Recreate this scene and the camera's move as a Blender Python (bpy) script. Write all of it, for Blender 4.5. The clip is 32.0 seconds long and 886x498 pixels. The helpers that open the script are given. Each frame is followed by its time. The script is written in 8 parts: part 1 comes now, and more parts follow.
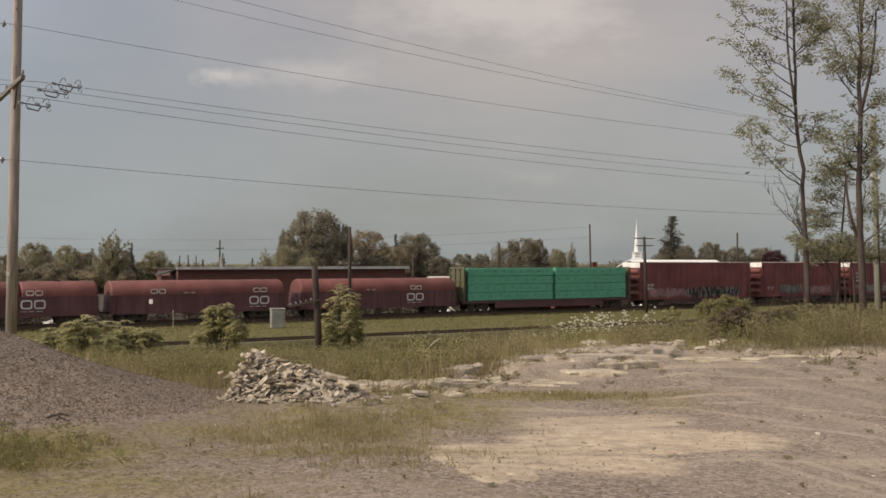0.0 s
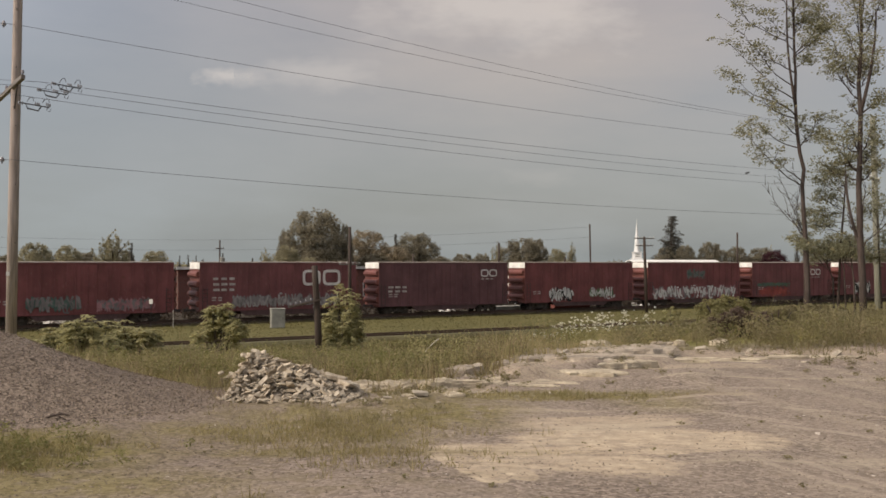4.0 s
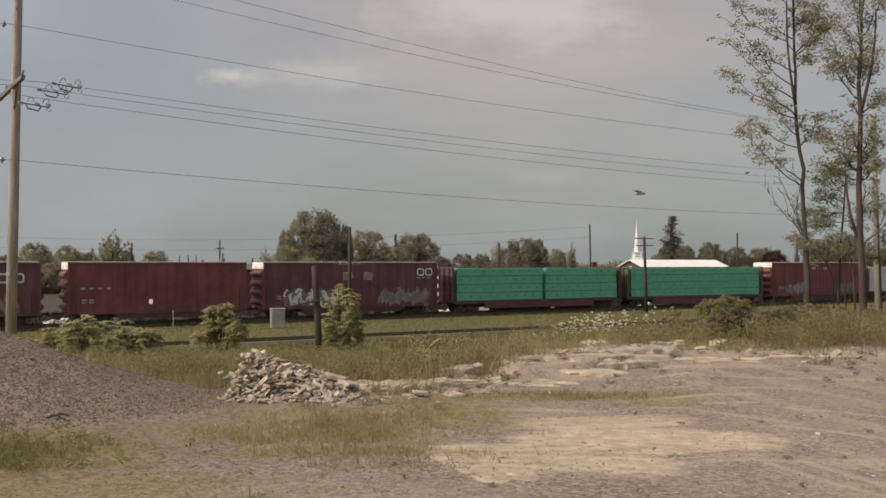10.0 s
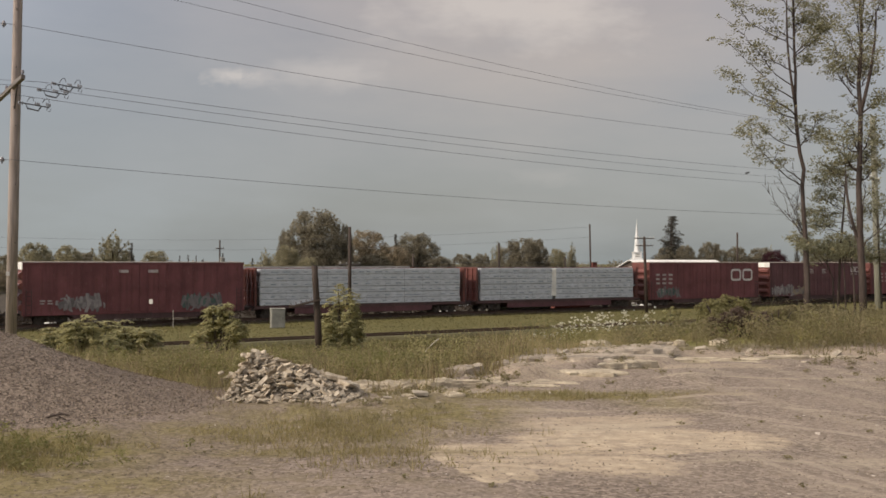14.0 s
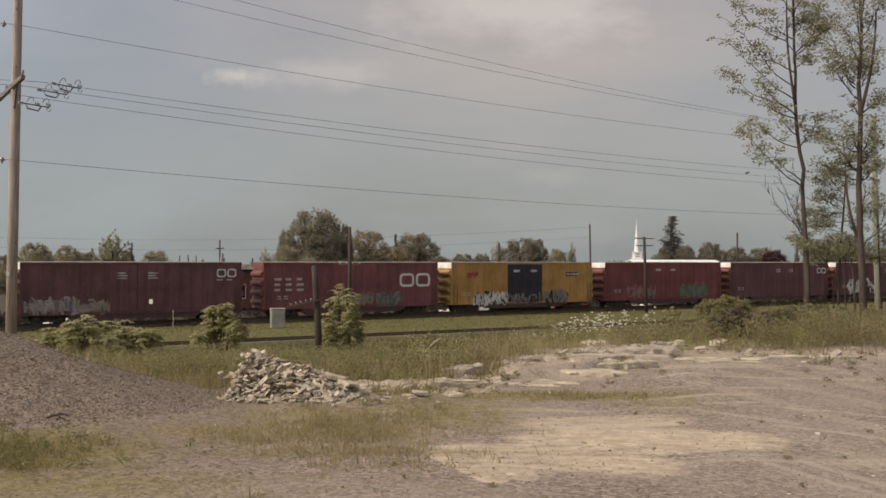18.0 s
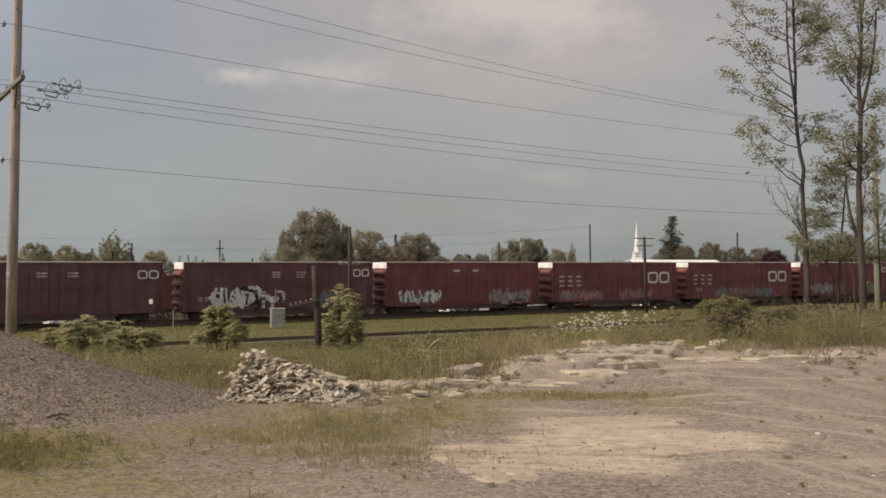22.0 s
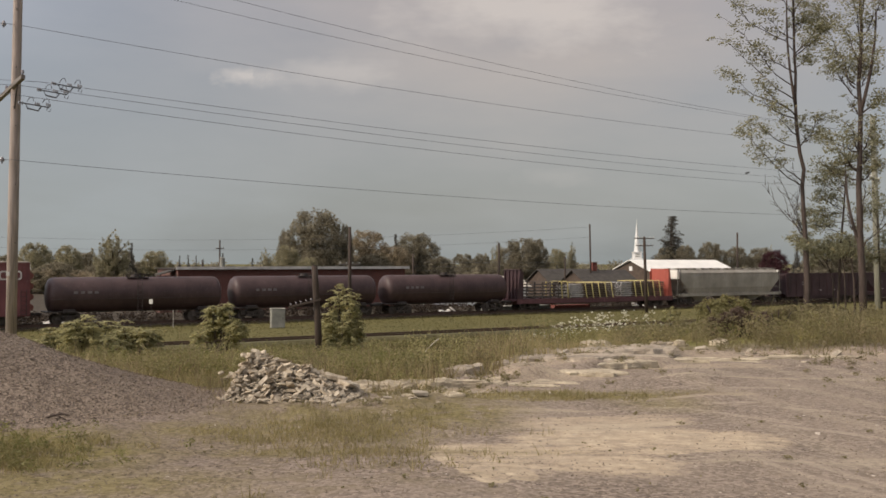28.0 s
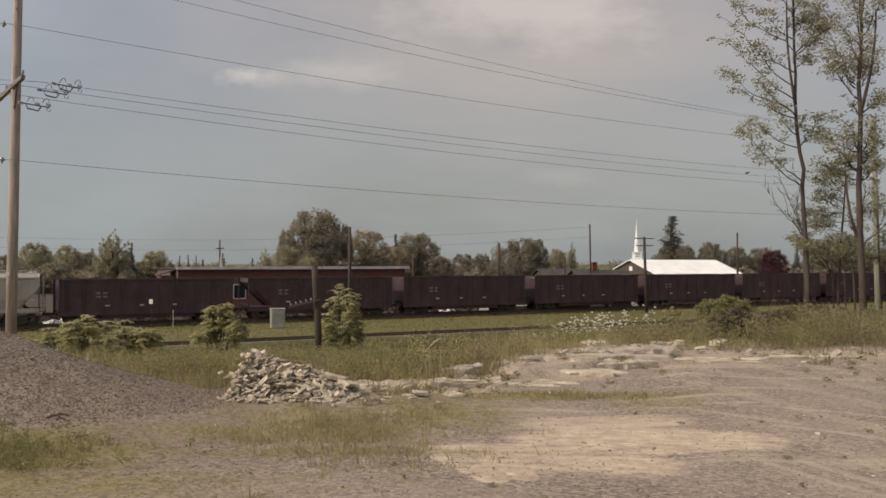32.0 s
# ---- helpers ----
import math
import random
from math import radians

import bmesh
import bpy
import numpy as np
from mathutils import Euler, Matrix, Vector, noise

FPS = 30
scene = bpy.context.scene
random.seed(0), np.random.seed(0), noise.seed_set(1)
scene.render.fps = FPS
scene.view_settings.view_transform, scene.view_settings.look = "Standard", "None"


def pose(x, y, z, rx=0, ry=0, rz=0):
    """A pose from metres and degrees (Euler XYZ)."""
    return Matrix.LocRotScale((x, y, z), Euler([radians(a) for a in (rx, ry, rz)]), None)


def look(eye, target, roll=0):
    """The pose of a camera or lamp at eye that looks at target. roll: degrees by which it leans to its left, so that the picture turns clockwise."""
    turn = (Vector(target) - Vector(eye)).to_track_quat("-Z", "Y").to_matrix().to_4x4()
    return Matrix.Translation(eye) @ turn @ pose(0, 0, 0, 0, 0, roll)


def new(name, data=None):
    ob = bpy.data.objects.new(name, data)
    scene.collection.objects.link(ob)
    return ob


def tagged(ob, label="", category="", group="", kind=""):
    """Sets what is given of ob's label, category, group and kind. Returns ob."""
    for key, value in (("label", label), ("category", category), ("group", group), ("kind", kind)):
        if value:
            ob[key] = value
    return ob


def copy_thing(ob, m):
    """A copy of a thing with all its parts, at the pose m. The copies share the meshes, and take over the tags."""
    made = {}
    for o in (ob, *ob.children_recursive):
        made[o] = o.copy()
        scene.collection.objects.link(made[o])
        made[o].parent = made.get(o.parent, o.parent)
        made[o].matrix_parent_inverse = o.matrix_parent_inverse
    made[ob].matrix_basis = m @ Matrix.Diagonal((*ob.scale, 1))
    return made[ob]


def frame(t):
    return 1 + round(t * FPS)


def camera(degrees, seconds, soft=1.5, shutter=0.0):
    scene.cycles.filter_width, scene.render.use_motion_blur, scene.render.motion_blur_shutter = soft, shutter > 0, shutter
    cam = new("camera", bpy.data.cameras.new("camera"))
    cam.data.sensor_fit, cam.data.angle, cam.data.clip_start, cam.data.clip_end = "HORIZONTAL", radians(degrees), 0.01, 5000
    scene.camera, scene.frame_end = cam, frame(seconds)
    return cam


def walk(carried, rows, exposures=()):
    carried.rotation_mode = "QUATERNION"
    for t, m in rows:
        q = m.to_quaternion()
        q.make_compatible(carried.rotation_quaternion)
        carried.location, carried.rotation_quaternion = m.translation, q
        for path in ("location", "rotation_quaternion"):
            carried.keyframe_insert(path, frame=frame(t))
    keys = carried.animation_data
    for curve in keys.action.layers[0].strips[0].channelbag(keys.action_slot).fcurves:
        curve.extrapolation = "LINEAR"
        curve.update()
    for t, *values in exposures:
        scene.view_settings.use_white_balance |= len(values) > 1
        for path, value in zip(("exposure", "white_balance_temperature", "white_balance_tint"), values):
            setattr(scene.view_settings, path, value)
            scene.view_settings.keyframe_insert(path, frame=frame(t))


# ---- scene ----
import itertools

# ------------------------------------------------------------ camera
cam = camera(50.0, 32.0, soft=1.65)
EYE = (0.0, 0.0, 1.7)
VIEW = look(EYE, (0.0, 100.0, 1.7 + 1.487))
walk(cam, [(0.0, VIEW), (32.0, VIEW)], [(0.0, 0.15, 7080, 13.4), (32.0, 0.15, 7080, 13.4)])

# ------------------------------------------------------------ light
SUN_TO = Vector((-0.86, -0.33, 0.72)).normalized()
world = bpy.data.worlds.new("world")
scene.world = world
world.use_nodes = True
wn, wl = world.node_tree.nodes, world.node_tree.links
wn.clear()
w_out = wn.new("ShaderNodeOutputWorld")
w_bg = wn.new("ShaderNodeBackground")
w_sky = wn.new("ShaderNodeTexSky")
w_sky.sky_type = "NISHITA"
w_sky.sun_disc = False
w_sky.sun_elevation = math.asin(SUN_TO.z)
w_sky.sun_rotation = math.atan2(SUN_TO.x, SUN_TO.y)
w_sky.dust_density = 3.0
w_gain = wn.new("ShaderNodeVectorMath")
w_gain.operation = "SCALE"
w_gain.inputs[3].default_value = 0.075
wl.new(w_sky.outputs[0], w_gain.inputs[0])
w_geo = wn.new("ShaderNodeTexCoord")
w_map = wn.new("ShaderNodeMapping")
w_map.inputs["Scale"].default_value = (1.0, 1.0, 3.2)
wl.new(w_geo.outputs["Generated"], w_map.inputs[0])
w_noise = wn.new("ShaderNodeTexNoise")
w_noise.inputs["Scale"].default_value = 2.6
w_noise.inputs["Detail"].default_value = 6.0
w_noise.inputs["Roughness"].default_value = 0.55
wl.new(w_map.outputs[0], w_noise.inputs["Vector"])
w_ramp = wn.new("ShaderNodeMapRange")
w_ramp.inputs["From Min"].default_value = 0.35
w_ramp.inputs["From Max"].default_value = 0.68
w_ramp.inputs["To Min"].default_value = 0.62
w_ramp.inputs["To Max"].default_value = 0.97
wl.new(w_noise.outputs[0], w_ramp.inputs["Value"])
w_mix = wn.new("ShaderNodeMix")
w_mix.data_type = "RGBA"
w_sep = wn.new("ShaderNodeSeparateXYZ")
wl.new(w_geo.outputs["Generated"], w_sep.inputs[0])
w_up = wn.new("ShaderNodeMapRange")
w_up.inputs["From Max"].default_value = 0.27
wl.new(w_sep.outputs[2], w_up.inputs["Value"])
w_tone = wn.new("ShaderNodeMix")
w_tone.data_type = "RGBA"
w_tone.inputs["A"].default_value = (0.298, 0.346, 0.366, 1)
w_side = wn.new("ShaderNodeMath")
w_side.operation = "SUBTRACT"
w_side.inputs[1].default_value = 0.10
wl.new(w_sep.outputs[0], w_side.inputs[0])
w_abs = wn.new("ShaderNodeMath")
w_abs.operation = "ABSOLUTE"
wl.new(w_side.outputs[0], w_abs.inputs[0])
w_veil = wn.new("ShaderNodeMapRange")
w_veil.interpolation_type = "SMOOTHSTEP"
w_veil.inputs["From Min"].default_value = 0.52
w_veil.inputs["From Max"].default_value = 0.02
wl.new(w_abs.outputs[0], w_veil.inputs["Value"])
w_high = wn.new("ShaderNodeMix")
w_high.data_type = "RGBA"
w_high.inputs["A"].default_value = (0.312, 0.350, 0.415, 1)
w_high.inputs["B"].default_value = (0.458, 0.425, 0.418, 1)
wl.new(w_veil.outputs[0], w_high.inputs["Factor"])
wl.new(w_high.outputs["Result"], w_tone.inputs["B"])
wl.new(w_up.outputs[0], w_tone.inputs["Factor"])
wl.new(w_tone.outputs["Result"], w_mix.inputs["B"])
wl.new(w_ramp.outputs[0], w_mix.inputs["Factor"])
wl.new(w_gain.outputs[0], w_mix.inputs["A"])
wl.new(w_mix.outputs["Result"], w_bg.inputs[0])
# the thin overcast grows brighter towards the sun
w_near = wn.new("ShaderNodeVectorMath")
w_near.operation = "DOT_PRODUCT"
w_near.inputs[1].default_value = SUN_TO
wl.new(w_geo.outputs["Generated"], w_near.inputs[0])
w_glow = wn.new("ShaderNodeMapRange")
w_glow.interpolation_type = "SMOOTHSTEP"
w_glow.inputs["From Min"].default_value = 0.05
w_glow.inputs["From Max"].default_value = 1.0
w_glow.inputs["To Min"].default_value = 1.0
w_glow.inputs["To Max"].default_value = 3.2
wl.new(w_near.outputs["Value"], w_glow.inputs["Value"])
wl.new(w_glow.outputs[0], w_bg.inputs[1])
wl.new(w_bg.outputs[0], w_out.inputs[0])

sun_data = bpy.data.lights.new("sun", "SUN")
sun_data.energy = 2.55
sun_data.angle = radians(0.6)
sun_data.color = (1.0, 0.91, 0.78)
sun = new("sun", sun_data)
sun.matrix_world = look(SUN_TO * 200, (0, 0, 0))

# ------------------------------------------------------------ materials


class Nodes:
    """A small wrapper that builds one node material."""

    def __init__(self, name, rough=0.8, metal=0.0, spec=0.3):
        self.mat = bpy.data.materials.new(name)
        self.mat.use_nodes = True
        self.tree = self.mat.node_tree
        self.shader = self.tree.nodes["Principled BSDF"]
        self.shader.inputs["Roughness"].default_value = rough
        self.shader.inputs["Metallic"].default_value = metal
        self.shader.inputs["Specular IOR Level"].default_value = spec
        self.place = self.add("ShaderNodeNewGeometry").outputs["Position"]
        self.local = self.add("ShaderNodeTexCoord").outputs["Object"]

    def add(self, kind):
        return self.tree.nodes.new(kind)

    def link(self, a, b):
        self.tree.links.new(a, b)

    def noise(self, scale, detail=4.0, where=None, stretch=None, rough=0.55):
        n = self.add("ShaderNodeTexNoise")
        n.inputs["Scale"].default_value = scale
        n.inputs["Detail"].default_value = detail
        n.inputs["Roughness"].default_value = rough
        where = where or self.local
        if stretch:
            m = self.add("ShaderNodeMapping")
            m.inputs["Scale"].default_value = stretch
            self.link(where, m.inputs[0])
            where = m.outputs[0]
        self.link(where, n.inputs["Vector"])
        return n.outputs[0]

    def ramp(self, value, lo, hi, a=0.0, b=1.0):
        n = self.add("ShaderNodeMapRange")
        for k, v in (("From Min", lo), ("From Max", hi), ("To Min", a), ("To Max", b)):
            n.inputs[k].default_value = v
        self.link(value, n.inputs["Value"])
        return n.outputs[0]

    def math(self, op, a, b):
        n = self.add("ShaderNodeMath")
        n.operation = op
        for i, v in enumerate((a, b)):
            if isinstance(v, (int, float)):
                n.inputs[i].default_value = v
            else:
                self.link(v, n.inputs[i])
        return n.outputs[0]

    def mix(self, fac, a, b):
        n = self.add("ShaderNodeMix")
        n.data_type = "RGBA"
        for k, v in (("Factor", fac), ("A", a), ("B", b)):
            if isinstance(v, (int, float)):
                n.inputs[k].default_value = v
            elif isinstance(v, tuple):
                n.inputs[k].default_value = (*v, 1.0)
            else:
                self.link(v, n.inputs[k])
        return n.outputs["Result"]

    def random(self):
        return self.add("ShaderNodeObjectInfo").outputs["Random"]

    def island(self):
        return self.add("ShaderNodeNewGeometry").outputs["Random Per Island"]

    def bump(self, height, strength, distance):
        n = self.add("ShaderNodeBump")
        n.inputs["Strength"].default_value = strength
        n.inputs["Distance"].default_value = distance
        self.link(height, n.inputs["Height"])
        self.link(n.outputs[0], self.shader.inputs["Normal"])

    def done(self, colour):
        self.link(colour, self.shader.inputs["Base Color"])
        return self.mat


def shade(c, k):
    return tuple(min(1.0, v * k) for v in c)


def plain(name, c, rough=0.75, metal=0.0, big=1.2, fine=14.0, amount=0.3, bump=0.15, spec=0.3):
    """A painted or weathered surface: two scales of tone and a fine relief."""
    n = Nodes(name, rough, metal, spec)
    f = n.noise(fine, 5)
    col = n.mix(n.ramp(n.noise(big, 3), 0.3, 0.7), shade(c, 1 - amount), shade(c, 1 + amount * 0.6))
    col = n.mix(n.ramp(f, 0.35, 0.8, 0.0, amount), col, shade(c, 0.55))
    n.bump(f, bump, 0.01)
    return n.done(col)


def car_paint(name, c, grime=0.45, rust=(0.10, 0.045, 0.025), rough=0.6):
    """Weathered rail car paint: vertical streaks, dust and rust spots of their own shape."""
    n = Nodes(name, rough, 0.0, 0.3)
    streak = n.noise(1.0, 4, stretch=(2.6, 2.6, 0.16))
    patch = n.noise(0.55, 4)
    col = n.mix(n.ramp(patch, 0.3, 0.72), shade(c, 0.72), shade(c, 1.22))
    col = n.mix(n.ramp(streak, 0.45, 0.75, 0.0, grime), col, shade(c, 0.45))
    col = n.mix(n.ramp(n.noise(3.2, 6), 0.62, 0.75, 0.0, 0.7), col, rust)
    col = n.mix(n.ramp(n.noise(9.0, 3, stretch=(1, 1, 0.3)), 0.62, 0.8, 0.0, 0.25), col, (0.30, 0.26, 0.22))
    n.bump(n.noise(5.0, 4), 0.12, 0.02)
    return n.done(col)


def leafy(name, a, b, dry=(0.16, 0.13, 0.05), rough=0.6, patchy=0.0):
    n = Nodes(name, rough, 0.0, 0.25)
    col = n.mix(n.island(), a, b)
    col = n.mix(n.ramp(n.noise(0.45, 4, n.place), 0.38, 0.66, 0.0, 0.7), col, shade(a, 0.75))
    col = n.mix(n.ramp(n.island(), 0.9, 1.0), col, dry)
    if patchy:
        col = n.mix(n.ramp(n.noise(1.1, 5, n.place), 0.46, 0.62, 0.0, patchy), col, n.mix(n.island(), shade(dry, 0.6), dry))
        col = n.mix(n.ramp(n.noise(0.8, 4, n.place, stretch=(1.3, 0.7, 1)), 0.52, 0.66, 0.0, patchy), col, shade(a, 0.62))
    tr = n.add("ShaderNodeBsdfTranslucent")
    n.link(col, tr.inputs[0])
    mixer = n.add("ShaderNodeMixShader")
    mixer.inputs[0].default_value = 0.5
    n.link(n.shader.outputs[0], mixer.inputs[1])
    n.link(tr.outputs[0], mixer.inputs[2])
    out = n.tree.nodes["Material Output"]
    n.link(mixer.outputs[0], out.inputs[0])
    return n.done(col)


M_RED = car_paint("weathered_maroon_paint", (0.163, 0.058, 0.061))
M_RED2 = car_paint("faded_red_paint", (0.166, 0.053, 0.054), 0.4)
M_DARK = car_paint("dark_brown_paint", (0.120, 0.053, 0.058))
# warmer red for car ends: the sunlight on them is put into the colour
M_SUNLIT_END = car_paint("sunlit_red_end_paint", (0.165, 0.058, 0.048), 0.4)
M_YELLOW = car_paint("mustard_yellow_paint", (0.365, 0.208, 0.068), 0.4)
M_NAVY = car_paint("navy_door_paint", (0.027, 0.025, 0.037), 0.3)
M_BLACK = car_paint("sooty_black_paint", (0.062, 0.035, 0.039), 0.4, (0.06, 0.032, 0.026))
M_TANK = car_paint("black_tank_paint", (0.069, 0.042, 0.041), 0.4, (0.06, 0.03, 0.02), 0.5)
M_GREY = car_paint("pale_grey_hopper_paint", (0.305, 0.278, 0.236), 0.25, (0.16, 0.12, 0.09))
M_WHITEP = car_paint("chalky_white_paint", (0.78, 0.76, 0.70), 0.15, (0.35, 0.28, 0.2))
M_SAFETY = car_paint("red_bulkhead_paint", (0.36, 0.085, 0.060), 0.25)
M_IRON = plain("oily_iron", (0.055, 0.045, 0.042), 0.7, 0.0)
M_DUSTY = plain("dusty_truck_iron", (0.085, 0.07, 0.06), 0.85)
M_STEEL = plain("rusty_rail_steel", (0.105, 0.066, 0.048), 0.7, 0.0)
M_CONC = plain("weathered_concrete", (0.40, 0.37, 0.32), 0.9, 0, 1.5, 22, 0.35, 0.4)
M_INK = plain("faded_white_lettering", (0.40, 0.35, 0.33), 0.7, 0, 2, 8, 0.35, 0.02)
M_EMBLEM = plain("white_emblem_paint", (0.58, 0.54, 0.52), 0.7, 0, 2, 8, 0.25, 0.02)
M_BOX = plain("grey_cabinet_paint", (0.27, 0.265, 0.23), 0.7)


def wood(name, c, grain=(9.0, 9.0, 0.5)):
    n = Nodes(name, 0.85)
    g = n.noise(3.0, 6, stretch=grain)
    col = n.mix(n.ramp(g, 0.3, 0.7), shade(c, 0.6), shade(c, 1.2))
    col = n.mix(n.ramp(n.noise(0.7, 3), 0.5, 0.75, 0, 0.5), col, shade(c, 0.7))
    n.bump(g, 0.4, 0.01)
    return n.done(col)


M_POLE = wood("weathered_pole_wood", (0.345, 0.287, 0.255))
M_GREYPOLE = wood("grey_green_pole_wood", (0.22, 0.215, 0.17))
M_OLDPOLE = wood("tarred_old_wood", (0.055, 0.040, 0.032))
M_ARM = wood("grey_crossarm_wood", (0.17, 0.15, 0.135), (0.6, 9, 9))
M_BARK = wood("locust_bark", (0.070, 0.052, 0.044), (7, 7, 1.0))
M_TIE = wood("creosoted_tie_wood", (0.075, 0.058, 0.046), (1, 6, 6))
M_LUMBER = wood("pale_sawn_lumber", (0.50, 0.46, 0.40), (0.4, 8, 8))
M_WIRE = plain("dark_wire", (0.10, 0.105, 0.115), 0.5)
M_PORCELAIN = plain("glazed_insulator", (0.20, 0.19, 0.20), 0.25)
M_PALEPORC = plain("pale_glass_insulator", (0.55, 0.55, 0.52), 0.3)


def wrap_material(name, c, line):
    """Plastic lumber wrap: wrinkled film, with faint seams between the bundles."""
    n = Nodes(name, 0.42, 0.0, 0.4)
    wr = n.noise(4.5, 5, stretch=(0.5, 1, 2.2))
    col = n.mix(n.ramp(wr, 0.3, 0.75), shade(c, 0.75), shade(c, 1.2))
    col = n.mix(n.ramp(n.noise(0.8, 3), 0.4, 0.7, 0, 0.35), col, shade(c, 0.7))
    col = n.mix(n.ramp(n.noise(7.0, 2, stretch=(0.35, 1, 3.0)), 0.60, 0.70, 0, 0.6), col, line)
    col = n.mix(n.ramp(n.noise(2.6, 6, stretch=(0.25, 1, 4.0), rough=0.7), 0.52, 0.68, 0, 0.45), col, shade(c, 1.5))
    n.bump(wr, 0.35, 0.03)
    return n.done(col)


M_GREEN = wrap_material("green_lumber_wrap", (0.092, 0.335, 0.218), (0.036, 0.165, 0.105))
M_SILVER = wrap_material("silver_white_lumber_wrap", (0.48, 0.50, 0.525), (0.19, 0.225, 0.255))
M_SPOT = plain("dark_print", (0.022, 0.11, 0.065), 0.5)

GRAF = {}
for key, c in {"pale": (0.26, 0.235, 0.23), "white": (0.52, 0.51, 0.49), "pink": (0.30, 0.15, 0.16), "blue": (0.125, 0.145, 0.16), "teal": (0.075, 0.115, 0.10),
               "green": (0.095, 0.135, 0.07), "red": (0.27, 0.06, 0.05), "black": (0.02, 0.02, 0.02), "tan": (0.25, 0.20, 0.14),
               "grey": (0.17, 0.15, 0.15), "yellow": (0.36, 0.29, 0.08)}.items():
    GRAF[key] = plain("spray_" + key, c, 0.6, 0, 1.5, 9, 0.35, 0.02)

# ------------------------------------------------------------ mesh helpers


def part(name, bm, material, parent=None, label="", smooth=False):
    """Links a bmesh as one mesh object, under a thing or a part."""
    me = bpy.data.meshes.new(name)
    bm.to_mesh(me)
    bm.free()
    if material is not None:
        me.materials.append(material)
    if smooth:
        me.polygons.foreach_set("use_smooth", [True] * len(me.polygons))
    ob = new(name, me)
    if parent is not None:
        ob.parent = parent
    if label:
        ob["label"] = label
    return ob


def share(name, like, parent, m=None, label=""):
    """Another part on the mesh of one that stands."""
    ob = new(name, like.data)
    ob.parent = parent
    if m is not None:
        ob.matrix_basis = m
    if label:
        ob["label"] = label
    return ob


def thing(name, label, category, m=None, group="", kind=""):
    ob = new(name)
    if m is not None:
        ob.matrix_basis = m
    return tagged(ob, label, category, group, kind)


def box(bm, x0, x1, y0, y1, z0, z1, bevel=0.0):
    r = bmesh.ops.create_cube(bm, size=1.0, matrix=Matrix.Translation(((x0 + x1) / 2, (y0 + y1) / 2, (z0 + z1) / 2))
                              @ Matrix.Diagonal((abs(x1 - x0), abs(y1 - y0), abs(z1 - z0), 1)))
    if bevel:
        vs = set(r["verts"])
        es = [e for e in bm.edges if e.verts[0] in vs and e.verts[1] in vs]
        bmesh.ops.bevel(bm, geom=es, offset=bevel, segments=1, affect="EDGES", profile=0.5)
    return bm


def boxed(*a, bevel=0.0):
    return box(bmesh.new(), *a, bevel=bevel)


def rod(bm, p, q, r0, r1=None, n=8, caps=True):
    """A tapered rod from p to q."""
    p, q = Vector(p), Vector(q)
    d = q - p
    m = Matrix.Translation((p + q) / 2) @ d.to_track_quat("Z", "Y").to_matrix().to_4x4()
    bmesh.ops.create_cone(bm, cap_ends=caps, segments=n, radius1=r0, radius2=r0 if r1 is None else r1, depth=d.length, matrix=m)
    return bm


def rodded(p, q, r0, r1=None, n=8):
    return rod(bmesh.new(), p, q, r0, r1, n)


def quads(name, verts, faces, material, smooth=False):
    me = bpy.data.meshes.new(name)
    me.from_pydata(verts, [], faces)
    me.materials.append(material)
    if smooth:
        me.polygons.foreach_set("use_smooth", [True] * len(me.polygons))
    return me


def tube(name, points, radii, material, parent=None, n=7, label=""):
    """A bent, tapered limb through the points."""
    verts, faces = [], []
    pts = [Vector(p) for p in points]
    for i, p in enumerate(pts):
        d = (pts[min(i + 1, len(pts) - 1)] - pts[max(i - 1, 0)]).normalized()
        a = d.orthogonal().normalized() if abs(d.z) < 0.95 else Vector((1, 0, 0))
        a = (a - d * a.dot(d)).normalized()
        b = d.cross(a)
        for k in range(n):
            w = 2 * math.pi * k / n
            verts.append(p + (a * math.cos(w) + b * math.sin(w)) * radii[i])
    for i in range(len(pts) - 1):
        for k in range(n):
            faces.append((i * n + k, i * n + (k + 1) % n, (i + 1) * n + (k + 1) % n, (i + 1) * n + k))
    faces.append(tuple(range(n))[::-1])
    faces.append(tuple(range((len(pts) - 1) * n, len(pts) * n)))
    me = quads(name, verts, faces, material, True)
    ob = new(name, me)
    if parent is not None:
        ob.parent = parent
    if label:
        ob["label"] = label
    return ob


# ------------------------------------------------------------ the lie of the land
RAIL_Z = -3.42
HEADING = radians(30.8)  # of both tracks, from the x axis
DIR = Vector((math.cos(HEADING), math.sin(HEADING), 0))
SIDE = Vector((-math.sin(HEADING), math.cos(HEADING), 0))
FAR_OFF, NEAR_OFF = 85.45, 61.8  # how far the tracks' middles pass from the origin


def ease(a, b, v):
    k = min(1.0, max(0.0, (v - a) / (b - a)))
    return k * k * (3 - 2 * k)


def lot_edge(x):
    """Where the gravel lot ends and the weeds begin."""
    return 12.4 + 0.55 * ease(-1.7, -0.9, x) * (1 - ease(-0.2, 0.8, x)) + 4.6 * ease(-0.5, 2.6, x) + 1.6 * ease(2.0, 4.0, x) - 1.2 * ease(4.5, 8.0, x) + 0.5 * math.sin(x * 1.7) + 0.25 * math.sin(x * 4.3) + 0.35 * noise.noise((x * 2.2, 3.0, 5.0))


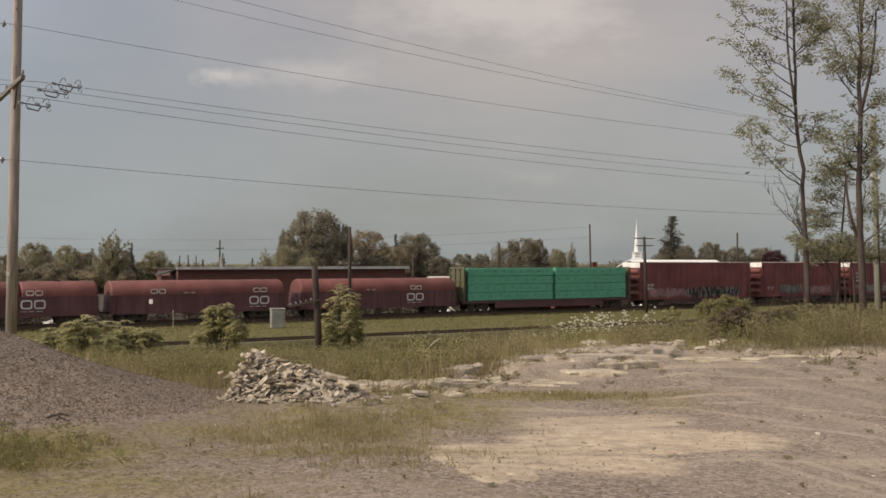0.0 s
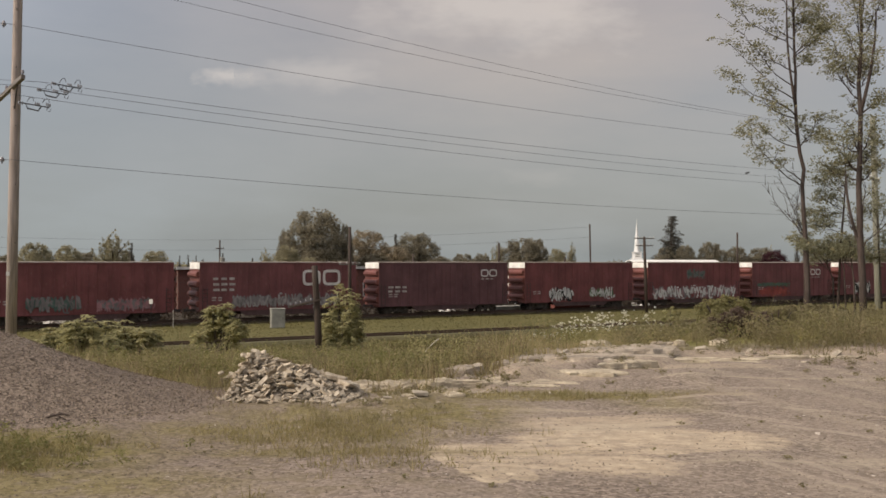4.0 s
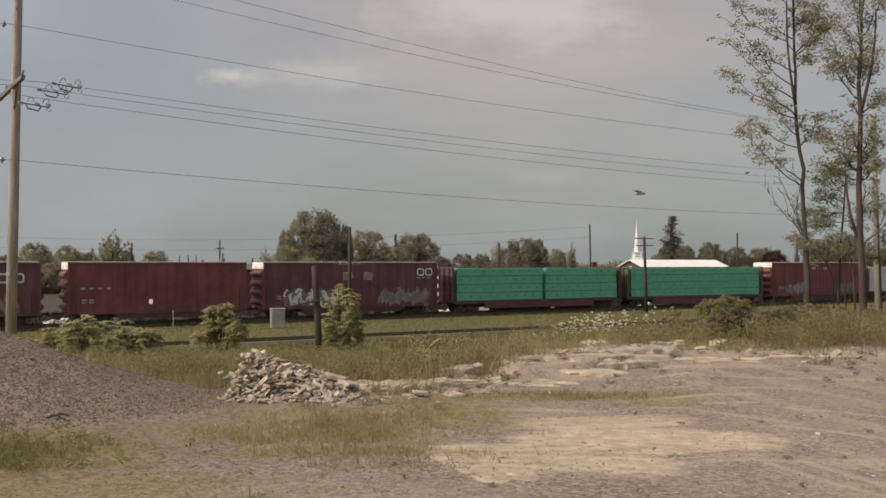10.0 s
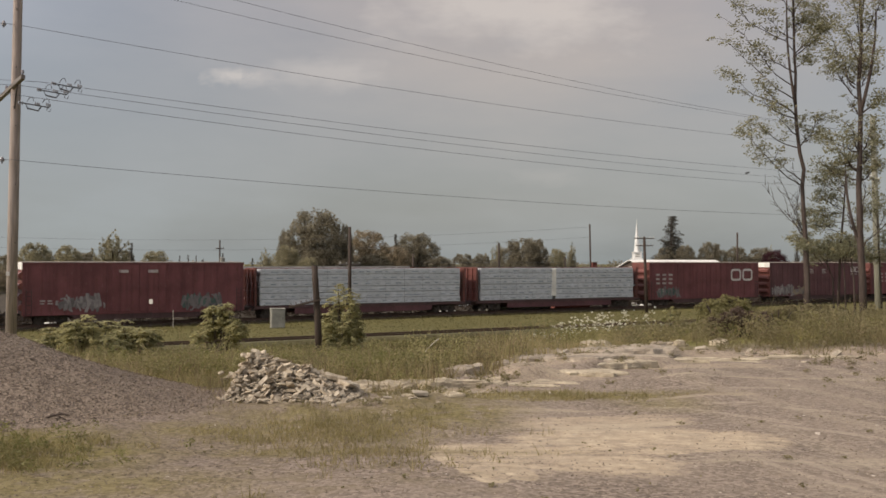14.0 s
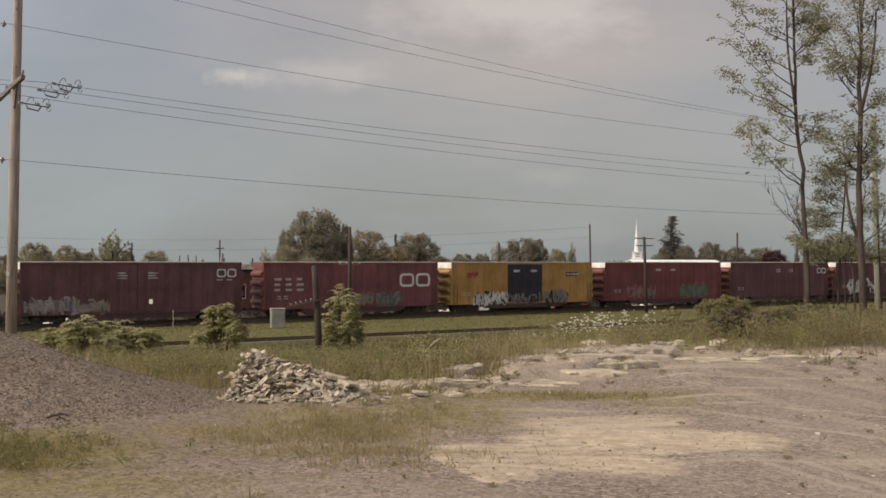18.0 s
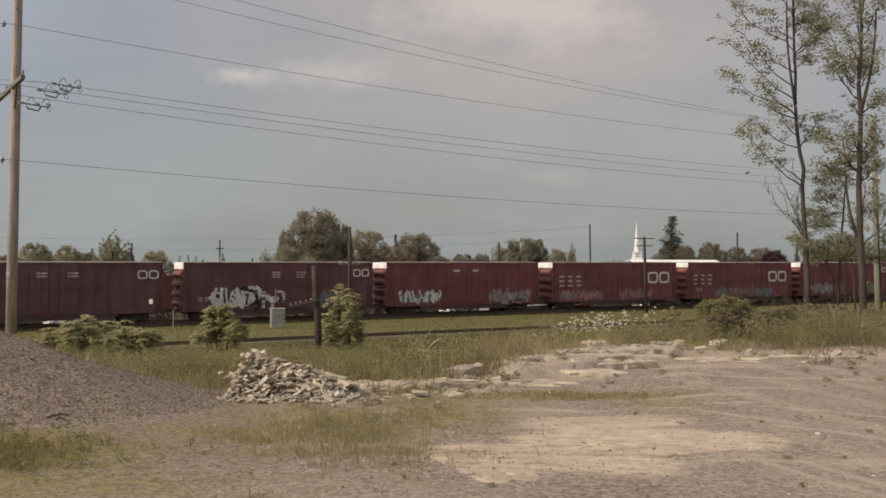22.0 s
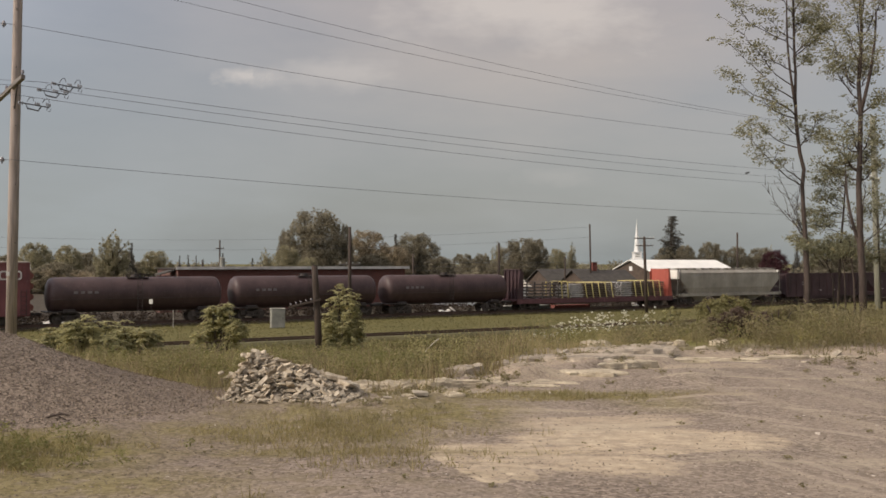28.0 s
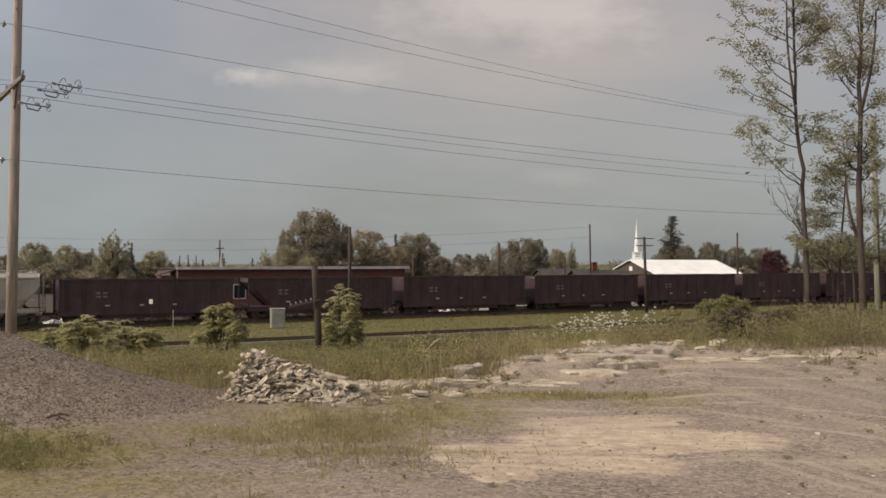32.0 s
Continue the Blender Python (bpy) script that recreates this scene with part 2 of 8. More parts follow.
def land(x, y):
    """The height of the ground."""
    e = lot_edge(x)
    z = 0.05 * noise.noise((x * 0.35, y * 0.35, 1.0)) + 0.025 * noise.noise((x * 1.3, y * 1.3, 4.0))
    off = y * math.cos(HEADING) - x * math.sin(HEADING)
    fall = -1.25 * ease(e, e + 13, y) - 1.2 * ease(25, 41, y) - 1.35 * ease(37, 56, off)
    berm = 0.5 * ease(4.0, 8.0, x) * ease(17, 22, y) * (1 - ease(34, 48, y))
    if y < 5.5:
        z *= ease(2.0, 5.5, y)
    if -2.0 < x < 9.5 and abs(y - e) < 3.5:
        lip = math.exp(-((y - e + 0.9) / 0.9) ** 2)
        z += lip * (0.10 * noise.noise((x * 1.1, y * 1.6, 11)) + 0.10 * abs(noise.noise((x * 2.3, y * 2.9, 12))) + 0.05 * noise.noise((x * 5.5, y * 5.5, 13)))
    if 0.3 < x < 7.0 and 12.0 < y < 20.0:
        z += 0.11 * math.exp(-((x - 3.55) / 0.6) ** 2 - ((y - 13.7) / 0.55) ** 2)
        front = 13.6 + 0.75 * max(0.0, x - 1.0) + 0.25 * noise.noise((x * 1.7, 2.0, 8.0))
        shelf = ease(front, front + 0.35, y) * (1 - ease(18.0, 19.2, y)) * ease(0.7, 1.2, x) * (1 - ease(3.4, 4.3, x))
        z += shelf * (0.10 + 0.05 * noise.noise((x * 1.3, y * 1.1, 21.0)))
    far = ease(60, 110, off)
    return z * (1 - 0.6 * far) + fall + berm


def spread(spans):
    vals = []
    for a, b, step in spans:
        vals += list(np.arange(a, b - 1e-6, step))
    return vals + [spans[-1][1]]


gx = spread([(-4000, -400, 600), (-400, -80, 40), (-80, -20, 5), (-20, -8, 0.6), (-8, 9, 0.14), (9, 24, 0.6), (24, 120, 6), (120, 400, 40), (400, 4000, 600)])
gy = spread([(-4000, -200, 600), (-200, -20, 30), (-20, 4, 2), (4, 21, 0.14), (21, 70, 0.9), (70, 150, 4), (150, 500, 35), (500, 4400, 650)])
gv, gf = [], []
for y in gy:
    for x in gx:
        gv.append((x, y, land(x, y)))
nx = len(gx)
for j in range(len(gy) - 1):
    for i in range(nx - 1):
        k = j * nx + i
        gf.append((k, k + 1, k + nx + 1, k + nx))


def ground_material():
    n = Nodes("lot_gravel_and_turf", 0.95, 0.0, 0.15)
    sep = n.add("ShaderNodeSeparateXYZ")
    n.link(n.place, sep.inputs[0])
    px, py = sep.outputs[0], sep.outputs[1]
    cell = n.add("ShaderNodeTexVoronoi")
    cell.inputs["Scale"].default_value = 30.0
    n.link(n.place, cell.inputs[0])
    tone = n.add("ShaderNodeSeparateXYZ")
    n.link(cell.outputs["Color"], tone.inputs[0])
    grit = n.math("ADD", n.math("MULTIPLY", tone.outputs[0], 0.5), n.math("MULTIPLY", n.noise(38.0, 4, n.place), 0.5))
    clod = n.noise(6.0, 5, n.place)
    broad = n.noise(0.55, 4, n.place)
    warp = n.math("MULTIPLY", n.math("SUBTRACT", n.noise(1.1, 8, n.place, rough=0.72), 0.5), 3.6)
    # crushed stone
    col = n.mix(n.ramp(grit, 0.25, 0.75), (0.105, 0.081, 0.065), (0.315, 0.256, 0.205))
    col = n.mix(n.ramp(clod, 0.45, 0.8, 0, 0.6), col, (0.175, 0.136, 0.100))
    col = n.mix(n.ramp(broad, 0.42, 0.66, 0, 0.55), col, (0.262, 0.211, 0.166))

    def blot(cx, cy, rx, ry, sharp=0.25):
        dx = n.math("DIVIDE", n.math("SUBTRACT", px, cx), rx)
        dy = n.math("DIVIDE", n.math("SUBTRACT", py, cy), ry)
        d = n.math("SQRT", n.math("ADD", n.math("MULTIPLY", dx, dx), n.math("MULTIPLY", dy, dy)), 0.0)
        d = n.math("ADD", d, n.math("MULTIPLY", warp, 0.42))
        return n.ramp(d, 1.0 + sharp, 1.0 - sharp)

    # crushed stone trailing off from the heap
    trail = n.math("MULTIPLY", n.ramp(n.math("ADD", px, n.math("MULTIPLY", warp, 0.9)), -0.4, -2.2), n.ramp(n.math("ADD", py, n.math("MULTIPLY", warp, 0.5)), 7.2, 8.6, 0.35, 1.0))
    col = n.mix(trail, col, n.mix(n.ramp(grit, 0.22, 0.78), (0.085, 0.064, 0.052), (0.255, 0.202, 0.163)))
    fray = n.math("MULTIPLY", n.math("SUBTRACT", n.noise(5.5, 6, n.place, rough=0.7), 0.5), 1.1)

    def lobe(x0, y0, x1, y1, r, sharp=0.22, rough=0.40):
        """A ragged tongue from one point to another."""
        dx, dy = x1 - x0, y1 - y0
        ux, uy = n.math("SUBTRACT", px, x0), n.math("SUBTRACT", py, y0)
        k = n.math("DIVIDE", n.math("ADD", n.math("MULTIPLY", ux, dx), n.math("MULTIPLY", uy, dy)), dx * dx + dy * dy)
        k = n.math("MINIMUM", n.math("MAXIMUM", k, 0.0), 1.0)
        ex = n.math("SUBTRACT", ux, n.math("MULTIPLY", k, dx))
        ey = n.math("SUBTRACT", uy, n.math("MULTIPLY", k, dy))
        d = n.math("SQRT", n.math("ADD", n.math("MULTIPLY", ex, ex), n.math("MULTIPLY", ey, ey)), 0.0)
        d = n.math("DIVIDE", d, r)
        d = n.math("ADD", d, n.math("ADD", n.math("MULTIPLY", warp, rough), n.math("MULTIPLY", fray, 1.15)))
        return n.ramp(d, 1.0 + sharp, 1.0 - sharp)

    def most(*parts):
        out = parts[0]
        for q in parts[1:]:
            out = n.math("MAXIMUM", out, q)
        return out

    # spilled pale sand, washed out in tongues
    sand = most(lobe(0.15, 8.65, 2.85, 8.95, 0.34), lobe(0.9, 8.15, 1.6, 8.05, 0.42), lobe(1.1, 9.3, 2.3, 9.4, 0.42), lobe(2.0, 9.3, 3.0, 9.2, 0.34),
                n.math("MULTIPLY", lobe(1.2, 10.2, 2.3, 10.4, 0.40), 0.72), lobe(0.02, 8.4, 0.38, 7.45, 0.15, 0.1, 0.06), lobe(0.36, 8.25, 0.65, 7.55, 0.13, 0.1, 0.06))
    # pale wheel marks
    marks = most(lobe(2.9, 11.2, 3.7, 10.0, 0.07, 0.3, 0.1), lobe(3.05, 8.3, 3.9, 6.4, 0.06, 0.3, 0.1), lobe(3.5, 9.9, 4.6, 9.0, 0.07, 0.3, 0.1), lobe(3.2, 11.5, 3.7, 11.45, 0.09, 0.3, 0.1),
                 lobe(3.9, 12.75, 4.7, 12.7, 0.08, 0.3, 0.1), lobe(2.7, 8.2, 3.5, 6.6, 0.05, 0.3, 0.1), lobe(4.0, 11.0, 5.2, 10.2, 0.06, 0.3, 0.1))
    col = n.mix(n.math("MULTIPLY", marks, 0.32), col, (0.42, 0.35, 0.27))
    # lime-washed ledges along the lot's edge
    ledge = most(lobe(-1.2, 12.6, 0.5, 12.9, 0.36), lobe(0.3, 13.4, 2.0, 14.2, 0.34), lobe(1.0, 15.4, 3.2, 16.6, 0.9), lobe(2.6, 17.6, 7.5, 17.4, 0.8), lobe(3.5, 15.4, 5.2, 15.6, 0.3),
                 lobe(4.0, 14.0, 5.0, 13.8, 0.13), lobe(2.9, 12.0, 3.9, 12.2, 0.12), lobe(-0.9, 12.0, 0.0, 12.1, 0.12))
    sand = n.math("MAXIMUM", sand, n.math("MULTIPLY", ledge, 0.42))
    sand = n.math("MULTIPLY", sand, n.ramp(n.noise(2.4, 8, n.place, stretch=(0.7, 1.6, 1), rough=0.68), 0.36, 0.52, 0.35, 1.0))
    sand = n.math("MULTIPLY", sand, n.ramp(n.noise(8.5, 6, n.place, stretch=(0.6, 1.5, 1), rough=0.7), 0.40, 0.60, 0.55, 1.0))
    grain = n.math("ADD", n.math("MULTIPLY", clod, 0.6), n.math("MULTIPLY", n.noise(26.0, 4, n.place), 0.4))
    col = n.mix(sand, col, n.mix(n.ramp(grain, 0.3, 0.72), (0.35, 0.273, 0.190), (0.575, 0.472, 0.338)))
    crumb = n.math("MULTIPLY", sand, n.ramp(n.noise(15.0, 6, n.place, rough=0.75), 0.54, 0.68, 0, 0.55))
    col = n.mix(crumb, col, (0.235, 0.188, 0.138))
    # trodden dirt and dead stems in patches
    dirt = n.math("MULTIPLY", n.ramp(n.noise(1.9, 8, n.place, stretch=(0.8, 1.5, 1), rough=0.68), 0.50, 0.60), n.ramp(n.math("ADD", px, n.math("MULTIPLY", warp, 0.5)), 1.2, -0.4))
    dirt = n.math("MULTIPLY", dirt, n.ramp(py, 13.0, 12.0, 0.0, 0.45))
    col = n.mix(dirt, col, n.mix(n.ramp(n.noise(19.0, 5, n.place), 0.35, 0.65), (0.105, 0.082, 0.042), (0.215, 0.170, 0.098)))
    # thin turf creeping over the lot
    turf = most(n.math("MULTIPLY", blot(-1.3, 10.2, 1.2, 1.3, 0.6), 0.75), blot(1.2, 12.35, 2.0, 0.42, 0.4), n.math("MULTIPLY", blot(0.05, 11.0, 0.8, 1.1, 0.5), 0.9),
                blot(-4.2, 8.4, 1.6, 1.3, 0.4), n.math("MULTIPLY", blot(-3.3, 7.3, 1.6, 0.6, 0.6), 0.8), n.math("MULTIPLY", blot(-2.4, 9.7, 0.7, 0.5, 0.5), 0.7),
                n.math("MULTIPLY", blot(-1.2, 8.6, 1.8, 0.22, 0.5), 0.6), n.math("MULTIPLY", blot(2.7, 11.6, 0.5, 0.6, 0.5), 0.6))
    turf = n.math("MULTIPLY", turf, n.ramp(n.noise(4.0, 5, n.place), 0.26, 0.52))
    dull = n.mix(n.ramp(n.math("ADD", n.math("MULTIPLY", grit, 0.5), n.math("MULTIPLY", n.noise(11.0, 5, n.place), 0.5)), 0.3, 0.7), (0.085, 0.070, 0.024), (0.235, 0.194, 0.085))
    col = n.mix(turf, col, dull)
    turf = n.ramp(n.math("ADD", py, n.math("MULTIPLY", warp, 0.7)), 18.2, 19.6)
    turf = n.math("MAXIMUM", turf, n.math("MULTIPLY", n.ramp(px, -0.6, -1.6), n.ramp(n.math("ADD", py, n.math("MULTIPLY", warp, 0.4)), 12.5, 13.6)))
    green = n.mix(n.ramp(n.noise(9.0, 5, n.place), 0.3, 0.7), (0.100, 0.101, 0.027), (0.192, 0.172, 0.058))
    green = n.mix(n.ramp(n.noise(0.12, 4, n.place), 0.4, 0.65, 0, 0.7), green, (0.202, 0.172, 0.061))
    col = n.mix(turf, col, green)
    lawn_off = n.math("SUBTRACT", n.math("MULTIPLY", py, math.cos(HEADING)), n.math("MULTIPLY", px, math.sin(HEADING)))
    col = n.mix(n.ramp(lawn_off, 50.0, 60.0), col, n.mix(n.ramp(n.noise(2.2, 5, n.place), 0.3, 0.7), (0.082, 0.076, 0.028), (0.150, 0.130, 0.050)))
    # ground beyond the main line, darkened in colour to imitate shade under the train
    across = n.math("SUBTRACT", n.math("MULTIPLY", py, math.cos(HEADING)), n.math("MULTIPLY", px, math.sin(HEADING)))
    undershade = n.math("MULTIPLY", n.ramp(across, 82.6, 83.6), n.ramp(n.math("ADD", across, n.math("MULTIPLY", warp, 3.0)), 260.0, 200.0))
    col = n.mix(undershade, col, n.mix(n.ramp(n.noise(1.5, 5, n.place), 0.3, 0.7), (0.042, 0.034, 0.026), (0.082, 0.067, 0.048)))
    # faint wheel tracks
    wave = n.add("ShaderNodeTexWave")
    wave.inputs["Scale"].default_value = 0.30
    wave.inputs["Distortion"].default_value = 1.6
    wave.inputs["Detail"].default_value = 3.0
    turn = n.add("ShaderNodeMapping")
    turn.inputs["Rotation"].default_value = (0, 0, radians(-15))
    n.link(n.place, turn.inputs[0])
    n.link(turn.outputs[0], wave.inputs[0])
    rut = n.math("MULTIPLY", n.math("MULTIPLY", n.ramp(wave.outputs[1], 0.6, 1.0), n.ramp(px, 2.2, 4.2)), n.ramp(py, 18.0, 15.0))
    lime = n.math("MULTIPLY", n.ramp(n.noise(1.0, 6, n.place, stretch=(0.35, 1.4, 1)), 0.55, 0.66), n.ramp(px, -0.5, 1.5))
    lime = n.math("MULTIPLY", lime, n.ramp(py, 19.5, 18.0))
    col = n.mix(n.math("MULTIPLY", lime, 0.38), col, (0.477, 0.405, 0.292))
    col = n.mix(n.math("MULTIPLY", rut, 0.24), col, (0.385, 0.326, 0.238))
    n.bump(n.math("ADD", n.math("MULTIPLY", grit, 0.5), n.math("ADD", n.noise(26.0, 5, n.place), n.math("MULTIPLY", clod, 0.35))), 0.30, 0.03)
    return n.done(col)


ground_mesh = quads("ground", gv, gf, ground_material(), True)
tagged(new("ground", ground_mesh), "gravel lot falling away to grassy railway land", "ground", kind="structure")


def on_track(along, off, z=0.0):
    """A point by its way along the tracks and its distance from the origin across them."""
    p = DIR * along + SIDE * off
    return Vector((p.x, p.y, z))


def track(off, along0, along1, ties, name, label, bed, bed_top=-0.26):
    """A railway track: ballast bed, two rails and its ties."""
    top = thing(name, label, "railway track", kind="structure")
    m = Matrix.Translation(on_track(0, off, RAIL_Z)) @ Matrix.Rotation(HEADING, 4, "Z")
    top.matrix_basis = m
    bm = bmesh.new()
    prof = [(-2.3, -0.7), (-1.5, bed_top), (1.5, bed_top), (2.3, -0.7)]
    va = [bm.verts.new((along0, y, z)) for y, z in prof]
    vb = [bm.verts.new((along1, y, z)) for y, z in prof]
    for i in range(3):
        bm.faces.new((va[i], vb[i], vb[i + 1], va[i + 1]))
    bm.faces.new(va)
    bm.faces.new(vb[::-1])
    part("ballast_bed", bm, bed, top)
    for y in (-0.755, 0.755):
        bm = bmesh.new()
        box(bm, along0, along1, y - 0.07, y + 0.07, -0.19, -0.165)
        box(bm, along0, along1, y - 0.012, y + 0.012, -0.165, -0.04)
        box(bm, along0, along1, y - 0.037, y + 0.037, -0.04, 0.0)
        part("rail", bm, M_STEEL, top)
    first = None
    x = ties[0]
    while x < ties[1]:
        if first is None:
            first = part("tie", boxed(-0.115, 0.115, -1.3, 1.3, -0.30, -0.192, bevel=0.012), M_TIE, top)
            first.location = (x, 0, 0)
        else:
            share("tie", first, top, pose(x, 0, 0, 0, 0, random.uniform(-1, 1)))
        x += 0.55
    return top


def ballast_material():
    n = Nodes("rusty_ballast", 0.95, 0, 0.15)
    v = n.add("ShaderNodeTexVoronoi")
    v.inputs["Scale"].default_value = 16.0
    n.link(n.place, v.inputs[0])
    col = n.mix(n.ramp(v.outputs[0], 0.0, 0.7), (0.105, 0.082, 0.064), (0.055, 0.043, 0.036))
    col = n.mix(n.ramp(n.noise(0.5, 4, n.place), 0.35, 0.7), col, (0.082, 0.062, 0.048))
    n.bump(v.outputs[0], 0.8, 0.04)
    return n.done(col)


M_BALLAST = ballast_material()
M_WEEDBED = plain("overgrown_ballast", (0.125, 0.112, 0.055), 0.95, 0, 0.8, 6.0, 0.4, 0.5)
track(NEAR_OFF, -300, 600, (0, 0), "railway_track_near", "weedy disused-looking track with rusty rails", M_WEEDBED, -0.115)
track(FAR_OFF, -400, 900, (-20, 85), "railway_track_far", "main line track under the freight train", M_BALLAST)

# ------------------------------------------------------------ the freight train
# Every car stands in its own space: x along the train from its leading end, y away from the camera, z up from the rail.


class Shapes:
    """Meshes that alike cars share."""
    made = {}


def shared_part(key, name, maker, material, parent, m=None, label="", smooth=False):
    if key not in Shapes.made:
        ob = part(name, maker(), material, parent, label, smooth)
        Shapes.made[key] = ob
        if m is not None:
            ob.matrix_basis = m
        return ob
    return share(name, Shapes.made[key], parent, m, label)


def wheel_mesh():
    bm = bmesh.new()
    rod(bm, (0, -0.07, 0), (0, 0.07, 0), 0.42, n=24)
    rod(bm, (0, 0.06, 0), (0, 0.09, 0), 0.455, n=24)
    rod(bm, (0, -0.11, 0), (0, -0.06, 0), 0.13, n=12)
    rod(bm, (0, -0.085, 0), (0, -0.069, 0), 0.36, n=24)
    return bm


def frame_mesh():
    bm = bmesh.new()
    box(bm, -1.10, 1.10, -0.07, 0.07, 0.62, 0.74, 0.02)
    box(bm, -0.62, 0.62, -0.06, 0.06, 0.22, 0.36, 0.02)
    for s in (-1, 1):
        rod(bm, (0.62 * s, 0, 0.29), (0.98 * s, 0, 0.60), 0.075, n=6)
        box(bm, 0.72 * s, 1.06 * s, -0.10, 0.08, 0.32, 0.62, 0.03)
        box(bm, 0.30 * s, 0.40 * s, -0.06, 0.06, 0.36, 0.62)
    for x in (-0.17, 0.0, 0.17):
        rod(bm, (x, -0.01, 0.36), (x, -0.01, 0.58), 0.075, n=8)
    return bm


def truck(car, x, name="truck"):
    t = new(name)
    t.parent = car
    t.location = (x, 0, 0)
    shared_part("bolster", "bolster", lambda: boxed(-0.22, 0.22, -1.1, 1.1, 0.42, 0.72, bevel=0.03), M_IRON, t)
    for y in (-1.02, 1.02):
        shared_part("sideframe", "side_frame", frame_mesh, M_DUSTY, t, pose(0, y, 0, 0, 0, 0 if y < 0 else 180))
    for dx in (-0.89, 0.89):
        shared_part("axle", "axle", lambda: rodded((0, -0.9, 0), (0, 0.9, 0), 0.085), M_IRON, t, pose(dx, 0, 0.42))
        for y in (-0.755, 0.755):
            shared_part("wheel", "wheel", wheel_mesh, M_DUSTY, t, pose(dx, y, 0.42, 0, 0, 0 if y < 0 else 180), "dusty steel wheel")


def coupler(car, x, way):
    def shape():
        bm = bmesh.new()
        box(bm, 0.0, 0.75, -0.10, 0.10, 0.78, 0.96, 0.02)
        box(bm, 0.68, 0.98, -0.19, 0.17, 0.74, 1.0, 0.04)
        return bm
    shared_part("coupler", "coupler", shape, M_IRON, car, pose(x, 0, 0, 0, 0, 0 if way > 0 else 180))
    shared_part("hose", "air_hose", lambda: rodded((0, 0.3, 0.95), (0.5, 0.25, 0.45), 0.03), M_IRON, car, pose(x, 0, 0, 0, 0, 0 if way > 0 else 180))


def running_gear(car, L, inset):
    truck(car, inset)
    truck(car, L - inset)
    coupler(car, 0.02, -1)
    coupler(car, L - 0.02, 1)


def ladder_mesh(h, w=0.42, rungs=8):
    bm = bmesh.new()
    for y in (0, w):
        rod(bm, (y, 0, 0), (y, 0, h), 0.022, n=6)
    for k in range(rungs):
        z = h * (k + 0.5) / rungs
        rod(bm, (0, -0.02, z), (w, -0.02, z), 0.018, n=6)
    return bm


def emblem(car, x, z, w, h, y, parent=None):
    """The railway's white mark, as two plain rings with rounded corners."""
    t = h * 0.17

    def outline(x0, x1, z0, z1, r):
        pts = []
        for cx, cz, a0 in ((x1 - r, z0 + r, -90), (x1 - r, z1 - r, 0), (x0 + r, z1 - r, 90), (x0 + r, z0 + r, 180)):
            for k in range(5):
                a = radians(a0 + 22.5 * k)
                pts.append((cx + r * math.cos(a), cz + r * math.sin(a)))
        return pts

    for x0 in (x, x + w * 0.53):
        x1 = x0 + w * 0.47
        bm = bmesh.new()
        loops = []
        for yy in (y, y + 0.012):
            loops.append([bm.verts.new((a, yy, b)) for a, b in outline(x0, x1, z, z + h, 0.30 * h)])
            loops.append([bm.verts.new((a, yy, b)) for a, b in outline(x0 + t, x1 - t, z + t, z + h - t, 0.16 * h)])
        o, i, ob, ib = loops
        for k in range(len(o)):
            m = (k + 1) % len(o)
            bm.faces.new((o[k], o[m], i[m], i[k]))
            bm.faces.new((ob[m], ob[k], ib[k], ib[m]))
            bm.faces.new((o[m], o[k], ob[k], ob[m]))
            bm.faces.new((i[k], i[m], ib[m], ib[k]))
        part("emblem", bm, M_EMBLEM, parent or car, "white painted emblem ring")


def bars(car, x, z, cols, rows, w, h, dx, dz, y, name="lettering", material=None, label="white lettering blocks"):
    bm = bmesh.new()
    for i in range(cols):
        for j in range(rows):
            ww = w * random.uniform(0.75, 1.0)
            box(bm, x + i * dx, x + i * dx + ww, y - 0.010, y, z - j * dz, z - j * dz + h)
    return tagged(part(name, bm, material or M_INK, car, label), kind="stuff")


def stroke(bm, pts, wide, y):
    """One fat sprayed stroke through the points (x, z), with a little thickness."""
    left, right = [], []
    for i, (x, z) in enumerate(pts):
        a, b = pts[max(i - 1, 0)], pts[min(i + 1, len(pts) - 1)]
        dx, dz = b[0] - a[0], b[1] - a[1]
        n = math.hypot(dx, dz) or 1.0
        left.append((x - dz / n * wide, z + dx / n * wide))
        right.append((x + dz / n * wide, z - dx / n * wide))
    rim = left + right[::-1]
    f = [bm.verts.new((x, y, z)) for x, z in rim]
    k = len(left)
    for i in range(k - 1):
        bm.faces.new((f[i], f[i + 1], f[2 * k - 2 - i], f[2 * k - 1 - i]))


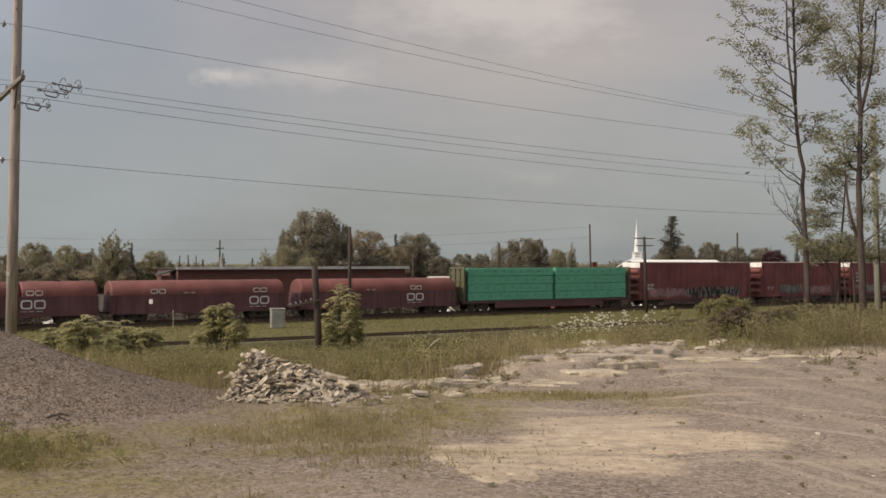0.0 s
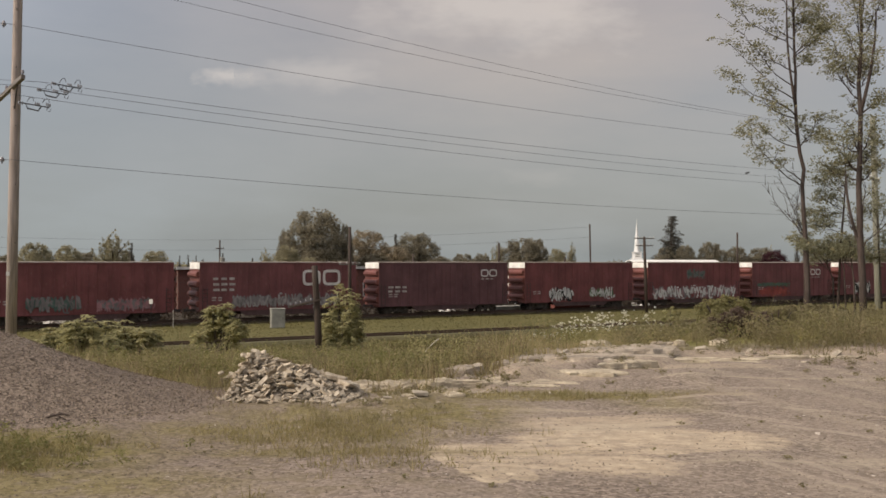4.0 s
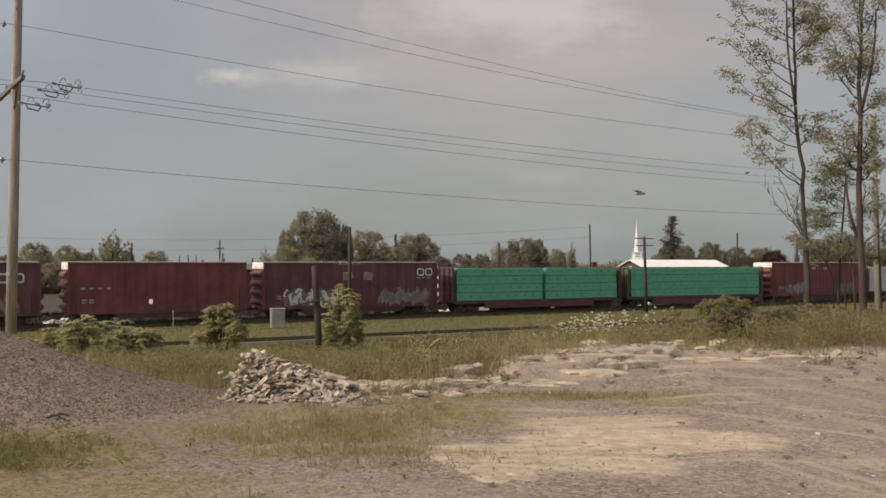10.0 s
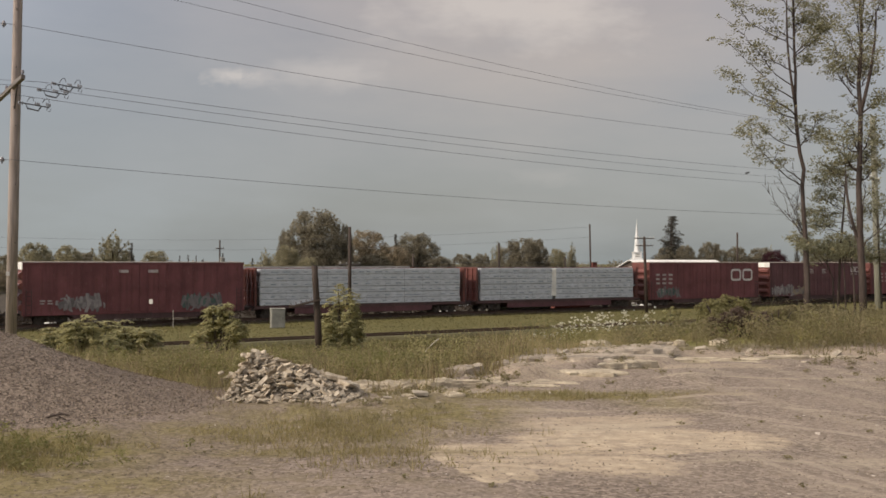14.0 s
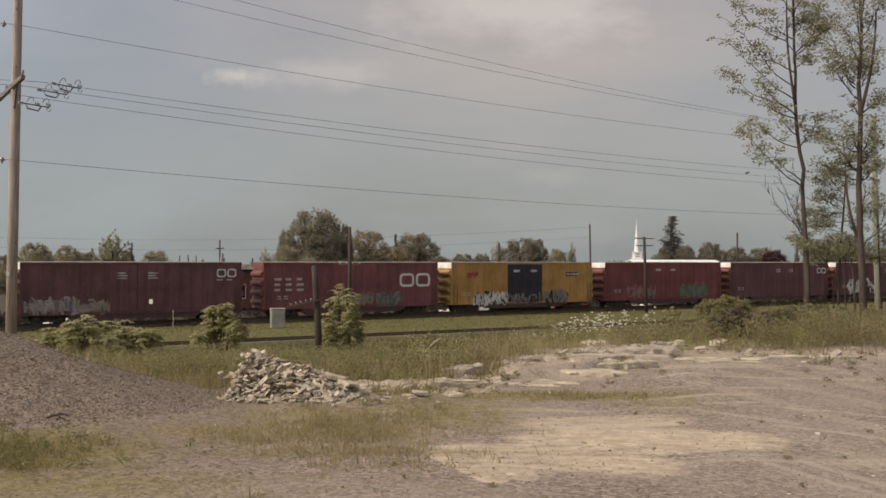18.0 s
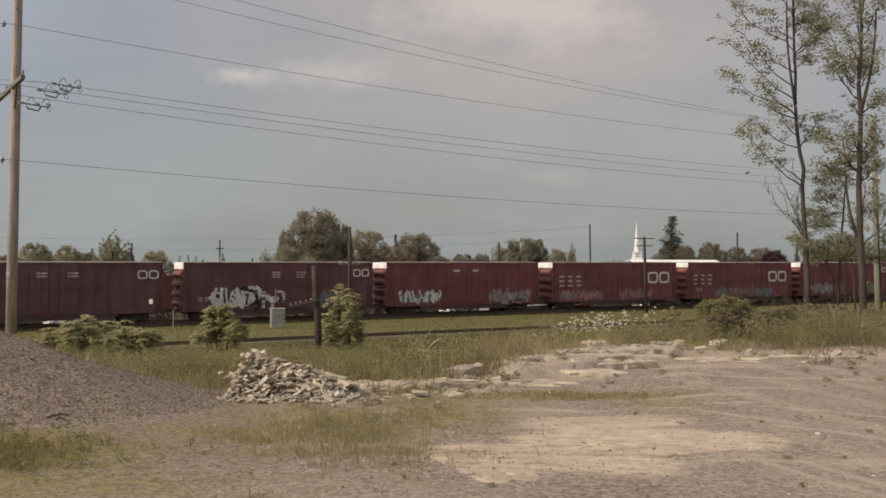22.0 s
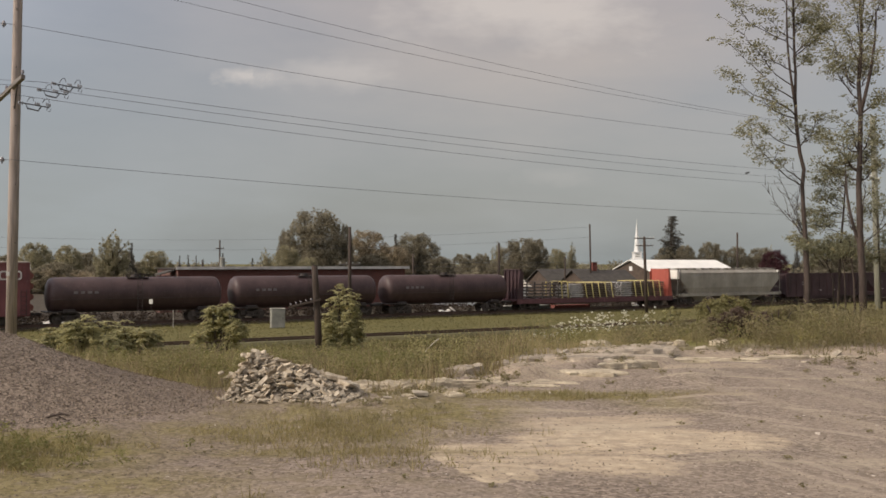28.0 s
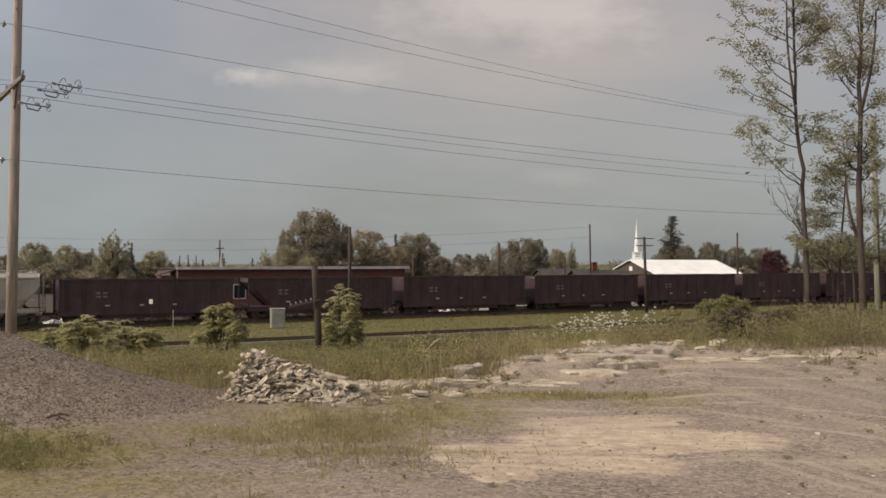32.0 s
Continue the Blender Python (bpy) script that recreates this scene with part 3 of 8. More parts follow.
def graffiti(car, x, z, w, h, y, inks, seed):
    """Sprayed patch: a ragged ground colour under crossing arcs and slashes; no letters."""
    rnd = random.Random(seed)
    for layer, ink in enumerate(inks):
        bm = bmesh.new()
        yy = y - 0.006 - 0.006 * layer
        if layer == 0:
            count = int(w / h * 4) + 3
            for k in range(count):
                cx = x + w * (k + 0.5) / count
                hh = h * rnd.uniform(0.25, 0.5)
                cz = z + h * rnd.uniform(0.4, 0.6)
                rx = w / count * rnd.uniform(0.45, 0.95)
                ring = [(cx + rx * math.cos(a) * rnd.uniform(0.6, 1.3), cz + hh * math.sin(a) * rnd.uniform(0.6, 1.15)) for a in np.linspace(0, 2 * math.pi, 14)[:-1]]
                bm.faces.new([bm.verts.new((a, yy - 0.0003 * k, min(z + h, max(z, b)))) for a, b in ring])
        else:
            count = int(w / h * 9) + 3
            for k in range(count):
                cx, cz = x + w * (k + rnd.random()) / count, z + h * rnd.uniform(0.25, 0.75)
                r0, wide = h * rnd.uniform(0.16, 0.42), h * rnd.uniform(0.035, 0.085)
                if rnd.random() < 0.55:
                    lean = rnd.uniform(-0.5, 0.5)
                    ps = [(cx - lean * r0, cz - r0), (cx + rnd.uniform(-0.1, 0.1) * r0, cz), (cx + lean * r0, cz + r0)]
                else:
                    a0, turn = rnd.uniform(0, 6.28), rnd.choice((-1, 1)) * rnd.uniform(0.8, 2.2)
                    ps = [(cx + 0.7 * r0 * math.cos(a0 + turn * q / 5), cz + r0 * math.sin(a0 + turn * q / 5)) for q in range(6)]
                stroke(bm, [(p, min(z + h, max(z, q))) for p, q in ps], wide, yy - 0.0002 * k)
        bmesh.ops.recalc_face_normals(bm, faces=bm.faces)
        tagged(part("graffiti", bm, GRAF[ink], car, "sprayed " + ink + " graffiti"), kind="stuff")


def box_body(L, w, z0, z1):
    bm = bmesh.new()
    box(bm, 0, L, -w, w, z0, z1)
    return bm


def side_ribs(L, w, z0, z1, door, step):
    bm = bmesh.new()
    x = 0.35
    while x < L - 0.3:
        if not door[0] - 0.1 < x < door[1] + 0.1:
            for s in (-1, 1):
                box(bm, x - 0.06, x + 0.06, s * w, s * (w + 0.045), z0 + 0.15, z1 - 0.12)
        x += step
    for s in (-1, 1):
        box(bm, 0, L, s * w, s * (w + 0.05), z1 - 0.12, z1)
        box(bm, 0, L, s * w, s * (w + 0.05), z0, z0 + 0.15)
    return bm


def end_ribs(w, z0, z1, count):
    """Rounded corrugations across a car's end, facing -x."""
    bm = bmesh.new()
    step = (z1 - z0) / count
    for k in range(count):
        z = z0 + step * (k + 0.5)
        rod(bm, (0.0, -w + 0.12, z), (0.0, w - 0.12, z), step * 0.34, n=10)
    return bm


def roof_mesh(L, w, z):
    bm = bmesh.new()
    prof = [(-w - 0.04, z), (-w - 0.04, z + 0.05), (0, z + 0.11), (w + 0.04, z + 0.05), (w + 0.04, z)]
    va = [bm.verts.new((-0.03, a, b)) for a, b in prof]
    vb = [bm.verts.new((L + 0.03, a, b)) for a, b in prof]
    for i in range(5):
        bm.faces.new((va[i], va[(i + 1) % 5], vb[(i + 1) % 5], vb[i]))
    bm.faces.new(va[::-1])
    bm.faces.new(vb)
    x = 0.6
    while x < L - 0.4:
        for s in (-1, 1):
            rod(bm, (x, 0.02 * s, z + 0.105), (x, s * w, z + 0.05), 0.025, n=6)
        x += 1.15
    bmesh.ops.recalc_face_normals(bm, faces=bm.faces)
    return bm


def boxcar(L, paint, label, white_end=True, end_paint=None, marks=(), doors=1, roof_paint=None, door_paint=None, rib=1.05):
    """A high-cube boxcar: sides with ribs, plug doors, corrugated ends, roof, ladders, sill and running gear."""
    car = thing("boxcar", label, "boxcar", group="freight train cars")
    w, z0, z1 = 1.5, 0.80, 5.15
    big = L > 17
    shared_part(("body", L, paint.name), "body", lambda: box_body(L, w, z0, z1), paint, car)
    dw = 3.2 if big else 2.5
    d0 = L / 2 - dw / 2
    if doors == 2:
        d0, dw = L / 2 - 2.3, 4.6
    shared_part(("ribs", L, paint.name, doors, rib), "side_ribs", lambda: side_ribs(L, w, z0, z1, (d0, d0 + dw), rib), paint, car)
    for s in (-1, 1):
        half = dw / doors
        for k in range(doors):
            a = d0 + k * half
            def door_mesh():
                bm = boxed(0.03, half - 0.03, -0.07, 0.0, z0 + 0.18, z1 - 0.16, bevel=0.015)
                for q in range(4):
                    z = z0 + 0.5 + q * 0.95
                    box(bm, 0.12, half - 0.12, -0.10, -0.07, z, z + 0.10)
                for q in (0.3, 0.7):
                    rod(bm, (half * q, -0.12, z0 + 0.1), (half * q, -0.12, z1 - 0.2), 0.025, n=6)
                return bm
            shared_part(("door", half, paint.name, door_paint and door_paint.name), "door", door_mesh, door_paint or paint, car,
                        pose(a, -w, 0) if s < 0 else pose(a + half, w, 0, 0, 0, 180))
    shared_part(("roof", L, (roof_paint or paint).name), "roof", lambda: roof_mesh(L, w, z1), roof_paint or M_GALV, car)
    ep = end_paint or M_SUNLIT_END
    for x, turn in ((0, 0), (L, 180)):
        shared_part(("end", ep.name), "corrugated_end", lambda: box(end_ribs(w, z0 + 0.25, z1 - 0.62, 4), -0.02, 0.02, -w, w, z0, z1 - 0.58), ep, car,
                    pose(x - (0.02 if turn == 0 else -0.02), 0, 0, 0, 0, turn))
        shared_part(("cap", white_end), "end_cap", lambda: boxed(-0.03, 0.02, -w, w, z1 - 0.56, z1 + 0.03, bevel=0.01), M_WHITEP if white_end else ep, car,
                    pose(x - (0.02 if turn == 0 else -0.02), 0, 0, 0, 0, turn), "white upper end panel" if white_end else "")
        shared_part("endladder", "ladder", lambda: ladder_mesh(2.2, 0.42, 6), M_IRON, car, pose(x + (0.25 if x == 0 else -0.67), -w - 0.075, 0.75))
        shared_part("grab", "step", lambda: boxed(0, 0.42, -0.02, 0.02, 0.42, 0.47), M_IRON, car, pose(x + (0.25 if x == 0 else -0.67), -w, 0))
    def sill_mesh():
        bm = boxed(0.2, L - 0.2, -0.35, 0.35, 0.62, 1.05)
        for q in range(5):
            x = 4.3 + q * (L - 8.6) / 4
            box(bm, x - 0.09, x + 0.09, -1.4, 1.4, 0.55, 1.05)
        box(bm, L * 0.42, L * 0.52, -1.2, -0.5, 0.35, 0.95)
        box(bm, L * 0.60, L * 0.66, 0.3, 1.2, 0.35, 0.95)
        rod(bm, (L * 0.34, -0.9, 0.62), (L * 0.40, -0.9, 0.62), 0.26, n=12)
        return bm

    def skirt_mesh():
        bm = bmesh.new()
        v = [(3.6, z0), (L - 3.6, z0), (L - 4.2, 0.36), (4.2, 0.36)]
        f = [bm.verts.new((a, -0.03, b)) for a, b in v]
        g = [bm.verts.new((a, 0.03, b)) for a, b in v]
        bm.faces.new(f)
        bm.faces.new(g[::-1])
        for i in range(4):
            bm.faces.new((f[i], f[(i + 1) % 4], g[(i + 1) % 4], g[i]))
        bmesh.ops.recalc_face_normals(bm, faces=bm.faces)
        return bm

    shared_part(("sill", L), "underframe", sill_mesh, M_SKIRT, car)
    for s in (-1, 1):
        shared_part(("skirt", L), "side_sill", skirt_mesh, M_SKIRT, car, pose(0, s * 1.43, 0), "grimy fish-belly side sill")
    running_gear(car, L, 2.3)
    yf = -w - 0.052
    for kind, *a in marks:
        if kind == "logo":
            emblem(car, *a, yf)
        elif kind == "words":
            bars(car, *a, yf - 0.06 if d0 < a[0] < d0 + dw else yf)
        elif kind == "panel":
            bars(car, *a, yf + 0.004, "stencil_panel", M_BLACK, "black painted stencil panel")
        else:
            x, z, gw, gh, inks, seed = a
            if z < 1.6:
                z, gh = z - 0.32, gh + 0.32
            graffiti(car, x, z, gw, gh, yf - 0.05 if d0 - 1 < x + gw / 2 < d0 + dw + 1 else yf, inks, seed)
    # reporting marks low at the ends
    bars(car, L * 0.07, 1.95, 2, 2, 0.45, 0.10, 0.6, 0.22, yf, "reporting_mark")
    return car


def centerbeam(L, wrap, label, split, bulk_paint, tiers=5, skew=0.0):
    """A centre-beam flat car with wrapped lumber between two bulkheads."""
    car = thing("centerbeam_car", label, "flat car", group="freight train cars")
    def deck():
        bm = boxed(0, L, -1.45, 1.45, 1.02, 1.14)
        box(bm, 0.3, L - 0.3, -0.3, 0.3, 0.66, 1.02)
        for s in (-1, 1):
            box(bm, 0.0, L, s * 1.38, s * 1.47, 0.88, 1.02)
        x = 1.0
        while x < L - 0.5:
            box(bm, x - 0.05, x + 0.05, -1.44, 1.44, 0.80, 1.02)
            x += 1.5
        return bm
    for s in (-1, 1):
        shared_part(("cbsill", L), "side_sill", lambda: boxed(4.0, L - 4.0, -0.04, 0.04, 0.34, 0.88, bevel=0.02), M_DARK, car, pose(0, s * 1.38, 0), "dusty maroon side sill")
    shared_part(("cbdeck", L, bulk_paint.name), "deck", deck, M_SKIRT, car)
    def bulk():
        bm = boxed(0.14, 0.18, -1.42, 1.42, 1.1, 4.62)
        return box(bm, 0.10, 0.20, -1.49, 1.49, 4.60, 4.68)
    for x, turn in ((0.05, 0), (L - 0.05, 180)):
        head = shared_part(("bulk", bulk_paint.name), "bulkhead", bulk, bulk_paint, car, pose(x, 0, 0, 0, 0, turn))
        for y in (-1.42, -0.5, 0.5, 1.42):
            shared_part(("post", bulk_paint.name), "post", lambda: boxed(0.0, 0.14, -0.07, 0.07, 1.1, 4.60), bulk_paint, head, pose(0, y, 0))
        for k in range(6):
            shared_part(("rung", bulk_paint.name), "rail", lambda: boxed(0.03, 0.139, -1.40, 1.40, 0, 0.10), bulk_paint, head, pose(0, 0, 1.2 + k * 0.66))
        shared_part("cbladder", "ladder", lambda: ladder_mesh(3.4, 0.42, 10), M_IRON, car, pose(x - (0.02 if turn == 0 else 0.36), -1.5, 1.1, 0, 0, 0))
    def beam():
        bm = boxed(0.2, L - 0.2, -0.09, 0.09, 4.52, 4.66)
        x = 1.2
        while x < L - 1:
            box(bm, x - 0.06, x + 0.06, -0.08, 0.08, 1.1, 4.5)
            x += 1.6
        return bm
    shared_part(("beam", L, bulk_paint.name), "centre_beam", beam, bulk_paint, car)
    rnd = random.Random(int(L * 100 + skew * 10 + len(split)))
    edges = [0.5, *split, L - 0.5]
    for a, b in zip(edges[:-1], edges[1:]):
        for s in (-1, 1):
            for k in range(tiers):
                h = 3.46 / tiers
                z = 1.17 + k * h
                yo = 1.40 + rnd.uniform(-0.03, 0.03)
                bm = boxed(a + (0.10 if a < 1 else 0.2) + rnd.uniform(-0.05, 0.05), b - (0.10 if b > L - 1 else 0.2) + rnd.uniform(-0.05, 0.05), s * 0.12, s * yo, z, z + h - 0.03 - (rnd.uniform(0, 0.05) if k == tiers - 1 else 0), bevel=0.03)
                p = part("wrapped_lumber", bm, wrap, car)
                if s < 0:
                    bm = bmesh.new()
                    x = a + 0.6 + (0.5 if k % 2 else 0)
                    while x < b - 0.4:
                        if wrap is M_GREEN:
                            box(bm, x, x + rnd.uniform(0.09, 0.15), -yo - 0.008, -yo + 0.01, z + h * 0.44, z + h * 0.62)
                        else:
                            box(bm, x, x + rnd.uniform(0.3, 0.8), -yo - 0.008, -yo + 0.01, z + h * 0.30, z + h * rnd.uniform(0.38, 0.50))
                        x += 1.15 if wrap is M_GREEN else rnd.uniform(0.85, 1.3)
                    tagged(part("printed_mark", bm, M_SPOT if wrap is M_GREEN else M_SILVERMARK, p), kind="stuff")
    if wrap is M_SILVER and split:
        part("loose_wrap", boxed(split[0] - 0.32, split[0] + 0.30, -1.44, -0.3, 1.5, 4.52, bevel=0.03), M_WHITEP, car, "loose white wrap end between the stacks")
    bm = bmesh.new()
    x = 1.0
    while x < L - 0.8:
        rod(bm, (x, -1.46, 1.10), (x, -1.46, 4.64), 0.006, n=4)
        rod(bm, (x, -1.46, 4.64), (x, -0.05, 4.67), 0.012, n=4)
        x += 2.1
    part("tie_down_cable", bm, M_IRON, car)
    running_gear(car, L, 2.2)
    return car


def shell_mesh(L, r, z, bulge, n=28, x0=0.0):
    """A horizontal tank with domed heads."""
    bm = bmesh.new()
    rings = []
    stations = [(0.0, 0.0), (0.02, 0.35), (0.10, 0.66), (0.25, 0.87), (0.45, 0.97), (bulge, 1.0)]
    xs = [(x0 + a, k) for a, k in stations] + [(x0 + L - a, k) for a, k in stations[::-1]]
    for x, k in xs:
        if k == 0:
            rings.append([bm.verts.new((x, 0, z))])
        else:
            rings.append([bm.verts.new((x, math.cos(2 * math.pi * i / n) * r * k, z + math.sin(2 * math.pi * i / n) * r * k)) for i in range(n)])
    for a, b in zip(rings[:-1], rings[1:]):
        for i in range(n):
            j = (i + 1) % n
            if len(a) == 1:
                bm.faces.new((a[0], b[i], b[j]))
            elif len(b) == 1:
                bm.faces.new((a[i], b[0], a[j]))
            else:
                bm.faces.new((a[i], b[i], b[j], a[j]))
    bmesh.ops.recalc_face_normals(bm, faces=bm.faces)
    return bm


def tank_car(L, label):
    car = thing("tank_car", label, "tank car", group="freight train cars")
    r, z = 1.50, 2.42
    shared_part(("shell", L), "tank_shell", lambda: shell_mesh(L - 0.5, r, z, 0.75, x0=0.25), M_TANK, car, smooth=True)
    def dome():
        bm = bmesh.new()
        rod(bm, (L / 2, 0, z + r - 0.05), (L / 2, 0, z + r + 0.14), 0.42, n=20)
        rod(bm, (L / 2, 0, z + r + 0.14), (L / 2, 0, z + r + 0.20), 0.34, n=20)
        for a in (-1, 1):
            rod(bm, (L / 2 + 0.8 * a, 0.2, z + r - 0.06), (L / 2 + 0.8 * a, 0.2, z + r + 0.10), 0.08, n=8)
        return bm
    shared_part(("dome", L), "valve_housing", dome, M_IRON, car)
    def platform():
        bm = boxed(L / 2 - 0.9, L / 2 + 0.9, -0.8, 0.8, z + r - 0.06, z + r - 0.02)
        for s in (-1, 1):
            for x in (-0.9, 0, 0.9):
                rod(bm, (L / 2 + x, 0.8 * s, z + r - 0.25), (L / 2 + x, 0.8 * s, z + r + 0.22), 0.02, n=5)
            rod(bm, (L / 2 - 0.9, 0.8 * s, z + r + 0.22), (L / 2 + 0.9, 0.8 * s, z + r + 0.22), 0.02, n=5)
        return bm
    shared_part(("platform", L), "walkway_platform", platform, M_IRON, car)
    shared_part(("tankladder", L), "ladder", lambda: ladder_mesh(3.0, 0.42, 9), M_IRON, car, pose(L / 2 - 0.2, -1.55, 0.9))
    for x in (2.0, L - 2.0):
        def saddle():
            bm = boxed(-0.5, 0.5, -1.2, 1.2, 0.85, 1.25, bevel=0.03)
            box(bm, -1.9, 0.6, -1.45, 1.45, 1.0, 1.08)
            return bm
        shared_part("saddle", "saddle", saddle, M_IRON, car, pose(x, 0, 0, 0, 0, 0 if x < 5 else 180))
    for x in (0.32, L * 0.36, L * 0.64, L - 0.35):
        if 1 < x < L - 1:
            shared_part("band", "weld_band", lambda: rod(bmesh.new(), (-0.04, 0, z), (0.04, 0, z), r + 0.012, n=40), M_TANK, car, pose(x, 0, 0))
    def rail():
        bm = bmesh.new()
        for s in (-1, 1):
            rod(bm, (0.5, 1.56 * s, 2.1), (L - 0.5, 1.56 * s, 2.1), 0.02, n=5)
            for x in np.arange(0.5, L, 1.6):
                rod(bm, (x, 1.40 * s, 2.05), (x, 1.56 * s, 2.1), 0.018, n=5)
        return bm
    shared_part(("handrail", L), "handrail", rail, M_IRON, car)
    running_gear(car, L, 2.0)
    bars(car, L * 0.15, 2.55, 4, 1, 0.4, 0.22, 0.55, 0.3, -1.515, "reporting_mark", GRAF["grey"], "dull grey lettering blocks")
    return car


def coil_car(L, label, hoods, mark):
    """A coil steel car: low dark trough with round red hoods over it."""
    car = thing("coil_car", label, "covered coil car", group="freight train cars")
    def trough():
        bm = boxed(0, L, -1.42, 1.42, 1.0, 1.15)
        for s in (-1, 1):
            box(bm, 0.1, L - 0.1, s * 1.30, s * 1.45, 0.72, 2.35)
            x = 0.5
            while x < L - 0.3:
                box(bm, x - 0.05, x + 0.05, s * 1.45, s * 1.52, 0.8, 2.3)
                x += 1.3
        for x in (0.1, L - 0.2):
            box(bm, x, x + 0.1, -1.35, 1.35, 1.1, 2.35)
        box(bm, 0.2, L - 0.2, -0.3, 0.3, 0.66, 1.0)
        return bm
    shared_part(("trough", L), "trough", trough, M_DARK, car)
    edges = [0.15, *hoods, L - 0.15]
    for a, b in zip(edges[:-1], edges[1:]):
        bm = bmesh.new()
        n = 14
        prof = [(-1.47, 2.36)] + [(-1.47 * math.cos(math.pi * i / n), 2.55 + 1.05 * math.sin(math.pi * i / n)) for i in range(n + 1)] + [(1.47, 2.36)]
        sets = [(a + 0.04, 0.94), (a + 0.22, 1.0), (b - 0.22, 1.0), (b - 0.04, 0.94)]
        rows = []
        for x, k in sets:
            rows.append([bm.verts.new((x, y * k, 2.36 + (z - 2.36) * k)) for y, z in prof])
        for p, q in zip(rows[:-1], rows[1:]):
            for i in range(len(prof) - 1):
                bm.faces.new((p[i], q[i], q[i + 1], p[i + 1]))
        bm.faces.new(rows[0])
        bm.faces.new(rows[-1])
        bmesh.ops.recalc_face_normals(bm, faces=bm.faces)
        hood = part("hood", bm, M_HOOD, car, "faded red round hood")
        for f in hood.data.polygons:
            f.use_smooth = len(f.vertices) == 4
        bm = bmesh.new()
        box(bm, (a + b) / 2 - 0.2, (a + b) / 2 + 0.2, -0.12, 0.12, 3.58, 3.70)
        part("lifting_lug", bm, M_IRON, hood)
    emblem(car, mark, 1.35, 1.9, 0.75, -1.53)
    bars(car, mark, 1.12, 3, 1, 0.5, 0.08, 0.6, 0.2, -1.53, "lettering")
    for x in (0.22 * L, mark + 0.4):
        emblem(car, x, 2.45, 1.3, 0.42, -1.49)
    bars(car, L * 0.40, 2.46, 2, 1, 0.5, 0.10, 0.65, 0.3, -1.475, "lettering")
    for x in (0.25, L - 0.7):
        shared_part("coilladder", "ladder", lambda: ladder_mesh(1.7, 0.42, 5), M_IRON, car, pose(x, -1.55, 0.7))
    running_gear(car, L, 2.1)
    return car


def bulkhead_flat(L, label):
    car = thing("bulkhead_flat_car", label, "flat car", group="freight train cars")
    def deck():
        bm = boxed(0, L, -1.5, 1.5, 1.0, 1.18)
        box(bm, 0.3, L - 0.3, -0.3, 0.3, 0.6, 1.0)
        for s in (-1, 1):
            box(bm, 0, L, s * 1.44, s * 1.53, 0.72, 1.22)
        for k in range(14):
            x = 0.8 + k * (L - 1.6) / 13
            for s in (-1, 1):
                box(bm, x - 0.06, x + 0.06, s * 1.53, s * 1.58, 0.8, 1.15)
        return bm
    part("deck", deck(), M_DARK, car)
    for x, ink, lab, turn in ((0.0, M_BLACK, "black leading bulkhead", 0), (L, M_SAFETY, "orange trailing bulkhead", 180)):
        wall = part("bulkhead", boxed(0.55, 0.63, -1.5, 1.5, 1.15, 4.35), ink, car, lab)
        wall.matrix_basis = pose(x, 0, 0, 0, 0, turn)
        for y in (-1.45, -0.7, 0.0, 0.7, 1.45):
            part("upright", boxed(0.38, 0.549, y - 0.06, y + 0.06, 1.15, 4.29), ink, wall)
            if abs(y) > 1:
                bm = bmesh.new()
                side = ((0.0, 1.15), (0.379, 1.15), (0.379, 4.28))
                f = [bm.verts.new((a, y - 0.04, b)) for a, b in side]
                g = [bm.verts.new((a, y + 0.04, b)) for a, b in side]
                bm.faces.new(f), bm.faces.new(g[::-1])
                for q in range(3):
                    bm.faces.new((f[q], g[q], g[(q + 1) % 3], f[(q + 1) % 3]))
                bmesh.ops.recalc_face_normals(bm, faces=bm.faces)
                part("gusset", bm, ink, wall)
        part("cap_rail", boxed(0.33, 0.68, -1.53, 1.53, 4.352, 4.45), ink, wall)
        part("stake_pocket", boxed(0.632, 0.85, -1.46, -1.40, 1.15, 4.2), ink, wall)
    rnd = random.Random(5)
    # a pipe rack, then two loads of bundled sections between leaning yellow stakes
    for x0, x1, h, rows, r, ink in ((1.9, 7.0, 1.75, 5, 0.05, M_DUSTY), (7.4, 9.1, 1.5, 7, 0.095, M_ALU), (9.0, 13.9, 1.62, 7, 0.085, M_BROWNPIPE), (14.8, 16.4, 1.7, 7, 0.095, M_ALU), (16.3, 21.6, 1.72, 7, 0.085, M_BROWNPIPE)):
        for j in range(rows):
            z = 1.26 + j * h / rows
            for y in np.linspace(-1.25, 1.25, 6):
                bm = rodded((x0 + rnd.uniform(-0.15, 0.15), y, z + 0.10), (x1 + rnd.uniform(-0.15, 0.15), y, z + 0.10), r, n=8)
                part("pipe", bm, ink, car)
    for x, h, lean, ink in [(2.3 + 1.1 * k, 1.75, 0.0, M_DUSTY) for k in range(4)] + [(6.1, 1.75, 0.1, M_STRAP), (6.95, 1.75, 0.1, M_STRAP)] + \
            [(9.55 + 0.96 * k, 1.62, 0.28, M_STRAP) for k in range(5)] + [(16.9 + 0.97 * k, 1.74, 0.28, M_STRAP) for k in range(5)]:
        bm = bmesh.new()
        for s in (-1, 1):
            rod(bm, (x + lean / 2, s * 1.47, 1.12), (x - lean / 2, s * 1.42, 1.32 + h), 0.075, n=6)
        box(bm, x - lean / 2 - 0.06, x - lean / 2 + 0.06, -1.46, 1.46, 1.28 + h, 1.35 + h)
        part("stake", bm, ink, car, "leaning yellow stake and strap" if ink is M_STRAP else "")
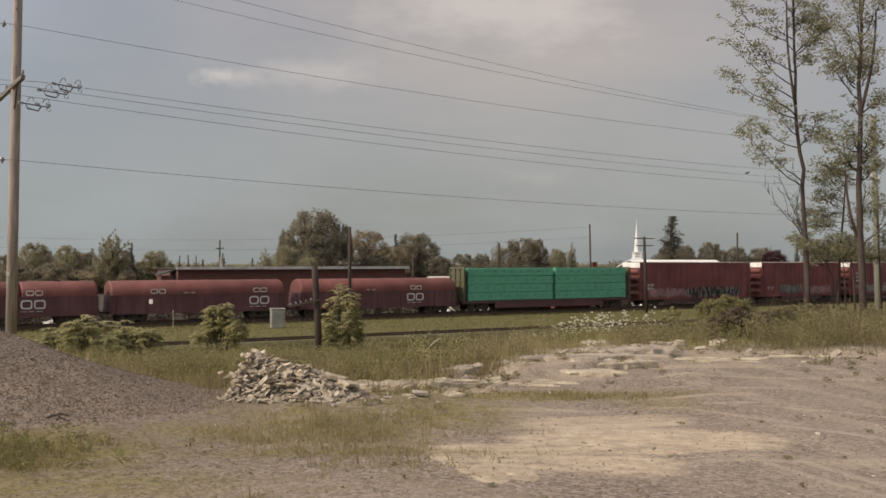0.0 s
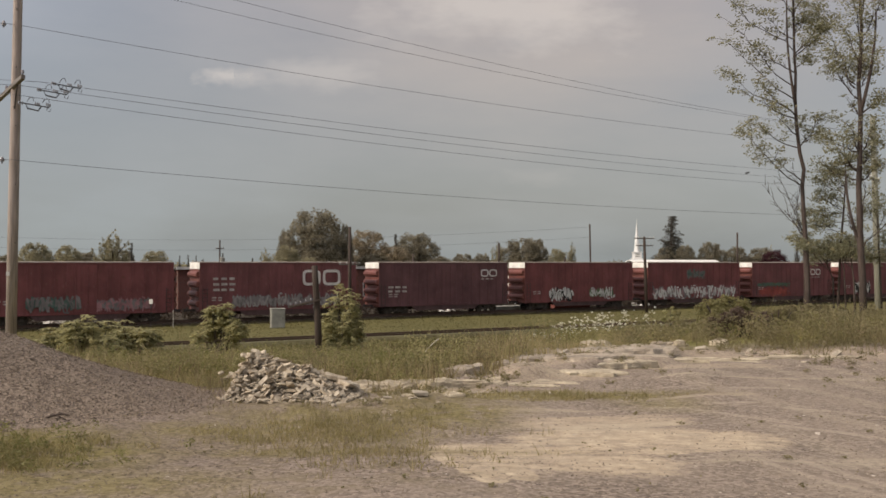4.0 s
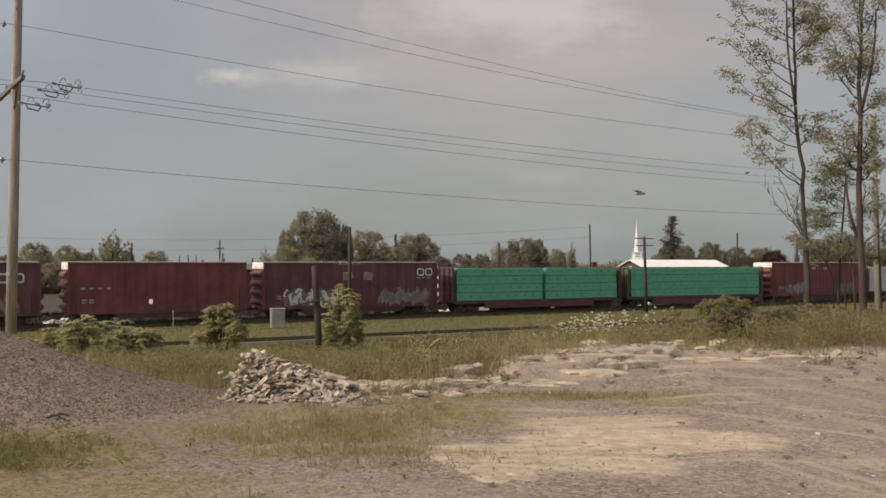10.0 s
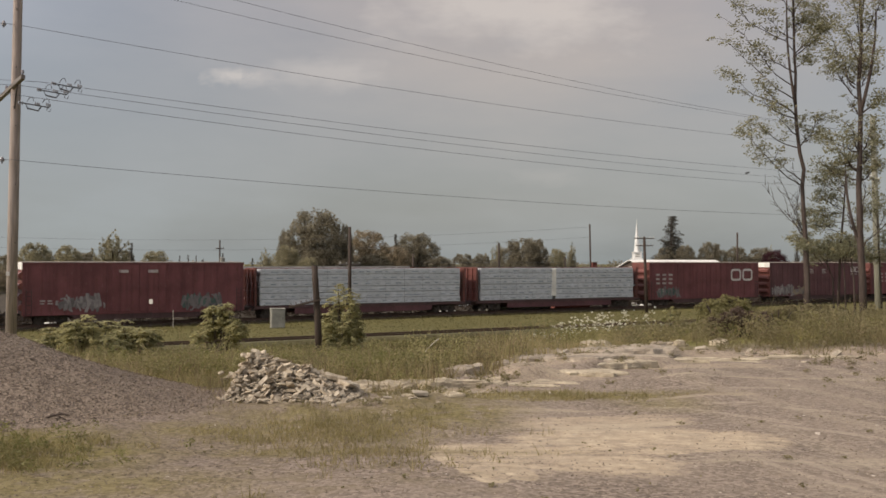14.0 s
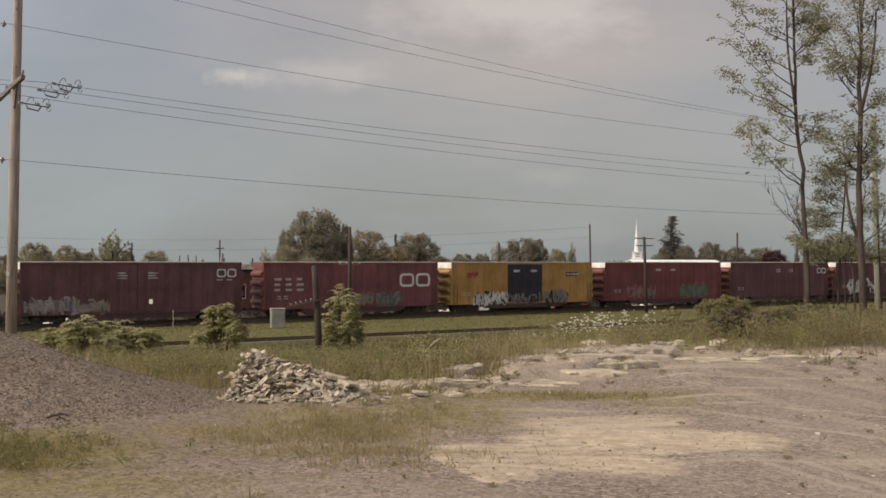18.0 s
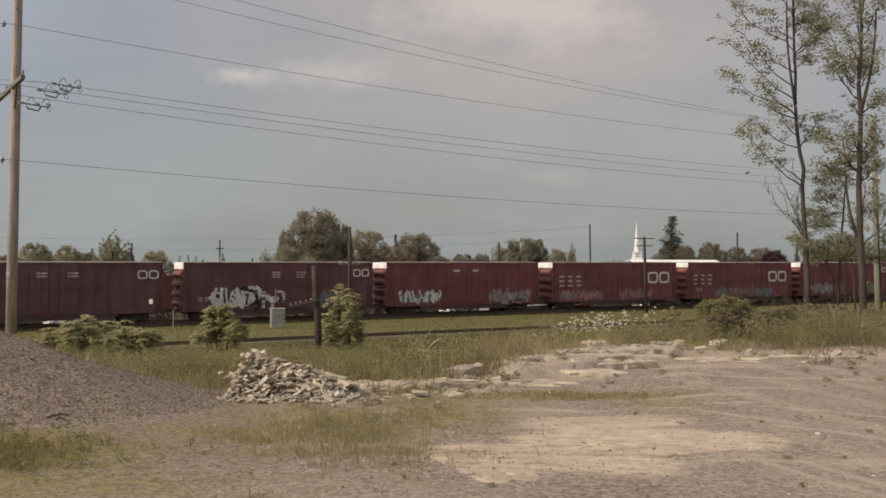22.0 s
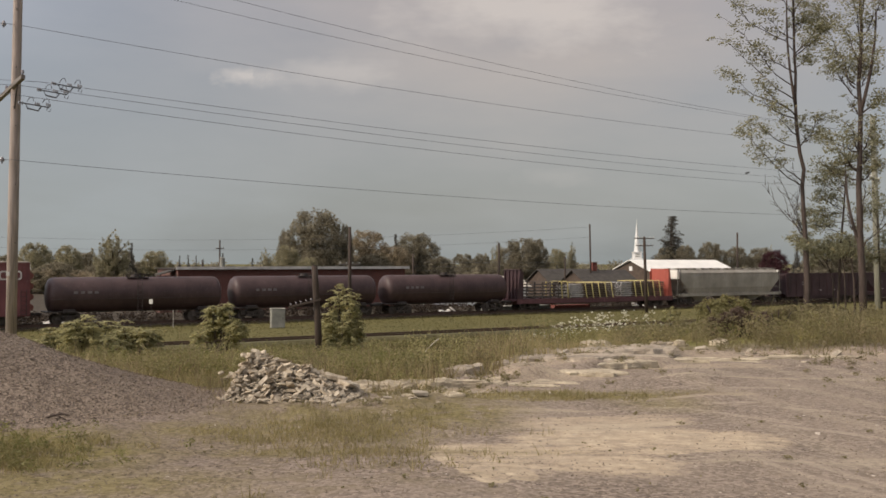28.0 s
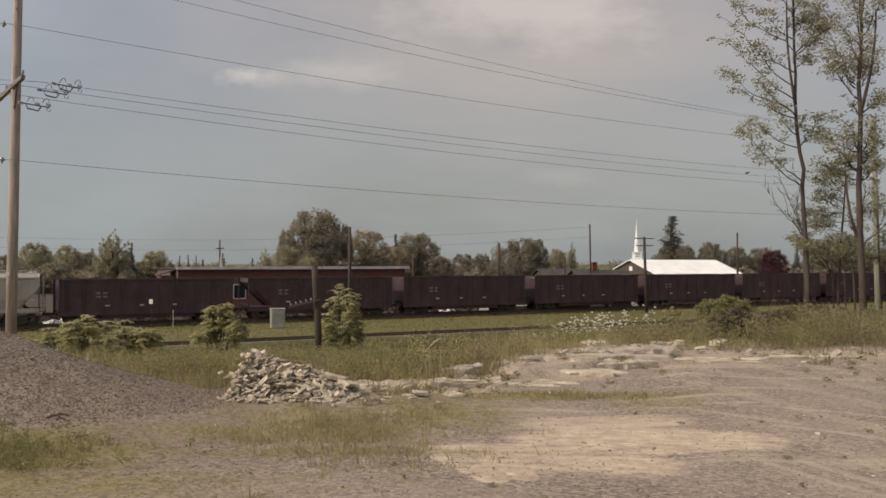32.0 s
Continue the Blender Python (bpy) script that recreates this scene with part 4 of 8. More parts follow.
    running_gear(car, L, 2.2)
    return car


def hopper_car(L, label):
    car = thing("covered_hopper", label, "hopper car", group="freight train cars")
    w = 1.52
    bm = bmesh.new()
    prof = [(-1.30, 1.15), (-1.46, 1.75), (-w, 2.15), (-w, 3.55), (-w + 0.08, 3.95), (-1.05, 4.28), (0, 4.42),
            (1.05, 4.28), (w - 0.08, 3.95), (w, 3.55), (w, 2.15), (1.46, 1.75), (1.30, 1.15)]
    def ring(x, zmin):
        return [bm.verts.new((x, y, max(z, zmin))) for y, z in prof]
    rows = [ring(0.75, 3.1), ring(0.95, 2.8), ring(2.1, 1.5), ring(2.6, 1.15), ring(L - 2.6, 1.15), ring(L - 2.1, 1.5), ring(L - 0.95, 2.8), ring(L - 0.75, 3.1)]
    for p, q in zip(rows[:-1], rows[1:]):
        for i in range(len(prof)):
            j = (i + 1) % len(prof)
            bm.faces.new((p[i], q[i], q[j], p[j]))
    bm.faces.new(rows[0]), bm.faces.new(rows[-1][::-1])
    bmesh.ops.remove_doubles(bm, verts=bm.verts, dist=0.001)
    bmesh.ops.recalc_face_normals(bm, faces=bm.faces)
    part("hopper_body", bm, M_GREY, car)
    bm = boxed(0.2, L - 0.2, -w - 0.02, -w + 0.12, 1.08, 1.42)
    box(bm, 0.2, L - 0.2, w - 0.12, w + 0.02, 1.08, 1.42)
    box(bm, 1.1, L - 1.1, -w - 0.03, -w + 0.03, 2.10, 2.18)
    box(bm, 1.1, L - 1.1, -w - 0.03, -w + 0.03, 3.82, 3.90)
    part("side_sill", bm, M_GREY, car)
    for x in (0.35, L - 0.45):
        for y in (-1.35, 1.35):
            part("end_post", boxed(x, x + 0.1, y - 0.05, y + 0.05, 1.1, 4.2), M_GREY, car)
    for x in (0.3, L - 1.0):
        part("end_platform", boxed(x - 0.1, x + 0.8, -1.4, 1.4, 1.2, 1.26), M_IRON, car)
        part("end_panel", boxed(x + 0.25, x + 0.34, -1.4, 1.4, 3.2, 4.25), M_WHITEP, car, "pale end panel of the hopper")
    for x in (2.6, L - 3.2):
        for y in (-1.0, 1.0):
            part("slope_brace", rodded((x - 1.6 if x < 8 else x + 2.0, y, 1.2), (x + (0.4 if x < 8 else 0.2), y, 2.6), 0.06), M_IRON, car)
    def walk_way():
        bm = bmesh.new()
        for s in (-1, 1):
            box(bm, 0.4, L - 0.4, s * 0.55, s * 0.95, 4.46, 4.50)
            for x in np.arange(1, L - 0.5, 1.4):
                box(bm, x - 0.03, x + 0.03, s * 0.5, s * 1.0, 4.28, 4.46)
        return bm
    part("roof_walkway", walk_way(), M_GREY, car)
    for k in range(4):
        x = 3.0 + k * (L - 6.0) / 3
        part("roof_hatch", boxed(x - 1.5, x + 1.5, -0.35, 0.35, 4.38, 4.52, bevel=0.03), M_GREY, car)
    for k in range(3):
        x = 4.6 + k * (L - 9.2) / 2
        bm = bmesh.new()
        a = [bm.verts.new((x + dx, dy, 1.2)) for dx, dy in ((-1.5, -0.9), (1.5, -0.9), (1.5, 0.9), (-1.5, 0.9))]
        b = [bm.verts.new((x + dx, dy, 0.42)) for dx, dy in ((-0.5, -0.5), (0.5, -0.5), (0.5, 0.5), (-0.5, 0.5))]
        for i in range(4):
            bm.faces.new((a[i], a[(i + 1) % 4], b[(i + 1) % 4], b[i]))
        bm.faces.new(b), bm.faces.new(a[::-1])
        bmesh.ops.recalc_face_normals(bm, faces=bm.faces)
        part("outlet_gate", bm, M_GREY, car)
    for x in (0.25, L - 0.7):
        part("ladder", ladder_mesh(3.3, 0.42, 10), M_IRON, car).matrix_basis = pose(x, -1.56, 1.0)
    running_gear(car, L, 2.0)
    return car


def gondola(L, label, end_tint, slope=(0.0, 0.0)):
    """An open coal car; slope gives how far the sloping end sheet at each end runs in, leaving the corner open."""
    car = thing("coal_gondola", label, "gondola car", group="freight train cars")
    w = 1.5
    def body():
        bm = bmesh.new()
        for s in (-1, 1):
            side = [(0.06, 3.70), (0.06, 3.35), (0.06 + slope[0], 0.95), (0.06 + slope[0], 0.74), (L - 0.06 - slope[1], 0.74), (L - 0.06 - slope[1], 0.95), (L - 0.06, 3.35), (L - 0.06, 3.70)]
            f = [bm.verts.new((x, s * (w - 0.10), z)) for x, z in side]
            g = [bm.verts.new((x, s * w, z)) for x, z in side]
            bm.faces.new(f)
            bm.faces.new(g[::-1])
            for i in range(8):
                bm.faces.new((f[i], f[(i + 1) % 8], g[(i + 1) % 8], g[i]))
            box(bm, 0.04, L - 0.04, s * (w - 0.12), s * (w + 0.08), 3.62, 3.76)
            box(bm, 0.04, L - 0.04, s * (w - 0.02), s * (w + 0.05), 0.70, 0.92)
            for k in range(10):
                x = 0.5 + k * (L - 1.0) / 9
                if slope[0] < x < L - slope[1] or slope == (0.0, 0.0):
                    box(bm, x - 0.07, x + 0.07, s * w, s * (w + 0.07), 0.92, 3.62)
        box(bm, 0.3, L - 0.3, -w + 0.1, w - 0.1, 0.95, 1.1)
        box(bm, 0.2, L - 0.2, -0.3, 0.3, 0.65, 0.95)
        # deep tub bottom, added to close the gap where shade lies under the car
        box(bm, 3.5, L - 3.5, -w + 0.12, w - 0.12, 0.38, 0.95)
        for x, way, run_in in ((0.30, 1, slope[0]), (L - 0.30, -1, slope[1])):
            if not run_in:
                box(bm, x - 0.05, x + 0.05, -w + 0.11, w - 0.11, 1.12, 3.70)
                continue
            sheet = [(x, 3.70), (x, 3.35), (x + way * run_in, 0.95), (x + way * (run_in + 0.08), 0.95), (x + way * 0.08, 3.35), (x + way * 0.08, 3.70)]
            f = [bm.verts.new((a, -w + 0.11, z)) for a, z in sheet]
            g = [bm.verts.new((a, w - 0.11, z)) for a, z in sheet]
            bm.faces.new(f)
            bm.faces.new(g[::-1])
            for i in range(6):
                bm.faces.new((f[i], f[(i + 1) % 6], g[(i + 1) % 6], g[i]))
            for y in (-w + 0.06, w - 0.06):
                box(bm, x - way * 0.10 - 0.05, x - way * 0.10 + 0.05, y - 0.05, y + 0.05, 0.95, 3.40)
        bmesh.ops.recalc_face_normals(bm, faces=bm.faces)
        return bm
    shared_part(("gon", L, slope), "gondola_body", body, M_BLACK, car)
    def load():
        bm = bmesh.new()
        rows = 30
        grid = [[bm.verts.new((0.42 + (L - 0.84) * i / rows, -1.38 + 2.76 * j / 6, 3.25 + 0.22 * math.sin(i * 0.9) * math.sin(math.pi * j / 6) + 0.1 * noise.noise((i * 0.7, j * 0.9, 3)))) for j in range(7)] for i in range(rows + 1)]
        for i in range(rows):
            for j in range(6):
                bm.faces.new((grid[i][j], grid[i + 1][j], grid[i + 1][j + 1], grid[i][j + 1]))
        return bm
    shared_part(("gonload", L), "dark_load", load, M_IRON, car)
    for x in (0.16, L - 0.22):
        part("end_placard", boxed(x, x + 0.05, -1.38, -0.30, 3.36, 3.62), end_tint, car, "sooty end plate")
        shared_part("gonladder", "ladder", lambda: ladder_mesh(2.4, 0.40, 7), M_IRON, car, pose(x + (0.3 if x < 5 else -0.35), -w - 0.09, 1.1))
        part("brake_platform", boxed(x - 0.05, x + 0.35, -1.3, 1.3, 1.25, 1.30), M_IRON, car)
    bars(car, L * 0.2, 2.5, 2, 2, 0.40, 0.16, 0.6, 0.3, -w - 0.072, "lettering", GRAF["grey"], "dull grey lettering blocks")
    bars(car, L * 0.25, 1.45, 3, 1, 0.45, 0.12, L * 0.19, 0.3, -w - 0.072, "reflector_plate", M_INK, "small pale reflector plates")
    running_gear(car, L, 2.0)
    return car


M_SKIRT = car_paint("grimy_sill_paint", (0.088, 0.050, 0.050), 0.5)
M_GALV = plain("dusty_galvanised_roof", (0.24, 0.20, 0.17), 0.7, 0.0)
M_SILVERMARK = plain("grey_print", (0.25, 0.29, 0.32), 0.6)
M_HOOD = car_paint("faded_red_hood_paint", (0.175, 0.061, 0.051), 0.35)
M_STRAP = plain("yellow_strap", (0.46, 0.39, 0.17), 0.7)
M_BROWNPIPE = plain("brown_primed_pipe", (0.13, 0.10, 0.075), 0.7)
M_ALU = plain("bare_bundled_metal", (0.40, 0.38, 0.36), 0.45, 0.3)
M_GREENBULK = plain("olive_bulkhead_paint", (0.11, 0.105, 0.06), 0.7)

L50, L60, LCB = 15.4, 18.6, 22.9
CARS = []


def join_train(at, car):
    CARS.append((at, car))


G = "spray"
join_train(136.9, coil_car(17.3, "red coil steel car with round faded hood", (11.1,), 11.1))
join_train(154.9, coil_car(16.0, "red coil steel car with long round hood", (), 12.4))
join_train(172.2, coil_car(17.5, "red coil steel car with emblems on its hood", (), 11.55))
join_train(190.5, centerbeam(LCB, M_GREEN, "centre-beam flat car with green wrapped lumber", (11.9,), M_GREENBULK, 4))
join_train(214.9, boxcar(L60, M_RED2, "long faded red boxcar, graffiti along the bottom", True, None,
                         [("words", 1.0, 2.4, 2, 2, 0.5, 0.25, 0.6, 0.4), (G, 1.5, 1.3, 6.0, 0.9, ("grey", "pink"), 11), (G, 7.4, 1.2, 9.0, 1.1, ("grey", "grey", "black"), 12)]))
join_train(235.7, boxcar(L50, M_RED2, "faded red boxcar with grey graffiti", True, None, [(G, 3.4, 1.3, 4.2, 1.2, ("teal", "grey"), 13), (G, 8.5, 1.3, 5, 0.9, ("grey", "pink"), 14)]))
join_train(253.4, boxcar(L50, M_RED, "maroon boxcar with large white emblem", True, None,
                         [("logo", 9.8, 3.0, 3.9, 1.5), ("words", 1.2, 3.6, 3, 3, 0.6, 0.22, 0.75, 0.5), (G, 3.0, 1.3, 10.5, 1.0, ("grey", "pale"), 15)]))
join_train(271.3, boxcar(L50, M_DARK, "dark brown boxcar with small white emblem", True, None,
                         [("logo", 12.0, 3.7, 2.0, 0.75), ("words", 12.0, 3.4, 3, 1, 0.4, 0.10, 0.6, 0.3), ("words", 1.0, 2.6, 3, 2, 0.6, 0.2, 0.8, 0.4)]))
join_train(289.0, boxcar(L50, M_RED2, "red boxcar with bold white graffiti", True, None, [(G, 3.3, 1.25, 3.0, 1.2, ("white", "black", "white"), 16), (G, 9.0, 1.4, 3.4, 1.0, ("green", "white"), 17)]))
join_train(306.85, boxcar(L50, M_RED2, "bright red boxcar with a band of pale graffiti", True, None,
                         [(G, 0.8, 1.2, 6.6, 1.2, ("pink", "grey", "white"), 18), (G, 7.3, 1.2, 7.2, 1.2, ("grey", "pink", "white"), 19), (G, 6.2, 3.2, 3.0, 1.2, ("grey", "teal"), 20)]))
join_train(324.6, boxcar(L50, M_RED, "maroon boxcar with green and red graffiti", True, None,
                         [("logo", 11.2, 3.55, 2.0, 0.8), ("words", 10.8, 3.2, 4, 1, 0.4, 0.1, 0.6, 0.3), (G, 0.9, 2.1, 6.2, 0.55, ("green", "teal"), 21), (G, 1.2, 1.2, 6.0, 0.85, ("red", "red"), 51)]))
join_train(342.00, boxcar(L50, M_RED, "maroon boxcar with black and white graffiti", True, None,
                         [("logo", 11.4, 3.5, 2.0, 0.8), ("words", 11.0, 3.2, 4, 1, 0.4, 0.1, 0.6, 0.3), (G, 3.0, 1.2, 3.4, 1.6, ("white", "black"), 22), (G, 10.2, 1.3, 4.2, 1.5, ("grey", "pale"), 23)]))
join_train(359.75, boxcar(L50, M_DARK, "dark maroon boxcar with lettering blocks", False, M_SUNLIT_END,
                         [("logo", 12.2, 3.5, 2.0, 0.8), ("words", 0.9, 3.65, 3, 3, 0.75, 0.24, 1.1, 0.45), (G, 0.3, 1.2, 6.0, 1.0, ("grey",), 24), (G, 7.5, 1.3, 6.2, 1.2, ("grey", "tan"), 25)]))
join_train(377.30, boxcar(L50, M_RED2, "plain red boxcar with clean sides", True, None, [("words", 1.0, 2.9, 4, 1, 0.4, 0.14, 0.7, 0.3)]))
join_train(394.35, boxcar(L60, M_DARK, "long dark brown boxcar with blue graffiti", True, None,
                         [("logo", 16.2, 3.85, 1.8, 0.75), ("words", 16.2, 3.6, 3, 1, 0.45, 0.1, 0.55, 0.3), ("words", 8.0, 4.1, 2, 4, 1.1, 0.12, 2.2, 0.2), (G, 2.4, 1.2, 5.6, 1.5, ("blue", "grey", "white"), 26), (G, 12.2, 1.2, 5.2, 1.4, ("tan", "grey"), 27)], 2))
join_train(414.8, centerbeam(LCB, M_GREEN, "centre-beam car with two green lumber stacks", (11.9,), M_DARK, 4))
join_train(438.7, centerbeam(LCB, M_GREEN, "centre-beam car with one long green lumber stack", (), M_GREENBULK, 4, 1))
join_train(463.3, boxcar(L60, M_RED, "long maroon boxcar with small faded graffiti", True, None,
                         [("words", 7.6, 4.3, 2, 1, 0.9, 0.25, 2.4, 0.3), (G, 2.8, 1.3, 3.4, 1.3, ("grey", "pale"), 28), (G, 13.0, 1.3, 3.6, 1.2, ("teal", "grey"), 29)], 2))
join_train(482.95, centerbeam(LCB, M_SILVER, "centre-beam car with silver-white wrapped lumber", (), M_SUNLIT_END, 6, 2))
join_train(507.2, centerbeam(LCB - 0.4, M_SILVER, "centre-beam car with two silver-white lumber stacks", (10.3,), M_SUNLIT_END, 6, 3))
join_train(531.55, boxcar(L60, M_RED, "long maroon boxcar with a very large white emblem", False, M_SUNLIT_END,
                         [("logo", 13.6, 2.9, 3.9, 1.5), ("words", 1.0, 3.6, 3, 3, 0.7, 0.24, 1.0, 0.5), (G, 1.2, 1.3, 3.5, 1.0, ("teal", "grey"), 30)], 2))
join_train(552.35, boxcar(L60, M_DARK, "long dark brown boxcar with a white splash", True, None,
                         [("logo", 16.3, 3.85, 1.8, 0.75), ("words", 16.3, 3.55, 2, 1, 0.6, 0.12, 0.9, 0.3), ("words", 7.6, 4.2, 2, 3, 0.9, 0.12, 2.6, 0.22), (G, 0.3, 1.15, 4.2, 1.2, ("grey", "pale"), 31), (G, 4.4, 1.15, 3.0, 0.9, ("grey", "tan"), 54)], 2))
join_train(573.1, boxcar(L60, M_RED, "long maroon boxcar with large white emblem", False, M_SUNLIT_END,
                         [("logo", 14.2, 2.75, 3.5, 1.35), ("words", 1.0, 3.5, 3, 3, 0.7, 0.22, 1.1, 0.5), (G, 7.0, 1.25, 4.2, 1.0, ("tan", "grey"), 32), (G, 11.6, 1.2, 2.7, 1.2, ("grey", "teal"), 33)], 2))
join_train(593.4, boxcar(L60, M_YELLOW, "mustard yellow boxcar with navy double doors and graffiti", True, M_YELLOW,
                         [(G, 2.9, 0.95, 4.1, 1.15, ("white", "black", "white"), 34), (G, 7.2, 0.95, 4.3, 1.0, ("black", "grey"), 35), (G, 11.9, 0.95, 3.3, 1.25, ("blue", "black", "grey"), 36),
                          (G, 1.9, 3.4, 1.3, 1.0, ("red",), 37), ("words", 7.7, 4.15, 2, 1, 0.95, 0.26, 2.25, 0.3), ("panel", 14.9, 3.66, 1, 1, 2.0, 0.46, 1, 1), ("words", 15.0, 3.78, 4, 1, 0.4, 0.22, 0.44, 0.3)], 2, None, M_NAVY, 0.95))
join_train(614.0, boxcar(L60, M_RED2, "long red boxcar with pink and teal graffiti", True, None,
                         [("words", 7.6, 4.2, 2, 1, 0.9, 0.25, 2.4, 0.3), (G, 3.4, 1.3, 4.4, 1.3, ("pink", "red", "grey"), 38), (G, 11.6, 1.2, 4.6, 1.5, ("teal", "grey", "green"), 39)], 2))
join_train(634.4, boxcar(L60, M_DARK, "long dark brown boxcar with small emblem", True, None,
                         [("logo", 16.4, 3.75, 1.8, 0.75), ("words", 8.3, 4.2, 2, 2, 0.9, 0.15, 2.4, 0.25)], 2))
join_train(654.8, boxcar(L60, M_DARK, "dark boxcar with bold white and black graffiti", True, None,
                         [("logo", 16.5, 3.8, 1.7, 0.75), ("words", 8.2, 4.2, 2, 3, 1.0, 0.12, 2.4, 0.22), (G, 2.4, 1.1, 6.8, 1.8, ("white", "black", "white"), 40), (G, 12.2, 1.3, 4.2, 1.2, ("blue", "grey"), 41)], 2))
join_train(675.0, boxcar(L60, M_RED2, "long red boxcar with grey tag lettering", True, None,
                         [("words", 7.6, 4.2, 2, 1, 0.9, 0.28, 2.4, 0.3), (G, 1.6, 1.2, 4.4, 1.2, ("grey", "blue", "white"), 42), (G, 12.2, 1.2, 5.2, 1.2, ("grey", "pale"), 43)], 2))
join_train(695.60, boxcar(L60, M_RED, "maroon boxcar with large white emblem and lettering", True, None,
                         [("logo", 14.0, 2.75, 3.4, 1.35), ("words", 0.9, 3.5, 3, 3, 0.7, 0.22, 1.2, 0.5), (G, 1.0, 1.2, 6.0, 0.9, ("grey", "pink"), 44), (G, 9.5, 1.2, 5.0, 0.9, ("grey", "pink"), 55)], 2))
join_train(716.2, boxcar(L60, M_RED, "maroon boxcar with large emblem and blue graffiti", True, None,
                         [("logo", 14.2, 2.75, 3.4, 1.35), ("words", 0.9, 3.5, 3, 3, 0.7, 0.22, 1.2, 0.5), (G, 4.6, 1.2, 2.0, 1.0, ("blue", "grey"), 45), (G, 6.8, 1.2, 4.6, 1.0, ("tan", "red", "grey"), 46), (G, 11.6, 1.2, 3.2, 0.9, ("grey", "blue"), 47)], 2))
join_train(736.7, boxcar(L60, M_RED, "maroon boxcar with a green and yellow graffiti patch", True, None,
                         [("logo", 16.2, 3.8, 1.8, 0.75), (G, 12.8, 1.3, 2.6, 1.2, ("green", "yellow", "blue"), 48), (G, 2.2, 1.2, 6.4, 1.3, ("grey", "pale"), 49)], 2))
join_train(757.4, boxcar(L60, M_RED, "maroon boxcar with yellow graffiti mark", True, None,
                         [("logo", 16.3, 3.75, 1.7, 0.75), ("words", 7.9, 4.2, 2, 3, 1.0, 0.14, 2.6, 0.24), (G, 13.2, 1.9, 1.6, 0.6, ("yellow",), 50)], 2))
join_train(777.1, tank_car(15.4, "sooty black tank car with valve platform"))
join_train(793.0, tank_car(15.2, "black tank car with rusty dome"))
join_train(808.7, tank_car(15.2, "black tank car with faint lettering"))
join_train(824.6, bulkhead_flat(22.75, "bulkhead flat car carrying strapped metal bundles"))
join_train(848.0, hopper_car(18.9, "pale grey covered hopper car"))
gon_at = 867.6
for k, lab in enumerate(("black coal gondola with ribbed sides", "black coal gondola with one open sloping end", "sooty gondola with pale lettering", "sooty black gondola with ribbed sides",
                         "black gondola with grey end plate", "black ribbed gondola with dark load", "sooty ribbed gondola with dark load")):
    coal = gondola(15.0, lab, (M_BLACK, M_DUSTY)[k % 2], {0: (0.0, 1.0), 1: (2.7, 0.0)}.get(k, (0.0, 0.0)))
    join_train(gon_at, coal)
    gon_at += 16.25

# ------------------------------------------------------------ leaves and trees


def leaf_cloud(centres, radii, count, size, rnd, squash=0.8):
    """Many small folded leaves scattered in uneven clumps; vertices and faces."""
    verts, faces = [], []
    total = sum(r ** 2 for r in radii)
    for c, r in zip(centres, radii):
        for _ in range(max(4, int(count * r ** 2 / total))):
            d = Vector((rnd.gauss(0, 1), rnd.gauss(0, 1), rnd.gauss(0, 1))).normalized() * r * rnd.random() ** 0.45
            p = Vector(c) + Vector((d.x, d.y, d.z * squash))
            a = Vector((rnd.gauss(0, 1), rnd.gauss(0, 1), rnd.gauss(0, 0.5))).normalized()
            b = a.cross(Vector((rnd.gauss(0, 1), rnd.gauss(0, 1), rnd.gauss(0, 1)))).normalized()
            s = size * rnd.uniform(0.6, 1.3)
            k = len(verts)
            verts += [p - a * s, p - b * s * 0.45, p + a * s, p + b * s * 0.45]
            faces.append((k, k + 1, k + 2, k + 3))
    return verts, faces


M_FAR = leafy("distant_leaves", (0.205, 0.182, 0.128), (0.34, 0.30, 0.208), (0.12, 0.096, 0.066))
M_FARBROWN = leafy("distant_brown_leaves", (0.275, 0.228, 0.155), (0.42, 0.35, 0.24), (0.23, 0.165, 0.105))
M_FARLIGHT = leafy("distant_light_leaves", (0.28, 0.255, 0.160), (0.45, 0.405, 0.26), (0.141, 0.112, 0.056))
M_CONIFER = leafy("distant_needles", (0.10, 0.094, 0.080), (0.165, 0.152, 0.125), (0.06, 0.055, 0.03))
M_PLUM = leafy("purple_leaves", (0.075, 0.030, 0.036), (0.12, 0.05, 0.055), (0.06, 0.03, 0.03))
M_LOCUST = leafy("locust_leaves", (0.215, 0.212, 0.136), (0.365, 0.345, 0.222), (0.32, 0.255, 0.125))
M_SUMAC = leafy("sumac_leaves", (0.29, 0.276, 0.138), (0.51, 0.467, 0.245), (0.32, 0.24, 0.11))
M_BUSH = leafy("shrub_leaves", (0.20, 0.185, 0.080), (0.36, 0.32, 0.15), (0.24, 0.18, 0.09))
M_GRASS = leafy("tall_weeds", (0.29, 0.252, 0.120), (0.53, 0.447, 0.235), (0.46, 0.355, 0.215), patchy=0.6)
M_BANKGRASS = leafy("olive_bank_weeds", (0.21, 0.188, 0.095), (0.38, 0.325, 0.18), (0.34, 0.265, 0.165), patchy=0.5)
M_DRYGRASS = leafy("dry_low_grass", (0.235, 0.20, 0.085), (0.40, 0.335, 0.165), (0.42, 0.34, 0.18), patchy=0.6)
M_MEADOW = leafy("meadow_blades", (0.094, 0.086, 0.034), (0.170, 0.144, 0.062), (0.161, 0.126, 0.056))
M_FORB = leafy("leafy_weeds", (0.167, 0.167, 0.059), (0.305, 0.281, 0.107), (0.315, 0.255, 0.128), patchy=0.5)
